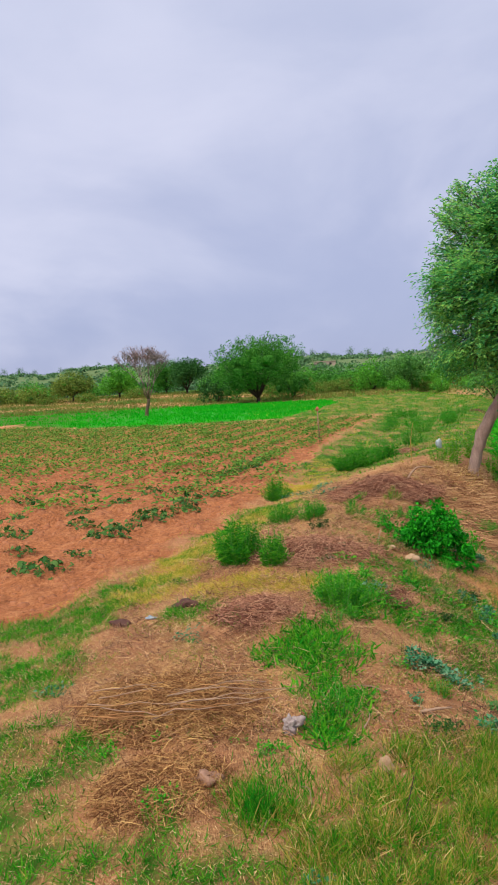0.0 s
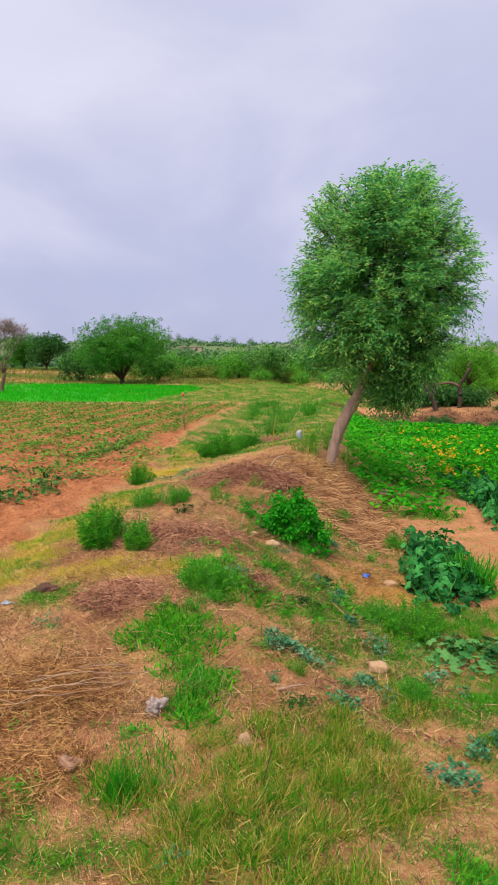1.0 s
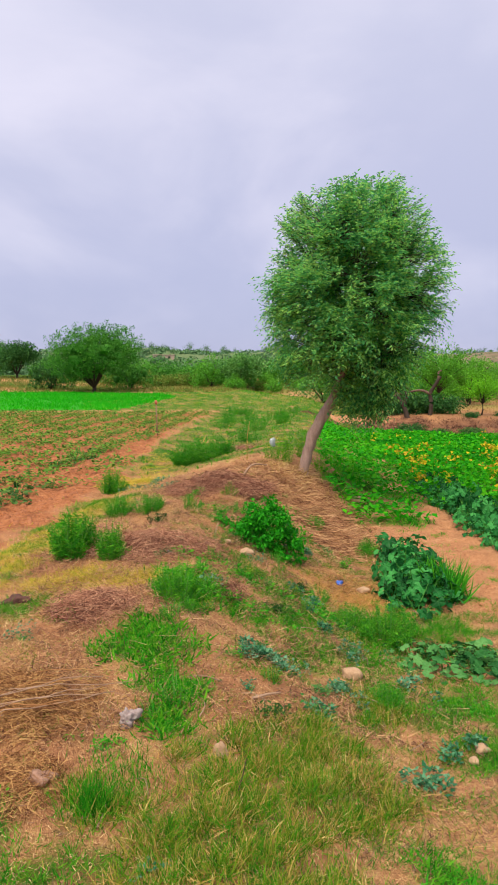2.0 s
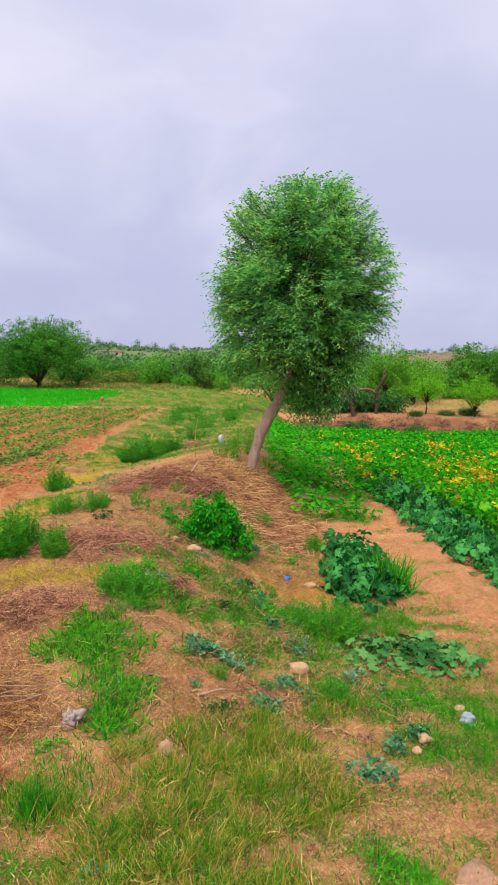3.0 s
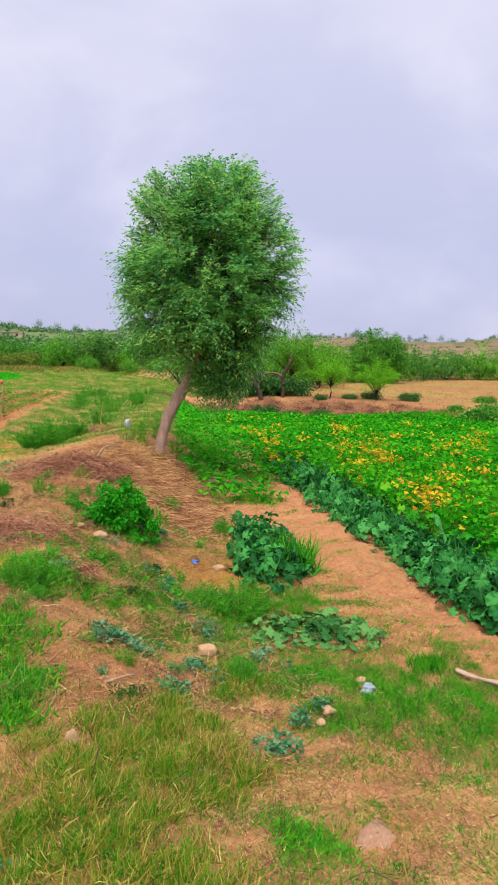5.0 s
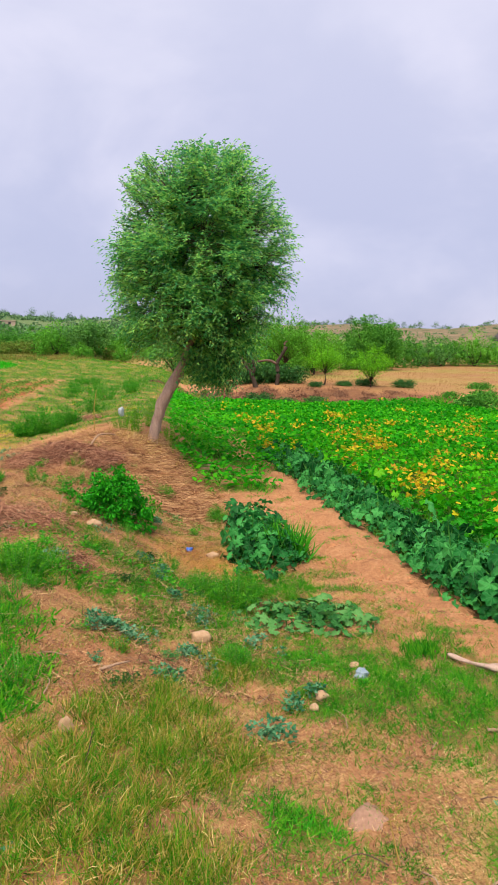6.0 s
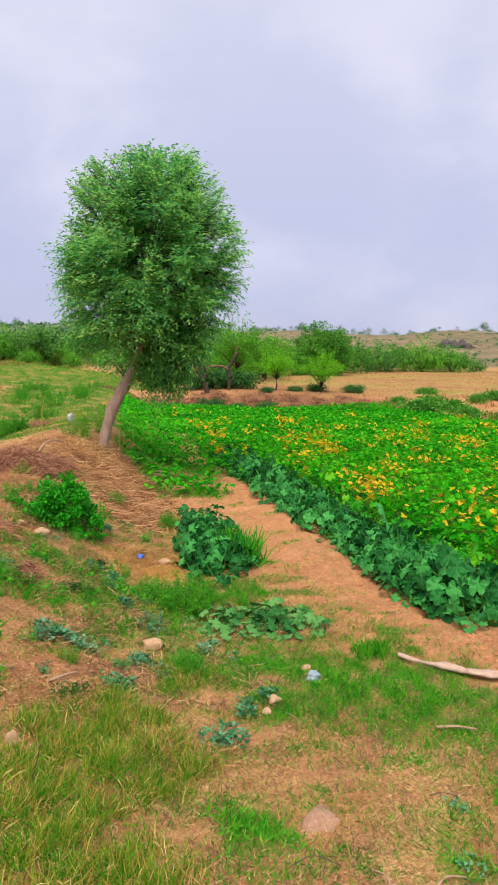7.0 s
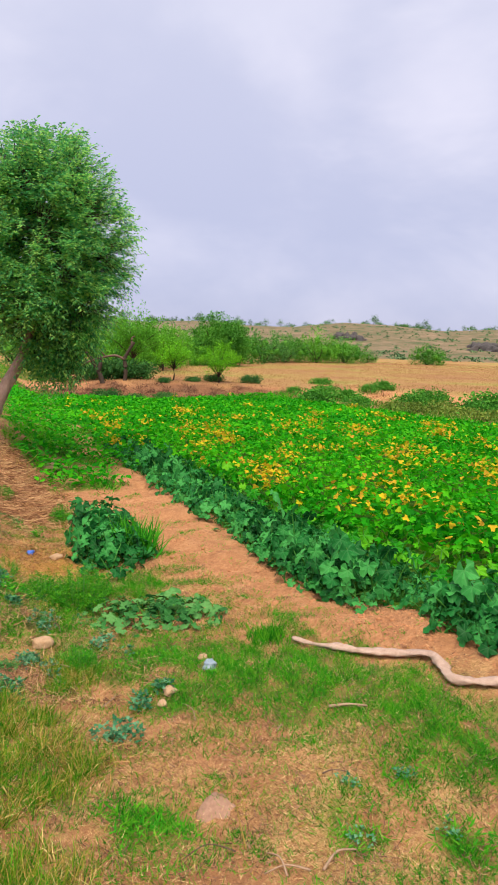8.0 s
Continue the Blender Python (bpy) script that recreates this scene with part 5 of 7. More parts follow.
def field_plants():
    rng = np.random.RandomState(91)
    k = 0
    for x, y, r, n, s in ((-1.73, 7.7, 0.26, 18, 0.72), (-2.14, 6.35, 0.28, 18, 0.72), (-1.34, 8.65, 0.26, 20, 0.75), (-1.0, 9.1, 0.24, 16, 0.72), (-0.95, 9.75, 0.24, 16, 0.72), (-3.05, 8.2, 0.25, 14, 0.72),
                          (-2.5, 9.5, 0.22, 12, 0.62), (-3.6, 10.4, 0.22, 12, 0.62), (-1.6, 10.6, 0.22, 12, 0.62), (-0.05, 13.4, 0.28, 16, 0.72), (0.15, 14.3, 0.28, 16, 0.72), (-0.4, 12.6, 0.25, 14, 0.62), (-1.9, 6.9, 0.14, 8, 0.5), (-2.6, 7.2, 0.16, 9, 0.5), (-2.2, 8.4, 0.2, 12, 0.6), (-1.55, 8.1, 0.16, 9, 0.55), (-3.4, 9.2, 0.2, 12, 0.6), (-2.0, 10.0, 0.2, 12, 0.6), (-1.2, 11.0, 0.2, 12, 0.6), (-0.6, 10.3, 0.2, 12, 0.6), (-2.9, 11.6, 0.22, 12, 0.62)):
        squash_plant(x, y, r * 1.0, int(n * 3.0), 400 + k, "small dark green creeping crop plant on bare red soil", s * 0.8, LEAVES_DARK, "young crop plants on the ploughed field", 0.75)
        k += 1
    rows, along = np.meshgrid(np.arange(-26, 14), np.arange(-4, 44, 0.34))
    u, v = rows.ravel() * 0.9 + rng.normal(size=rows.size) * 0.14, along.ravel() + rng.normal(size=rows.size) * 0.12
    # rows run along the furrows
    x, y = u * 0.94 + v * 0.34, -u * 0.34 + v * 0.94
    keep = (plough(x, y) > 0.8) & (y > 9.5) & (y < 44) & (np.abs(np.degrees(np.arctan2(x, y))) < 32) & (rng.rand(len(x)) < np.interp(y, (9, 11, 13, 18), (0.22, 0.45, 0.75, 1.0)))
    x, y = x[keep], y[keep]
    per = 52
    n = len(x) * per
    spread = rng.normal(size=(n, 2)) * 0.2
    X, Y = np.repeat(x, per) + spread[:, 0], np.repeat(y, per) + spread[:, 1]
    pos = at_ground(X, Y) + np.stack([0 * X, 0 * X, rng.uniform(0.02, 0.13, n)], 1)
    d = np.stack([rng.normal(size=n), rng.normal(size=n), rng.uniform(-0.2, 0.7, n)], 1)
    ob = strew("crop_seedlings", LEAF2, pos, frames_along(d, rng, 4.0), rng.uniform(0.035, 0.065, n), rng.uniform(0.055, 0.11, n), M_CROP)
    tagged(ob, "rows of small olive-green seedlings on the ploughed field", "seedlings", kind="stuff")
    # clods
    n = 14500
    x, y = rng.uniform(-6, 2, n), rng.uniform(4, 16, n)
    keep = plough(x, y) > 0.5
    x, y = x[keep], y[keep]
    s = rng.gamma(1.6, 0.015, len(x)) + 0.006
    pos = at_ground(x, y, -0.004)
    a = rng.uniform(0, 6.28, len(x))
    axes = np.zeros((len(x), 3, 3))
    axes[:, 0, 0], axes[:, 0, 1], axes[:, 1, 0], axes[:, 1, 1], axes[:, 2, 2] = np.cos(a), -np.sin(a), np.sin(a), np.cos(a), 1
    ob = strew("soil_clods", CLOD, pos, axes, s, s * rng.uniform(0.6, 1.3, len(x)), M_CLOD)
    tagged(ob, "crumbled clods of red-brown soil on the ploughed field", "soil", kind="stuff")


def path_clods():
    """Crumbs of soil on the trodden path."""
    rng = np.random.RandomState(92)
    n = 4500
    y = rng.uniform(1.6, 8.6, n)
    x = np.interp(y, (1.6, 2.6, 4, 6, 8.6), (3.45, 3.35, 3.3, 3.75, 4.5)) + rng.normal(size=n) * 0.26
    s = rng.gamma(1.0, 0.008, n) + 0.003
    a = rng.uniform(0, 6.28, n)
    axes = np.zeros((n, 3, 3))
    axes[:, 0, 0], axes[:, 0, 1], axes[:, 1, 0], axes[:, 1, 1], axes[:, 2, 2] = np.cos(a), -np.sin(a), np.sin(a), np.cos(a), 1
    ob = strew("path_crumbs", CLOD, at_ground(x, y), axes, s, s * rng.uniform(0.35, 0.9, n), M_PATHSOIL)
    tagged(ob, "small crumbs of orange-brown soil on the path", "soil", kind="stuff")


M_CLOD = solid_material("clod", ramp3((0.11, 0.036, 0.017), (0.32, 0.118, 0.05), (0.5, 0.22, 0.10)), 0.12)
field_plants()
M_PATHSOIL = solid_material("path_soil", ramp3((0.2, 0.08, 0.035), (0.42, 0.185, 0.083), (0.58, 0.31, 0.155)), 0.1, 0.95, 0.8)
path_clods()


# ---------------------------------------------------------------- grass and straw
def sample(rng, n, box, chance):
    x, y = rng.uniform(box[0], box[1], n), rng.uniform(box[2], box[3], n)
    keep = rng.rand(n) < chance(x, y)
    return x[keep], y[keep]


def turf(name, rng, x, y, low, high, wide, material, label, category="grass", lean=0.45, tuft=1, spread=0.02, shape=BLADE3):
    x, y = np.repeat(x, tuft), np.repeat(y, tuft)
    n = len(x)
    x, y = x + rng.normal(size=n) * spread, y + rng.normal(size=n) * spread
    d = np.stack([rng.normal(size=n) * lean, rng.normal(size=n) * lean, np.ones(n)], 1)
    ob = strew(name, shape, at_ground(x, y, -0.005), frames_along(d, rng), wide * rng.uniform(0.7, 1.3, n), rng.uniform(low, high, n), material)
    return tagged(ob, label, category, kind="stuff")


def near_grass():
    rng = np.random.RandomState(101)
    lawn = lambda x, y: np.clip((np.maximum(spots(x, y, LAWN_WEST), spots(x, y, LAWN_EAST)) - 0.3) * 1.5, 0, 1) * (1 - plough(x, y)) * np.clip(0.5 + 0.95 * lumps(x, y, 0.24, 68) + 0.6 * lumps(x, y, 0.09, 69), 0.03, 1)
    x, y = sample(rng, 74000, (-3.2, 3.6, 0.6, 8.5), lawn)
    turf("short_grass", rng, x, y, 0.02, 0.075, 0.0042, M_GRASS, "short lush green grass in ragged patches", lean=0.95, tuft=13, spread=0.024, shape=SLIVER)
    rough = lambda x, y: np.clip((spots(x, y, ROUGH_GRASS) - 0.35) * 1.3, 0, 1) * np.clip(0.6 + 0.9 * lumps(x, y, 0.26, 57), 0.06, 1)
    x, y = sample(rng, 25000, (-0.6, 2.2, 1.3, 3.9), rough)
    turf("tall_grass", rng, x, y, 0.04, 0.12, 0.0033, M_TALL, "ankle-high green grass mixed with bleached blades", lean=0.7, tuft=8, spread=0.02, shape=BLADE3)
    x, y = sample(rng, 5000, (-0.6, 2.2, 1.3, 3.9), rough)
    turf("tall_grass", rng, x, y, 0.06, 0.15, 0.0026, M_GRASS, "arching green grass blades in the rough patch", lean=0.7, tuft=5, spread=0.03, shape=ARCH)
    x, y = sample(rng, 16000, (-0.6, 2.2, 1.3, 3.9), rough)
    turf("undergrowth", rng, x, y, 0.02, 0.07, 0.0034, M_GRASS, "dense low green undergrowth between the taller blades", lean=0.8, tuft=6, spread=0.03, shape=SLIVER)
    x, y = sample(rng, 21000, (-0.6, 2.2, 1.3, 3.9), lambda x, y: rough(x, y) * np.clip(0.3 + 1.7 * lumps(x, y, 0.3, 62), 0.12, 1))
    turf("bleached_grass", rng, x, y, 0.035, 0.115, 0.0037, M_BLEACHED, "bleached yellow grass blades arching over the green", lean=0.9, tuft=5, spread=0.025, shape=ARCH)
    # thin growth all over the near ground
    bare = lambda x, y: (1 - plough(x, y)) * (1 - smooth(2.9, 3.3, x - 0.12 * (y - 2.5)))
    x, y = sample(rng, 38000, (-3, 3.6, 0.8, 9), lambda x, y: 0.9 * bare(x, y) * np.clip(0.4 + 0.9 * lumps(x, y, 0.6, 55) + 0.3 * lumps(x, y, 0.2, 58), 0, 1))
    turf("sparse_grass", rng, x, y, 0.015, 0.06, 0.004, M_TALL, "sparse green and bleached blades among the straw", lean=1.1, tuft=5, spread=0.03, shape=SLIVER)
    flank = lambda x, y: bare(x, y) * smooth(0.6, 1.1, x) * np.clip(0.1 + 0.25 * smooth(1.6, 2.3, x) + 0.3 * (1 - smooth(2.4, 2.9, y)) + 1.1 * lumps(x, y, 0.4, 65) + 0.5 * lumps(x, y, 0.16, 66), 0, 1)
    x, y = sample(rng, 34000, (0.6, 3.4, 0.8, 6.5), flank)
    turf("sparse_grass", rng, x, y, 0.015, 0.055, 0.0038, M_GRASS, "thin ragged green growth over the dry ground", lean=1.1, tuft=6, spread=0.022, shape=SLIVER)
    x, y = sample(rng, 48000, (-3, 3.6, 0.8, 9), lambda x, y: 0.9 * bare(x, y) * np.clip(0.6 + 0.9 * lumps(x, y, 0.7, 59) + 0.3 * lumps(x, y, 0.2, 60), 0, 1))
    turf("withered_grass", rng, x, y, 0.012, 0.05, 0.0024, M_TAN, "withered tan grass stubble on the dry ground", "dry grass", lean=1.6, tuft=5, spread=0.035, shape=SLIVER)
    x, y = sample(rng, 9000, (2.9, 4.4, 2.3, 8.5), lambda x, y: np.clip(lumps(x, y, 0.5, 73) + 0.4 * lumps(x, y, 0.15, 74) - 0.15, 0, 1) * smooth(2.9, 3.2, x - 0.1 * (y - 2.5)))
    turf("path_sprouts", rng, x, y, 0.015, 0.05, 0.005, M_GRASS, "scattered green sprouts on the soil path", lean=1.0, tuft=4, spread=0.02, shape=SLIVER)
    # broad-bladed weeds in the middle of the bund
    x, y = sample(rng, 7500, (-0.2, 1.2, 2.6, 4.9), lambda x, y: np.clip((spots(x, y, LAWN_WEST) - 0.35) * 1.6, 0, 1) * np.clip(0.55 + 0.7 * lumps(x, y, 0.25, 61), 0, 1))
    turf("broad_weeds", rng, x, y, 0.03, 0.085, 0.011, M_GRASS, "bright green broad-bladed weeds on the bund", "weeds", lean=1.1, tuft=5, spread=0.03)
    x, y = sample(rng, 1700, (0.7, 2.6, 0.8, 2.2), lambda x, y: np.clip((spots(x, y, ((1.17, 1.83, 0.17), (1.77, 1.35, 0.1), (2.08, 1.06, 0.12), (2.2, 1.42, 0.12))) - 0.35) * 1.6, 0, 1))
    turf("broad_weeds", rng, x, y, 0.025, 0.065, 0.0085, M_WEED, "bright green broad-bladed weeds on dry ground", "weeds", lean=1.2, tuft=5, spread=0.02)
    n = 420
    x, y = -0.05 + rng.normal(size=n) * 0.036, 2.33 + rng.normal(size=n) * 0.045
    turf("grass_tuft", rng, x, y, 0.06, 0.15, 0.0032, M_GRASS, "upright tuft of fine green grass", lean=0.4)
    # yellowing verge of the ploughed field
    x, y = sample(rng, 42000, (-3, 3, 3.5, 14), lambda x, y: np.exp(-((x - np.interp(y, FIELD_Y, FIELD_X) - 0.5) / 0.35) ** 2) * smooth(4.9, 5.6, y) * np.clip(0.6 + 0.6 * lumps(x, y, 0.9, 56), 0, 1))
    turf("verge_grass", rng, x, y, 0.02, 0.06, 0.0055, M_YELLOWGRASS, "yellow-green grass along the field verge", lean=1.6, tuft=5, spread=0.04, shape=SLIVER)
    x, y = sample(rng, 46000, (-1.4, 1.4, 4.3, 11), lambda x, y: np.clip((spots(x, y, YELLOWED) - 0.3) * 1.5, 0, 1) * (1 - plough(x, y)))
    turf("yellowed_grass", rng, x, y, 0.02, 0.065, 0.0062, M_YELLOWGRASS, "yellowing grass on the shoulder of the bund", lean=1.7, tuft=8, spread=0.035, shape=SLIVER)
    # beyond the tree
    x, y = sample(rng, 40000, (0, 16, 9.5, 60), lambda x, y: cover(x, y)[0] * (1 - smooth(2, 3, bund_side(x, y))) * (y > 10))
    half = rng.rand(len(x)) < 0.78
    turf("meadow_grass", rng, x[half], y[half], 0.03, 0.11, 0.014, M_GRASS, "rank green grass along the bund and the meadow", lean=0.9, tuft=4, spread=0.08, shape=SLIVER)
    turf("meadow_grass", rng, x[~half], y[~half], 0.03, 0.09, 0.014, M_YELLOWGRASS, "yellowing grass along the bund and the meadow", lean=0.9, tuft=4, spread=0.08, shape=SLIVER)
    bank = lambda x, y: smooth(22.0, 22.8, 0.66 * x + 0.75 * y) * (1 - smooth(24.6, 25.6, 0.66 * x + 0.75 * y)) * (~inside(x, y, SQUASH_PLOT)) * np.clip(0.4 + 0.9 * lumps(x, y, 1.1, 75), 0, 1)
    x, y = sample(rng, 11000, (8.5, 17.5, 17, 27), bank)
    turf("bank_litter", rng, x, y, 0.04, 0.16, 0.018, M_HEAPSTRAW, "withered brown litter over the red bank", "dry grass", lean=1.0, tuft=7, spread=0.1, shape=SLIVER)
    x, y = sample(rng, 5500, (8.5, 17.5, 17, 27), lambda x, y: bank(x + 4, y))
    turf("bank_weeds", rng, x, y, 0.06, 0.2, 0.025, M_WEED, "scattered green weeds over the red bank", "weeds", lean=0.8, tuft=5, spread=0.1, shape=SLIVER)
    edge_band = lambda x, y: (~inside(x, y, SQUASH_PLOT)) * smooth(15.7, 16.4, x) * (1 - smooth(19.5, 22, x)) * np.clip(0.45 + 0.9 * lumps(x, y, 1.6, 72), 0, 1)
    x, y = sample(rng, 4000, (15, 23, 4, 18), edge_band)
    turf("edge_grass", rng, x, y, 0.08, 0.26, 0.02, M_PINKSTRAW, "withered pinkish grass along the plot's far edge", lean=0.6, tuft=4, spread=0.12, shape=SLIVER)
    x, y = sample(rng, 10000, (15, 23, 4, 18), lambda x, y: edge_band(x + 3, y + 2))
    turf("edge_grass", rng, x, y, 0.08, 0.28, 0.022, M_WEED, "rank green weeds along the plot's far edge", "weeds", lean=0.7, tuft=5, spread=0.12, shape=SLIVER)
    x, y = sample(rng, 17000, (2.5, 12, 6.5, 26), lambda x, y: np.clip(cover(x, y)[0] * 1.5 - 0.3, 0, 1) * (bund_side(x, y) > 0.55) * ~inside(x, y, SQUASH_PLOT))
    turf("ditch_weeds", rng, x, y, 0.04, 0.13, 0.014, M_WEED, "low green weeds between the bund and the plot", "weeds", lean=0.8, tuft=5, spread=0.06)
    x, y = sample(rng, 15000, (-36, 7, 29, 59), lambda x, y: inside(x, y, BRIGHT_PLOT) * np.clip(np.interp(x - 0.12 * (y - 30), (-16, -8, -5), (0.3, 0.6, 1.0)) + 0.35 * lumps(x, y, 5, 67), 0.1, 1))
    turf("bright_crop", rng, x, y, 0.1, 0.22, 0.05, M_FIELD, "level bright green fodder crop in the far field", "crop", lean=0.45, tuft=4, spread=0.12, shape=SLIVER)
    x, y = sample(rng, 18000, (8, 66, 8, 46), lambda x, y: (cover(x, y)[3] > 0.5) * 1.0)
    turf("golden_stubble", rng, x, y, 0.03, 0.08, 0.03, M_GOLD, "golden dry grass over the far field", "dry grass", lean=0.6, tuft=3, spread=0.15, shape=SLIVER)
    x, y = sample(rng, 13000, (-40, 22, 54, 86), lambda x, y: 0.8 + 0 * x)
    turf("far_dry_grass", rng, x, y, 0.15, 0.4, 0.06, M_FARDRY, "dry tan grass below the far hedge", "dry grass", lean=0.6, tuft=3, spread=0.2, shape=SLIVER)


near_grass()


def ditch_leaves():
    """Low broad-leaved weeds that creep between the bund, the path and the plot."""
    rng = np.random.RandomState(105)
    x, y = sample(rng, 30000, (3.2, 9.5, 7.5, 20), lambda x, y: np.clip(cover(x, y)[0] * 1.4 - 0.35, 0, 1) * (bund_side(x, y) > 0.6) * ~inside(x, y, SQUASH_PLOT))
    n = len(x)
    d = np.stack([rng.normal(size=n), rng.normal(size=n), rng.uniform(-0.4, 0.7, n)], 1)
    ob = strew("creeping_weeds", LEAF, at_ground(x, y, 0.02) + np.stack([0 * x, 0 * x, rng.uniform(0.02, 0.2, n)], 1), frames_along(d, rng, 3.0), rng.uniform(0.05, 0.09, n), rng.uniform(0.07, 0.13, n), M_SQUASHBRIGHT)
    tagged(ob, "low broad-leaved bright green weeds between the bund and the plot", "weeds", kind="stuff")


ditch_leaves()


def straw_litter(name, rng, x, y, low, high, wide, lift, material, label, steep=0.2, shape=CHAFF):
    n = len(x)
    a = rng.uniform(0, 6.283, n)
    d = np.stack([np.cos(a), np.sin(a), rng.normal(size=n) * steep], 1)
    ob = strew(name, shape, at_ground(x, y) + np.stack([0 * x, 0 * x, rng.uniform(0.002, lift, n)], 1), frames_along(d, rng, 3.0), wide * rng.uniform(0.6, 1.4, n), rng.uniform(low, high, n), material)
    return tagged(ob, label, "straw", kind="stuff")


def all_straw():
    rng = np.random.RandomState(111)
    beds = lambda x, y: np.clip((spots(x, y, STRAW_BEDS) - 0.25) * 1.4, 0, 1)
    x, y = sample(rng, 160000, (-1.8, 4.2, 1.5, 10.2), beds)
    straw_litter("straw_bed", rng, x, y, 0.02, 0.085, 0.0021, 0.035, M_DRY, "matted dry brown straw lying on the bund")
    x, y = sample(rng, 200000, (-2.4, 3.4, 0.7, 9.5), lambda x, y: np.clip(cover(x, y)[1] * (1.1 - spots(x, y, LAWN_EAST)), 0, 1) * (1 - plough(x, y)))
    straw_litter("straw_litter", rng, x, y, 0.008, 0.042, 0.0024, 0.014, M_TAN, "thin scatter of dry straw and chaff", shape=SLIVER)
    x, y = sample(rng, 150000, (-2.4, 3.4, 0.7, 9.5), lambda x, y: np.clip(cover(x, y)[1] * 0.8 + 0.8 * lumps(x, y, 0.35, 76) - 0.2, 0, 1) * (1 - plough(x, y)) * (0.4 + 0.6 * smooth(0.0, 0.5, x)))
    straw_litter("rotten_straw", rng, x, y, 0.012, 0.07, 0.003, 0.02, M_HEAPSTRAW, "dark rotten straw among the dry grass", shape=SLIVER)
    bund = lambda x, y: (1 - smooth(1.1, 1.7, np.abs(bund_side(x, y) - 0.25))) * (1 - plough(x, y)) * (1 - 0.8 * spots(x, y, LAWN_WEST)) * np.clip(0.45 + 0.9 * lumps(x, y, 0.6, 48) + 0.4 * lumps(x, y, 0.22, 49), 0.04, 1)
    x, y = sample(rng, 150000, (-1.2, 4.2, 2.8, 9.6), bund)
    half = rng.rand(len(x)) < 0.55
    straw_litter("bund_hay", rng, x[half], y[half], 0.03, 0.16, 0.0034, 0.03, M_PINKSTRAW, "tangled pinkish-brown hay over the crest of the bund", 0.25, SLIVER)
    straw_litter("bund_hay", rng, x[~half], y[~half], 0.03, 0.13, 0.0036, 0.025, M_HEAPSTRAW, "dark withered stalks matted over the crest of the bund", 0.25, SLIVER)
    n = 9000
    x, y = 2.3 + rng.normal(size=n) * 0.24, 5.25 + rng.normal(size=n) * 0.26
    straw_litter("golden_straw", rng, x, y, 0.02, 0.08, 0.0038, 0.02, M_GOLDSTRAW, "golden straw scattered below the bund", shape=SLIVER)
    # hanging dry grass on the bund's flank below the tree
    n = 8000
    q = rng.rand(n)
    x, y = 3.0 + rng.normal(size=n) * 0.34 - 0.3 * q, 9.3 - 2.6 * q + rng.normal(size=n) * 0.25
    d = np.stack([0.7 + rng.normal(size=n) * 1.3, -0.45 + rng.normal(size=n) * 1.3, -0.15 + rng.normal(size=n) * 0.3], 1)
    ob = strew("hanging_straw", ARC, at_ground(x, y, 0.035), frames_along(d, rng, 1.0), 0.005 * rng.uniform(0.6, 1.3, n), rng.uniform(0.08, 0.3, n), M_PINKSTRAW)
    tagged(ob, "long dry grass hanging down the flank of the bund below the tree", "dry grass", kind="stuff")
    n = 420
    x, y = 2.95 + rng.normal(size=n) * 0.28, 9.1 + rng.normal(size=n) * 0.3
    turf("dry_tussock", rng, x, y, 0.1, 0.34, 0.006, M_BLEACHED, "dry tan tussock at the foot of the leaning tree", "dry grass", lean=0.9, shape=ARCH)


all_straw()


# ---------------------------------------------------------------- heaps of dead stalks
def brush_heap(x, y, wide, deep, high, turn, label, seed, count=420, material=M_HEAP, stalk=M_DRY, long=0.32, thick=0.0021):
    rng = np.random.RandomState(seed)
    root = thing("stalk_heap", x, y, label, "heap", "heaps of dead stalks", 0.02, turn)
    bm = bmesh.new()
    rings, sides = 7, 28
    grid = []
    for k in range(rings + 1):
        q = k / rings
        ring = []
        for j in range(sides):
            a = 6.283 * j / sides
            rr = q * (1 + 0.16 * math.sin(3 * a + seed) + 0.09 * math.sin(7 * a + 2 * seed))
            hgt = high * (1 - q ** 1.3) * (1 + 0.3 * math.sin(5 * a + seed) * q) + rng.normal() * 0.16 * high * (q < 0.95)
            ring.append(bm.verts.new((wide * rr * math.cos(a), deep * rr * math.sin(a), hgt - 0.04 * q)))
        grid.append(ring)
    for r0, r1 in zip(grid[1:], grid[2:]):
        for j in range(sides):
            bm.faces.new((r0[j], r1[j], r1[(j + 1) % sides], r0[(j + 1) % sides]))
    bm.faces.new(grid[1])
    for v in grid[0]:
        bm.verts.remove(v)
    part("mound", bm, material, root)
    a, q = rng.uniform(0, 6.283, count), np.sqrt(rng.rand(count)) * 1.2
    pos = np.stack([wide * q * np.cos(a), deep * q * np.sin(a), high * np.clip(1 - q ** 1.3, 0, 1) + rng.uniform(-0.01, 0.04, count)], 1)
    b = rng.normal(size=count) * 0.45 + 1.1 * np.sin(3.1 * pos[:, 0] / wide + seed) * np.cos(2.3 * pos[:, 1] / deep)
    b = np.where(rng.rand(count) < 0.85, rng.uniform(0, 6.283, count), b)
    d = np.stack([np.cos(b), np.sin(b), rng.normal(size=count) * 0.32 - 0.15 * q * np.sign(np.cos(b)) * np.cos(a)], 1)
    d *= rng.choice([-1, 1], (count, 1))
    pos -= d * long * 0.4
    tagged(strew("stalk_litter", ARC, pos, frames_along(d, rng, 0.8), thick * rng.uniform(0.4, 1.6, count), long * rng.uniform(0.5, 1.5, count), stalk, root), kind="stuff")
    return root


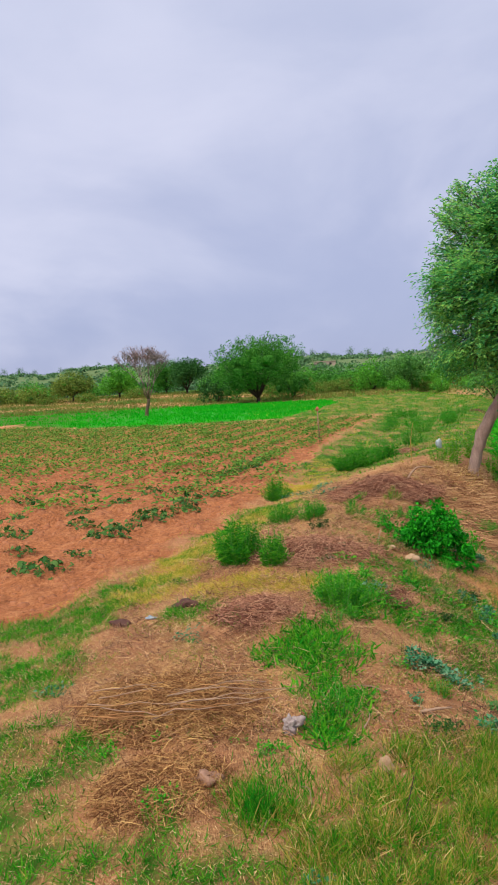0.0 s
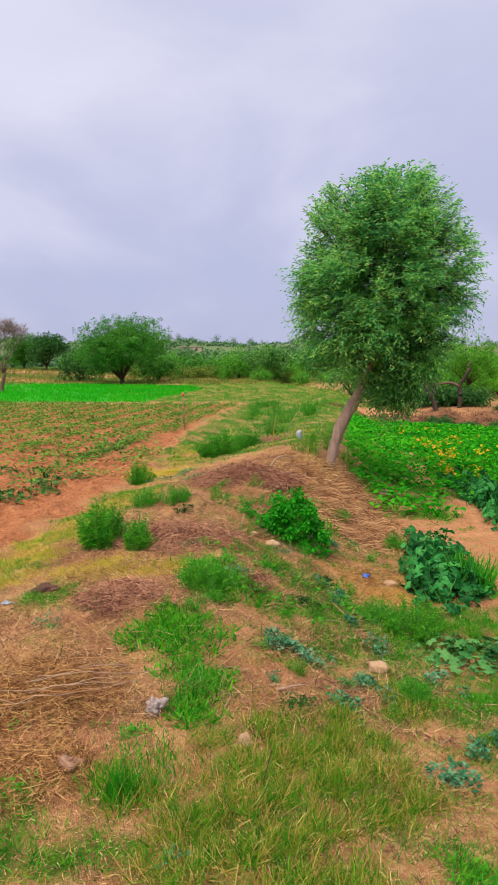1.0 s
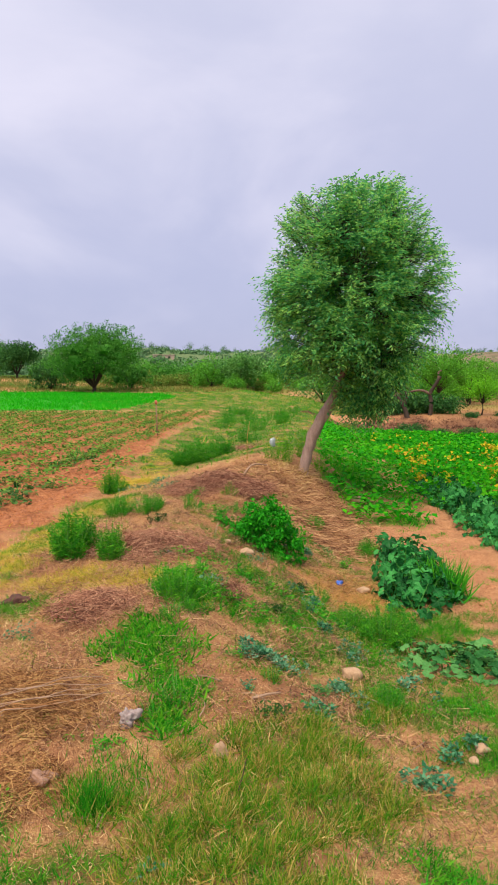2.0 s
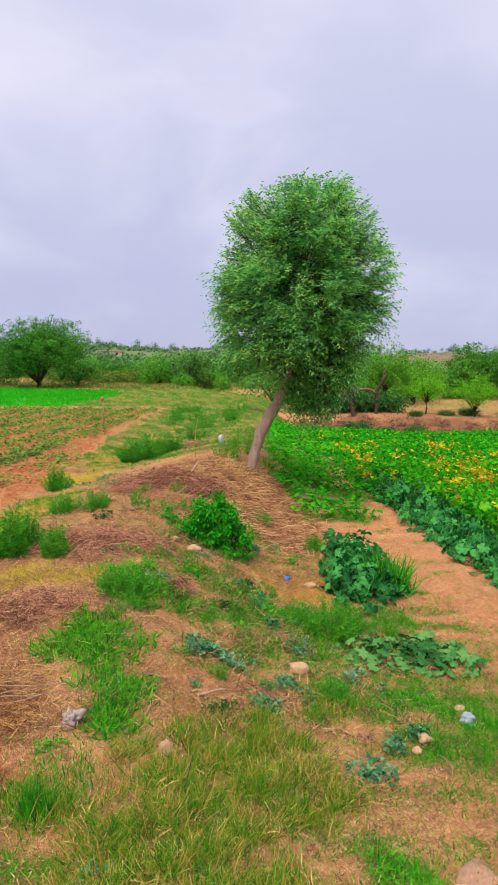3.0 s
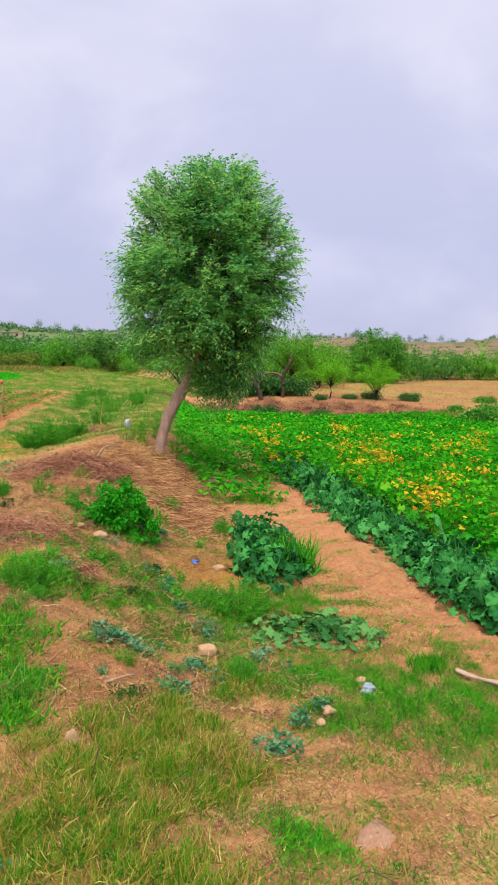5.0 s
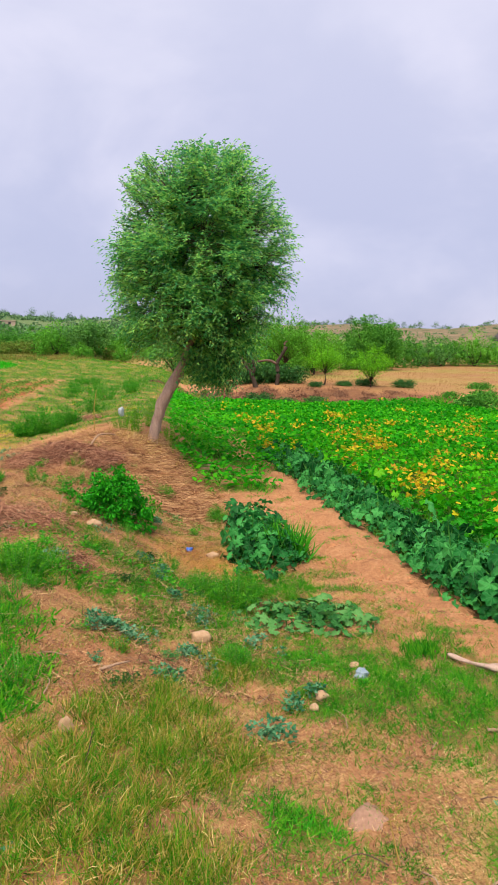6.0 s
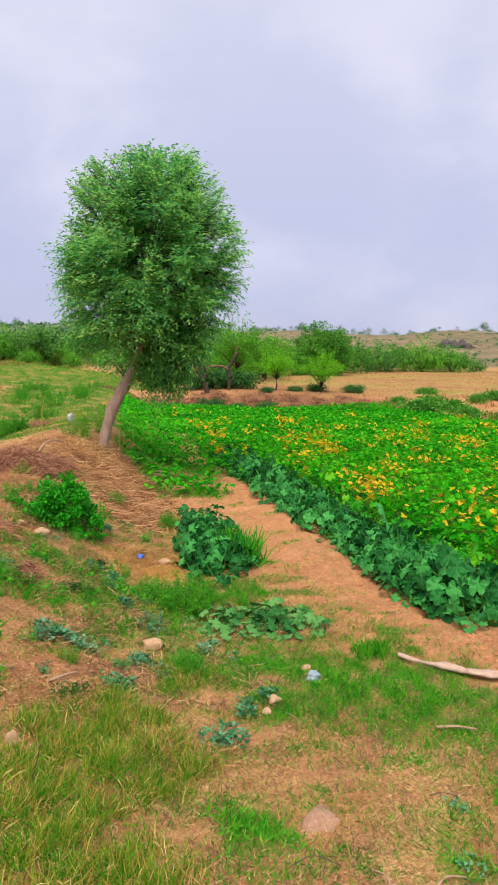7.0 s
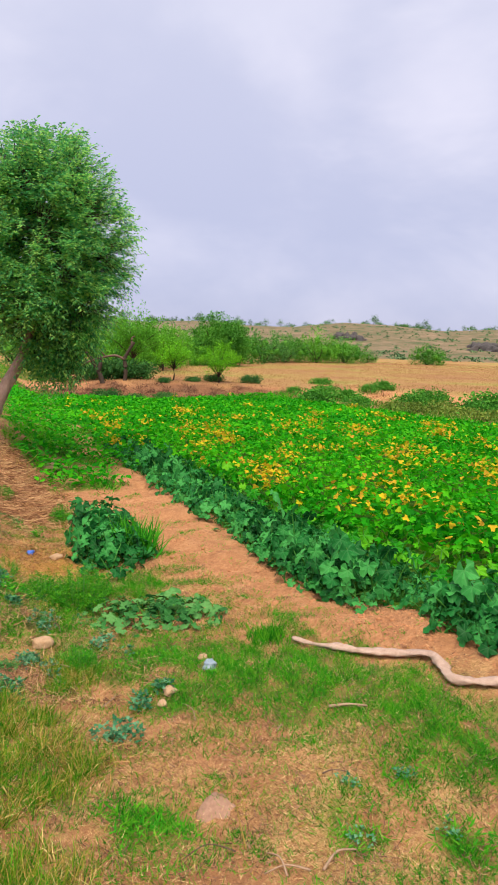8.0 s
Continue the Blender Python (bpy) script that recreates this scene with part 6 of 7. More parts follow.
M_STALKDARK = leaf_material("dead_stalk", ramp3((0.065, 0.024, 0.019), (0.32, 0.125, 0.078), (0.72, 0.40, 0.245)), 0.75, 0.05, 0.2, 4.0)
brush_heap(1.56, 7.7, 0.58, 0.42, 0.2, 10, "reddish-brown heap of rotting stalks on the bund", 1, 5500, stalk=M_STALKDARK, long=0.22)
brush_heap(0.5, 5.45, 0.5, 0.32, 0.13, -10, "dark brown heap of dead stalks with a frayed edge", 2, 4200, stalk=M_STALKDARK, long=0.22)
brush_heap(0.05, 4.18, 0.3, 0.22, 0.1, -20, "brown heap of thin dead stalks among the grass", 3, 2600, stalk=M_STALKDARK, long=0.16)
brush_heap(-0.45, 3.18, 0.4, 0.33, 0.085, -4, "large tan heap of loose straw and long stalks", 4, 11500, stalk=M_DRY, long=0.1, thick=0.0021)
brush_heap(-0.43, 2.5, 0.24, 0.2, 0.035, 20, "low tan heap of loose straw", 5, 3200, stalk=M_DRY, long=0.08, thick=0.002)
brush_heap(0.95, 4.6, 0.16, 0.12, 0.06, 20, "small dark heap of dead stalks", 6, 320, stalk=M_STALKDARK, long=0.16)
brush_heap(3.05, 12.4, 0.5, 0.3, 0.1, 0, "reddish heap of stalks beside the field", 7, 500, stalk=M_STALKDARK, long=0.3)


def long_stalks():
    rng = random.Random(5)
    for k in range(20):
        x, y, a = -0.42 + rng.uniform(-0.3, 0.3), 3.08 + rng.uniform(-0.16, 0.16), rng.uniform(-0.45, 0.3)
        tilt = rng.uniform(-0.06, 0.06)
        n, length = 6, rng.uniform(0.3, 0.6)
        pts = []
        for j in range(n):
            q = (j / (n - 1) - 0.5) * length
            px_, py_ = x + q * math.cos(a), y + q * math.sin(a)
            over = 0.045 + tilt * q
            pts.append((px_, py_, float(ground_height(px_, py_)) + 0.03 + over + rng.uniform(0, 0.02)))
        bm = bmesh.new()
        tube(bm, pts, taper(0.0032, 0.0016, n), 5)
        ob = part("dry_stalk", bm, M_PALEWOOD if k % 2 else M_DRY, None)
        tagged(ob, "long brittle dry stalk lying across the straw heap", "stalk", "long dry stalks")


long_stalks()


# ---------------------------------------------------------------- bush and weeds on the bund
def leafy_bush():
    rng = np.random.RandomState(121)
    root = thing("leafy_bush", 1.62, 6.0, "rounded glossy bright green bush on the flank of the bund", "bush", sink=0.03)
    bm = bmesh.new()
    for k in range(9):
        a = k * 0.7
        end = Vector((math.cos(a) * 0.2, math.sin(a) * 0.19, 0.15 + 0.2 * rng.rand()))
        tube(bm, bend([(0, 0, -0.06), end * 0.45 + Vector((0, 0, 0.06)), end], 3), taper(0.011, 0.004, 7), 5)
    tagged(part("stem_mass", bm, M_STALK, root), kind="stuff")
    tips = np.concatenate([blob_points(90, rng, (-0.02, 0.0, 0.24), (0.34, 0.32, 0.34), 0.55), blob_points(22, rng, (0.26, -0.14, 0.06), (0.24, 0.2, 0.18), 0.5),
                           blob_points(22, rng, (-0.33, 0.12, 0.2), (0.2, 0.2, 0.16), 0.5), blob_points(26, rng, (0.05, 0.05, 0.42), (0.24, 0.24, 0.18), 0.5)])
    tips = tips[tips[:, 2] > -0.12] * 0.81
    leafy("foliage", rng, tips, 44, 0.034, 0.042, 0.46, M_BUSH, root, 0.6)
    shoot = np.concatenate([blob_points(14, rng, (0.36, -0.05, 0.1), (0.12, 0.12, 0.14), 0.4)])
    tagged(leafy("young_growth", rng, shoot, 12, 0.03, 0.045, 0.35, M_SQUASHBRIGHT, root, 0.2, "yellow-green young shoots"), kind="stuff")


leafy_bush()


def feathery_weed(x, y, wide, high, seed, label, material=M_WEED, stems=26):
    """Upright weed: many thin stems with fine leaves all along."""
    rng = np.random.RandomState(seed)
    root = thing("feathery_weed", x, y, label, "weed", "feathery weeds on the bund", 0.0)
    bm = bmesh.new()
    pos, aim = [], []
    for k in range(stems):
        a, q = rng.uniform(0, 6.283), math.sqrt(rng.rand())
        foot = Vector((math.cos(a) * q * wide * 0.32, math.sin(a) * q * wide * 0.32, -0.02))
        end = Vector((math.cos(a) * q * wide * 0.55, math.sin(a) * q * wide * 0.55, high * (1 - 0.55 * q * q) * rng.uniform(0.5, 1.1)))
        tube(bm, [foot, (foot + end) / 2 + Vector((0, 0, 0.02)), end], [0.004, 0.003, 0.0015], 3)
        for j in range(46):
            u = rng.uniform(0.05, 1.0)
            pos.append(foot + (end - foot) * u + Vector(rng.normal(size=3)) * 0.012)
            aim.append((rng.normal(), rng.normal(), rng.uniform(-0.2, 1.0)))
    tagged(part("stem_mass", bm, M_STALK, root, smoothed=False), kind="stuff")
    pos, aim = np.array(pos), np.array(aim)
    tagged(strew("leafage", LEAF2, pos, frames_along(aim, rng, 0.5), 0.0048 * rng.uniform(0.6, 1.4, len(pos)) * max(1.0, high / 0.3), rng.uniform(0.018, 0.042, len(pos)) * min(1.5, high / 0.3), material, root), kind="stuff")


FAR_WEED = "clump of rank green weeds in the meadow"
FEATHER = "upright feathery bright green weed on the bund"
for k, (x, y, w_, h_) in enumerate(((-0.18, 5.4, 0.32, 0.44), (-0.05, 5.6, 0.26, 0.32), (0.14, 5.2, 0.22, 0.3), (0.34, 9.4, 0.45, 0.36), (0.54, 4.3, 0.34, 0.3), (0.3, 6.9, 0.34, 0.22), (0.6, 6.75, 0.34, 0.2),
                                    (1.75, 11.8, 0.55, 0.42), (2.1, 12.0, 0.65, 0.5), (2.55, 12.2, 0.45, 0.36), (2.15, 4.35, 0.42, 0.3), (1.95, 4.55, 0.34, 0.22), (1.6, 3.25, 0.26, 0.16), (3.0, 6.6, 0.25, 0.2), (2.6, 7.3, 0.3, 0.16))):
    feathery_weed(x, y, w_, h_, 500 + k, FEATHER, M_WEED, 36 + int(75 * w_))
for k, (x, y, w_, h_) in enumerate(((3.02, 9.75, 0.4, 0.55), (2.9, 9.95, 0.35, 0.3), (3.6, 9.6, 0.25, 0.16), (3.75, 10.1, 0.4, 0.35), (3.55, 10.4, 0.3, 0.5), (4.3, 10.2, 0.5, 0.3), (4.6, 11.2, 0.6, 0.35))):
    feathery_weed(x, y, w_, h_, 540 + k, "tangled yellow-green undergrowth round the leaning tree's foot", M_SAPLING, 16)


rng_far = random.Random(17)
for k in range(16):
    y = rng_far.uniform(13.5, 27)
    x = float(np.interp(y, FIELD_Y, FIELD_X)) + rng_far.uniform(0.4, 1.0 + 0.12 * y)
    feathery_weed(x, y, rng_far.uniform(0.5, 1.1), rng_far.uniform(0.25, 0.5), 560 + k, FAR_WEED, M_WEED, 30)


def rosette(x, y, r, count, seed, label, material, long, name="low_weed", high=0.08, group="low weeds"):
    rng = np.random.RandomState(seed)
    root = thing(name, x, y, label, "weed", group)
    z0 = float(ground_height(x, y))
    hubs = rng.normal(size=(5, 2)) * r * 0.62
    pick = rng.randint(0, 5, count)
    a, q = rng.uniform(0, 6.283, count), np.sqrt(rng.rand(count)) * r * rng.uniform(0.25, 0.6, 5)[pick]
    px_, py_ = hubs[pick, 0] + q * np.cos(a), hubs[pick, 1] + q * np.sin(a)
    pos = np.stack([px_, py_, ground_height(x + px_, y + py_) - z0 + rng.uniform(0.01, high, count)], 1)
    d = np.stack([np.cos(a) + rng.normal(size=count) * 0.6, np.sin(a) + rng.normal(size=count) * 0.6, rng.uniform(-0.1, 0.8, count)], 1)
    tagged(strew("leafage", FIELD_LEAF if material is M_GREY else LEAF, pos, frames_along(d, rng, 2.0), long * (0.8 if material is M_GREY else 0.42) * rng.uniform(0.7, 1.3, count), long * rng.uniform(0.6, 1.3, count), material, root), kind="stuff")
    bm = bmesh.new()
    for k in range(7):
        b = k * 0.9
        tube(bm, [(0, 0, -0.01), (math.cos(b) * r * 0.5, math.sin(b) * r * 0.5, 0.03)], [0.003, 0.002], 3)
    tagged(part("stem_mass", bm, M_STALK, root, smoothed=False), kind="stuff")


for k, (x, y, r, n) in enumerate(((0.95, 3.62, 0.13, 110), (1.08, 3.45, 0.09, 44), (1.2, 3.64, 0.07, 24), (1.66, 2.73, 0.12, 60), (1.42, 2.46, 0.1, 60), (1.66, 4.0, 0.1, 40), (-0.43, 3.88, 0.07, 34), (0.78, 3.2, 0.05, 20), (1.9, 3.4, 0.1, 40),
                                  (2.17, 1.42, 0.05, 16), (1.78, 1.36, 0.05, 16), (2.06, 1.12, 0.04, 10), (1.95, 1.55, 0.045, 12), (0.1, 1.98, 0.04, 14), (0.7, 9.0, 0.22, 60), (0.95, 8.3, 0.16, 40), (1.0, 9.6, 0.22, 60), (-0.5, 3.2, 0.05, 20), (-1.1, 3.35, 0.07, 24))):
    rosette(x, y, r, int(n * 2.4), 600 + k, "low grey-green spreading weed with lobed leaves", M_GREY, 0.029 if r > 0.085 else 0.019, high=0.06 if r > 0.055 else 0.025)
for k, (x, y, r, n) in enumerate(((0.7, 4.5, 0.2, 90), (1.1, 5.0, 0.2, 80), (1.55, 4.8, 0.22, 110), (1.85, 4.55, 0.2, 100), (1.3, 4.3, 0.16, 60), (0.0, 2.7, 0.08, 60),
                                  (-0.41, 2.36, 0.07, 60), (2.15, 3.1, 0.2, 100), (1.85, 3.1, 0.16, 70), (1.2, 6.3, 0.16, 80), (1.35, 6.55, 0.16, 80), (0.75, 5.1, 0.16, 60), (2.55, 7.6, 0.2, 80), (-0.6, 2.95, 0.1, 50), (-0.8, 2.8, 0.12, 60))):
    rosette(x, y, r, n * 2, 640 + k, "low bright green broad-leaved weed", M_WEED, 0.034 if y > 3.5 else 0.02, high=0.06 if y > 3.5 else 0.035)


rng_scatter = random.Random(23)
for k in range(84):
    y = rng_scatter.uniform(2.9, 6.6) if k < 54 else rng_scatter.uniform(4.8, 8.2)
    x = float(np.interp(y, BUND_Y, BUND_X)) + (rng_scatter.uniform(0.25, 1.75) if k < 54 else rng_scatter.uniform(-0.3, 1.1))
    if k < 30 or k > 66:
        rosette(x, y, rng_scatter.uniform(0.04, 0.1), rng_scatter.randint(60, 160), 700 + k, "low dark green weed on the bund's dry flank", rng_scatter.choice((M_WEED, M_GREY, M_CREEPER, M_SQUASHDRY)), rng_scatter.uniform(0.02, 0.034), high=0.06, group="weeds on the bund's flank")
    else:
        feathery_weed(x, y, rng_scatter.uniform(0.1, 0.22), rng_scatter.uniform(0.06, 0.16), 700 + k, "small feathery green weed on the bund's dry flank", rng_scatter.choice((M_WEED, M_TALL)), 12)


def tufts():
    rng = np.random.RandomState(107)
    for x0, y0, r, n, low, high, wide, material, label in ((2.79, 2.97, 0.09, 420, 0.04, 0.12, 0.006, M_GRASS, "dense green grass tuft at the hose's end"),
                                                           (3.12, 5.1, 0.1, 150, 0.2, 0.42, 0.016, M_WEED, "upright broad green blades beside the squash clump"),
                                                           (3.2, 5.45, 0.1, 110, 0.2, 0.38, 0.016, M_WEED, "upright broad green blades beside the squash clump"),
                                                           (0.12, 2.5, 0.12, 260, 0.03, 0.09, 0.0035, M_GRASS, "green grass tuft beside the straw heap"),
                                                           (0.02, 2.62, 0.1, 150, 0.03, 0.06, 0.005, M_WEED, "low broad green grass beside the straw heap")):
        turf("grass_tuft", rng, x0 + rng.normal(size=n) * r * 0.6, y0 + rng.normal(size=n) * r * 0.6, low, high, wide, material, label, lean=0.5)


tufts()


# ---------------------------------------------------------------- stones, hose and litter
M_ROCK = solid_material("earthy_rock", ramp3((0.15, 0.078, 0.05), (0.32, 0.18, 0.12), (0.48, 0.31, 0.22)), 0.025, 0.95, 1.0)


def stone(name, x, y, size, seed, label, material=M_STONE, category="stone", group="", rise=0.3, turn=0.0, detail=3, rough=0.34):
    bm = bmesh.new()
    bmesh.ops.create_icosphere(bm, subdivisions=detail, radius=0.5)
    for v in bm.verts:
        p = v.co * 3 + Vector((seed * 3.1, seed, 0))
        v.co *= 1 + rough * noise.noise(p * 0.7) + rough * 0.5 * noise.noise(p * 1.9) + rough * 0.2 * noise.noise(p * 5)
        v.co = Vector((v.co.x * size[0], v.co.y * size[1], v.co.z * size[2]))
    ob = part(name, bm, material, None)
    ob.matrix_basis = pose(x, y, float(ground_height(x, y)) + size[2] * rise, 0, 0, turn)
    return tagged(ob, label, category, group)


stone("flat_rock", 1.50, 1.79, (0.27, 0.19, 0.1), 4, "flat pinkish-tan rock half sunk in dry earth", M_ROCK, rise=-0.38, turn=20, rough=0.45)
stone("stone", 1.56, 3.66, (0.13, 0.09, 0.09), 2, "smooth pale tan stone in the grass", rise=0.2, rough=0.6)
stone("pale_lump", 0.11, 2.85, (0.085, 0.07, 0.085), 3, "crumbly whitish lump beside the straw heap", M_PALESTONE, "stone", rise=0.35, rough=0.9, detail=4)
stone("stone", 0.49, 2.6, (0.07, 0.035, 0.1), 27, "pale tan slab of stone half hidden in tall grass", M_STONE, rise=0.1, turn=-20, rough=0.5)
stone("stone", -0.25, 2.52, (0.1, 0.07, 0.06), 5, "grey-brown stone among the straw", M_ROCK, rise=0.2, rough=0.8)
stone("stone", 1.83, 2.67, (0.08, 0.06, 0.06), 6, "small pink-tan stone in the grass", rise=0.35)
stone("stone", 1.74, 2.6, (0.05, 0.05, 0.04), 7, "small pink-tan stone in the grass", rise=0.35)
stone("stone", 1.33, 5.5, (0.12, 0.09, 0.07), 8, "tan stone at the foot of the bush", rise=0.35)
stone("stone", 1.2, 5.7, (0.08, 0.06, 0.05), 9, "tan stone at the foot of the bush", rise=0.35)
stone("stone", 2.42, 5.4, (0.12, 0.08, 0.07), 10, "pale tan stone by the path", rise=0.35)
stone("stone", 2.25, 2.95, (0.06, 0.05, 0.04), 12, "small tan stone in the grass", rise=0.35)
stone("stone", 4.05, 9.3, (0.24, 0.18, 0.16), 13, "pale stone beside the leaning tree", M_STONE, rise=0.3)
rng_peb = random.Random(9)
for k in range(34):
    x, y = rng_peb.uniform(2.9, 3.6), rng_peb.uniform(2.5, 6.5)
    s = rng_peb.uniform(0.02, 0.05)
    stone("pebble", x + 0.12 * (y - 2.5), y, (s, s * 0.8, s * 0.7), 20 + k, "small tan pebble on the soil path", M_PATHSOIL, group="path pebbles", rise=0.2, detail=1)
for k, (x, y, s) in enumerate(((-0.96, 4.4, 0.12), (-0.91, 4.34, 0.08), (-0.52, 4.5, 0.15))):
    stone("dung_pat", x, y, (s, s * 0.8, 0.05), 60 + k, "dark brown dried dung pat on the grass", M_DUNG, "dung", "dung pats", 0.2, rough=0.6)


def hose():
    pts = [(2.84, 2.79), (2.88, 2.63), (2.94, 2.47), (3.03, 2.34), (3.14, 2.2), (3.21, 2.03), (3.15, 1.9), (3.07, 1.79), (3.11, 1.68), (3.19, 1.57), (3.36, 1.3), (3.5, 0.95)]
    line = bend([(x, y, float(ground_height(x, y)) + 0.035) for x, y in pts], 5)
    bm = bmesh.new()
    rings = []
    for k, p in enumerate(line):
        d = (line[min(k + 1, len(line) - 1)] - line[max(k - 1, 0)]).normalized()
        side = d.cross(Vector((0, 0, 1))).normalized()
        wide = 0.008 + 0.024 * min(1, k / 16) + 0.007 * math.sin(k * 0.9) + 0.004 * math.sin(k * 2.3)
        tall = 0.009 + 0.009 * min(1, k / 9) + 0.005 * math.sin(k * 0.7 + 1)
        ring = []
        for j in range(14):
            a = 6.2832 * j / 14
            wrinkle = 1 + 0.16 * math.sin(3 * a + k * 0.8) + 0.1 * math.sin(5 * a - k * 1.7)
            ring.append(bm.verts.new(p + side * math.cos(a) * wide * wrinkle + Vector((0, 0, 1)) * math.sin(a) * tall * wrinkle))
        rings.append(ring)
    for r0, r1 in zip(rings, rings[1:]):
        for j in range(14):
            bm.faces.new((r0[j], r0[(j + 1) % 14], r1[(j + 1) % 14], r1[j]))
    bm.faces.new(rings[0][::-1])
    bm.faces.new(rings[-1])
    tagged(part("flat_hose", bm, M_HOSE, None), "pinkish-white flattened canvas irrigation hose lying along the grass edge", "hose")


hose()


def stick(name, pts, r, material, label, category="stick", over=0.0):
    bm = bmesh.new()
    line = bend([(x, y, float(ground_height(x, y)) + z + r * 0.5) for x, y, z in pts], 4)
    tube(bm, line, taper(r, r * 0.5, len(line)), 6, 0.12, 2)
    return tagged(part(name, bm, material, None), label, category)


stick("stick", [(2.36, 2.03, 0.01), (2.42, 1.96, 0.015), (2.47, 1.88, 0.01)], 0.009, M_PALEWOOD, "short pale broken stick on the grass")
stick("dry_stalk", [(1.39, 1.52, 0.01), (1.46, 1.64, 0.03), (1.55, 1.78, 0.01)], 0.0035, M_BLEACHED, "single long bleached grass stem")
stick("stick", [(1.06, 5.6, 0.0), (1.09, 5.68, 0.07), (1.13, 5.76, 0.14)], 0.008, M_PALEWOOD, "pale upright stick leaning on the straw")
stick("stick", [(2.5, 10.1, 0), (2.5, 10.12, 0.35), (2.55, 10.15, 0.62)], 0.008, M_BLEACHED, "thin bleached stalk standing behind the heap")
stick("stick", [(1.85, 7.9, 0.05), (2.05, 8.1, 0.22), (2.3, 8.25, 0.27)], 0.016, M_PALEWOOD, "curved pale branch on the stalk heap")
stick("stick", [(0.76, 3.1, 0.01), (0.86, 3.13, 0.02), (0.94, 3.18, 0.01)], 0.009, M_PALEWOOD, "grey-brown broken stick on dry grass")
stick("stick", [(0.5, 2.35, 0.0), (0.53, 2.38, 0.06), (0.56, 2.42, 0.13)], 0.003, M_DARKBARK, "thin dark twig standing in the grass")
stick("stick", [(-0.33, 6.0, 0.02), (-0.25, 5.75, 0.05), (-0.15, 5.6, 0.1)], 0.01, M_PALEWOOD, "pale stick in the weeds")
stick("stick", [(1.92, 1.66, 0.01), (1.97, 1.64, 0.015), (2.02, 1.6, 0.01)], 0.003, M_DEADWOOD, "dark twig on dry grass")
stick("stick", [(1.55, 1.3, 0.01), (1.65, 1.33, 0.015), (1.72, 1.3, 0.01)], 0.006, M_PALEWOOD, "broken twig on dry grass")


rng_twig = random.Random(31)
for k in range(44):
    y = rng_twig.uniform(1.2, 6.4)
    x = float(np.interp(y, BUND_Y, BUND_X)) + rng_twig.uniform(0.1, 2.3)
    a, q = rng_twig.uniform(0, 3.14), rng_twig.uniform(0.03, 0.11)
    c, s = math.cos(a) * q, math.sin(a) * q
    stick("twig", [(x - c, y - s, 0.012), (x + 0.2 * s, y - 0.2 * c, 0.02 + rng_twig.uniform(0, 0.02)), (x + c, y + s, 0.012)], rng_twig.uniform(0.0025, 0.005), rng_twig.choice((M_DEADWOOD, M_PALEWOOD, M_PALEWOOD)), "thin broken twig lying on the dry ground", "twig")["group"] = "twigs on the bund"


def post(x, y, high, label, lean=0.03):
    root = thing("field_post", x, y, label, "post", sink=0.1)
    bm = bmesh.new()
    tube(bm, [(0, 0, 0), (lean * 0.5, 0, high * 0.5), (lean, 0, high)], [0.02, 0.018, 0.017], 7, 0.1, 1)
    part("shaft", bm, M_POST, root)
    bm = bmesh.new()
    tube(bm, [(lean, 0, high - 0.01), (lean, 0, high + 0.05), (lean, 0, high + 0.1)], [0.03, 0.042, 0.022], 8, 0.1, 2)
    part("cap", bm, M_RED, root, "faded red cap")


post(1.94, 17.9, 0.92, "thin weathered wooden post with a red cap in the field", -0.03)


def crumpled(name, x, y, size, seed, material, label, category="litter"):
    return stone(name, x, y, size, seed, label, material, category, rise=0.45, detail=3, rough=0.9)


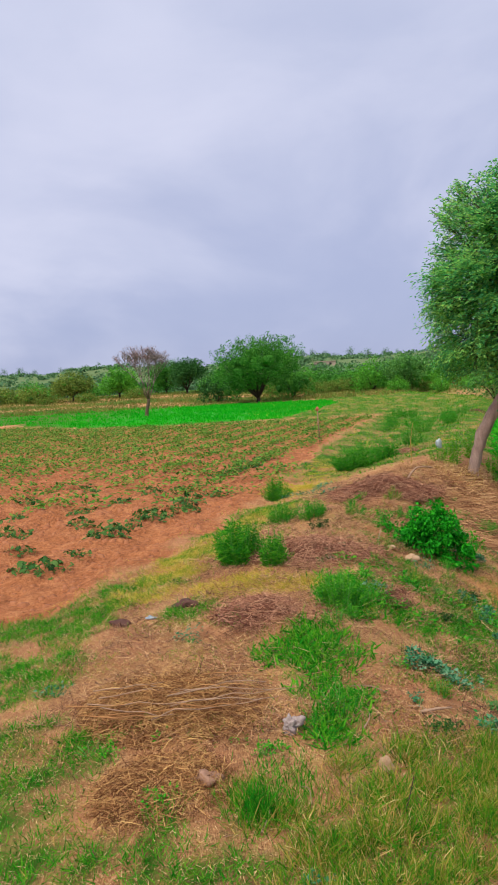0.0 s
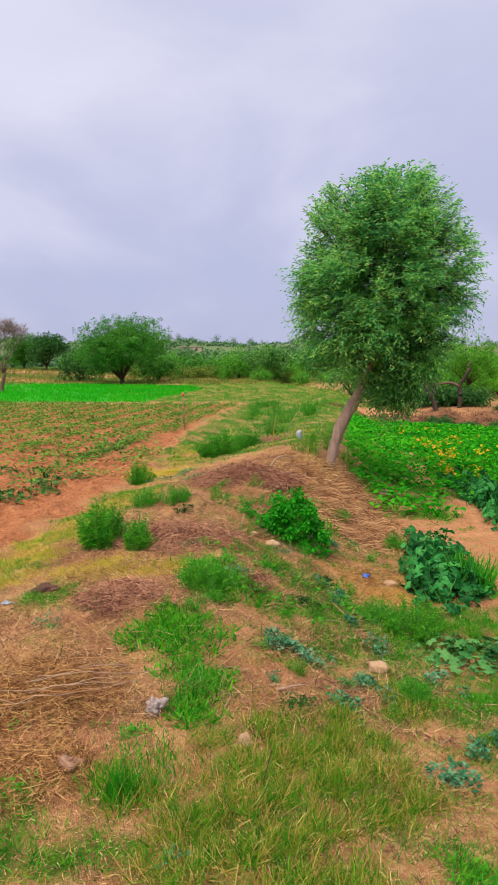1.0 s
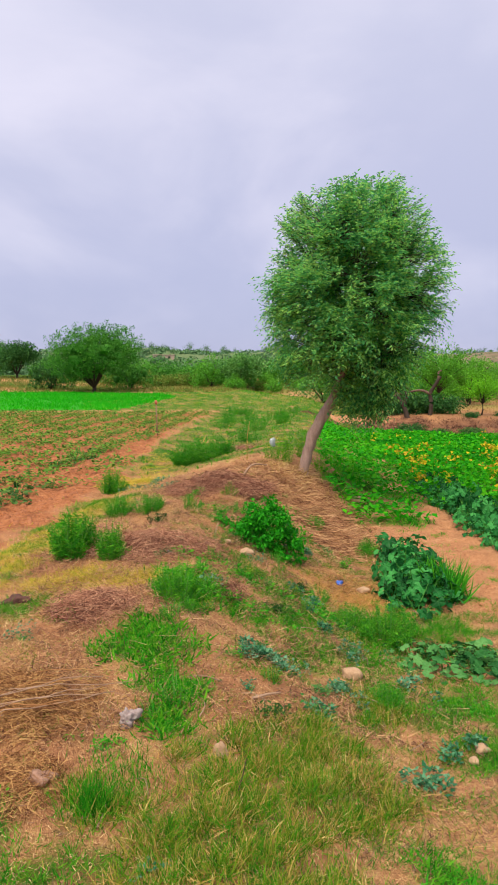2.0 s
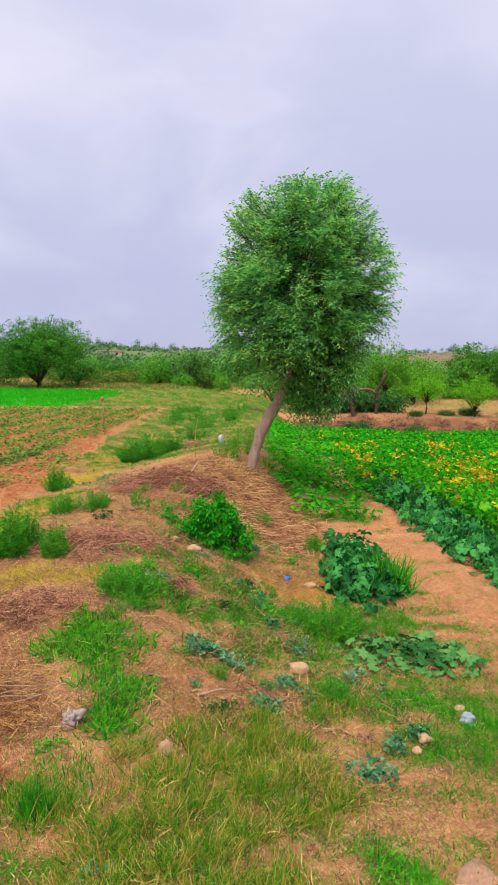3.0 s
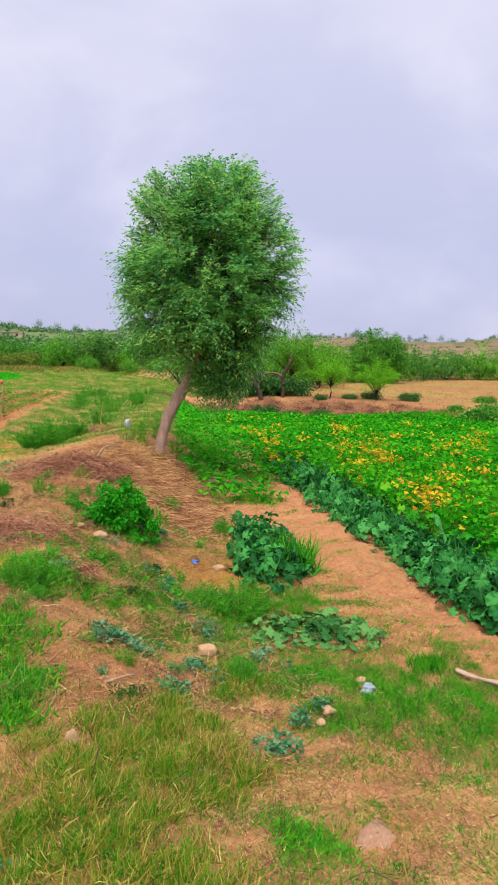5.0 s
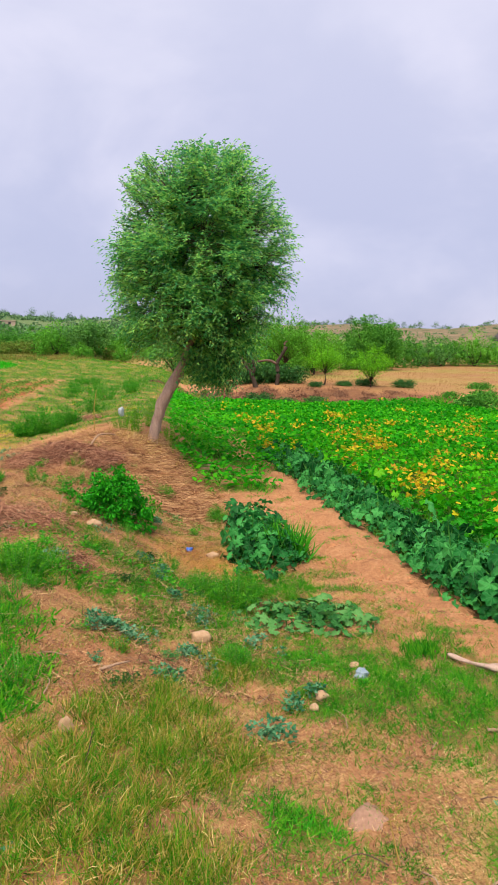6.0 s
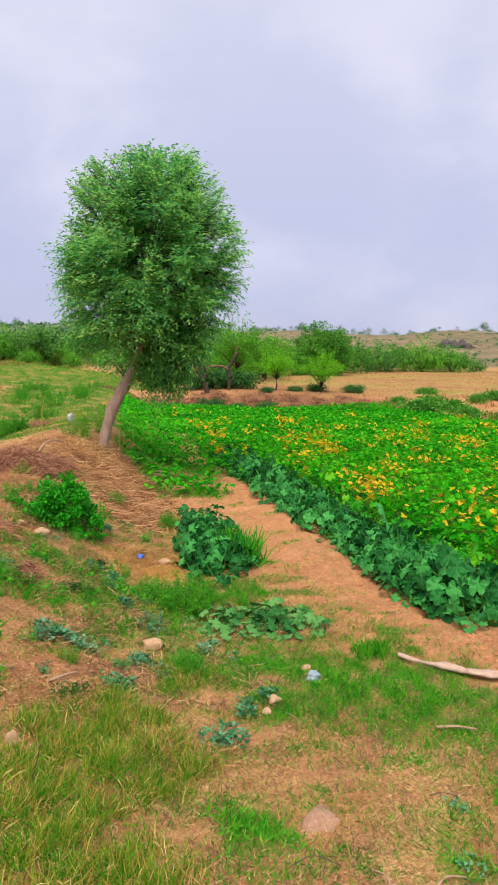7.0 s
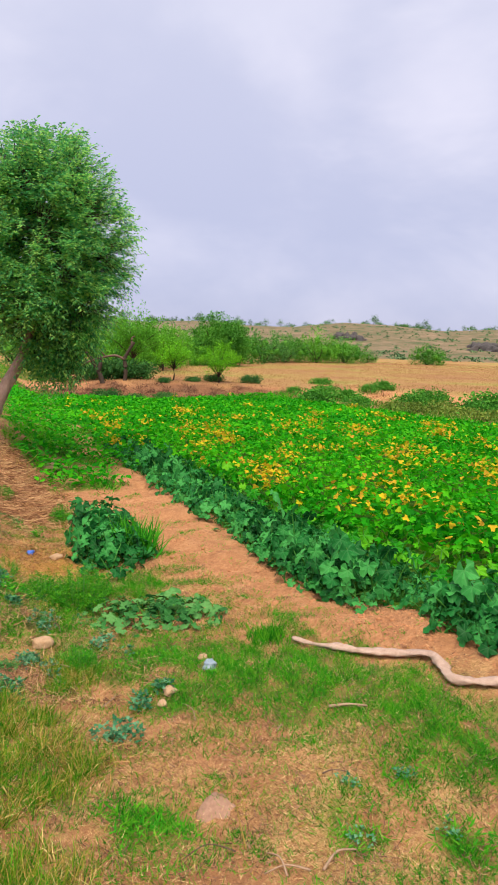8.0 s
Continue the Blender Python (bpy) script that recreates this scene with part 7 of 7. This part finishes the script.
stone("plastic_bag", 3.29, 11.35, (0.1, 0.06, 0.18), 77, "crumpled white plastic bag caught on the bund", M_BAG, "litter", rise=0.4, rough=0.45)
crumpled("plastic_scrap", 2.19, 2.8, (0.075, 0.06, 0.045), 72, M_PLASTIC, "crumpled clear plastic scrap in the grass")
crumpled("blue_scrap", 2.23, 5.52, (0.06, 0.04, 0.05), 73, M_BLUE, "small blue plastic scrap on the straw")
crumpled("blue_scrap", -0.74, 4.35, (0.06, 0.03, 0.025), 74, M_PLASTIC, "small pale blue plastic scrap in the grass")
crumpled("paper_scrap", 0.62, 5.25, (0.07, 0.04, 0.02), 75, M_PLASTIC, "small white paper scrap on the stalk heap")


# ---------------------------------------------------------------- far off
def far_house():
    root = thing("far_house", 25.2, 207, "low pale farm building on the distant hillside", "house", sink=1.15)
    root.rotation_euler[2] = radians(-6)
    bm = bmesh.new()
    bmesh.ops.create_cube(bm, size=1, matrix=Matrix.Translation((0, 0, 0.9)) @ Matrix.Diagonal((6.6, 5, 2.2, 1)))
    part("wall", bm, M_WALL, root, smoothed=False)
    bm = bmesh.new()
    bmesh.ops.create_cube(bm, size=1, matrix=Matrix.Translation((0, 0, 2.08)) @ Matrix.Diagonal((7, 5.4, 0.16, 1)))
    part("roof", bm, M_WALL, root, smoothed=False)
    for k in (-2.0, 1.7):
        bm = bmesh.new()
        bmesh.ops.create_cube(bm, size=1, matrix=Matrix.Translation((k, -2.52, 1.3)) @ Matrix.Diagonal((0.7, 0.06, 0.7, 1)))
        part("window", bm, M_DARK, root, smoothed=False)


far_house()
rng_crag = random.Random(14)
for k in range(30):
    (x0, y0), (x1, y1) = ((139.7, 126.6), (140.5, 118.1)) if k < 16 else ((153.6, 91.9), (128.6, 72.3))
    q, s = rng_crag.random(), rng_crag.uniform(1.2, 3.0)
    x, y = x0 + (x1 - x0) * q + rng_crag.uniform(-2, 2), y0 + (y1 - y0) * q + rng_crag.uniform(-2, 2)
    stone("crag_rock", x, y, (s * 1.7, s * 1.5, s * 1.3), 90 + k, "dark weathered rock on the far slope", M_CRAG, "rock", "crags on the far slope", -0.1, rng_crag.uniform(0, 180), rough=0.8)
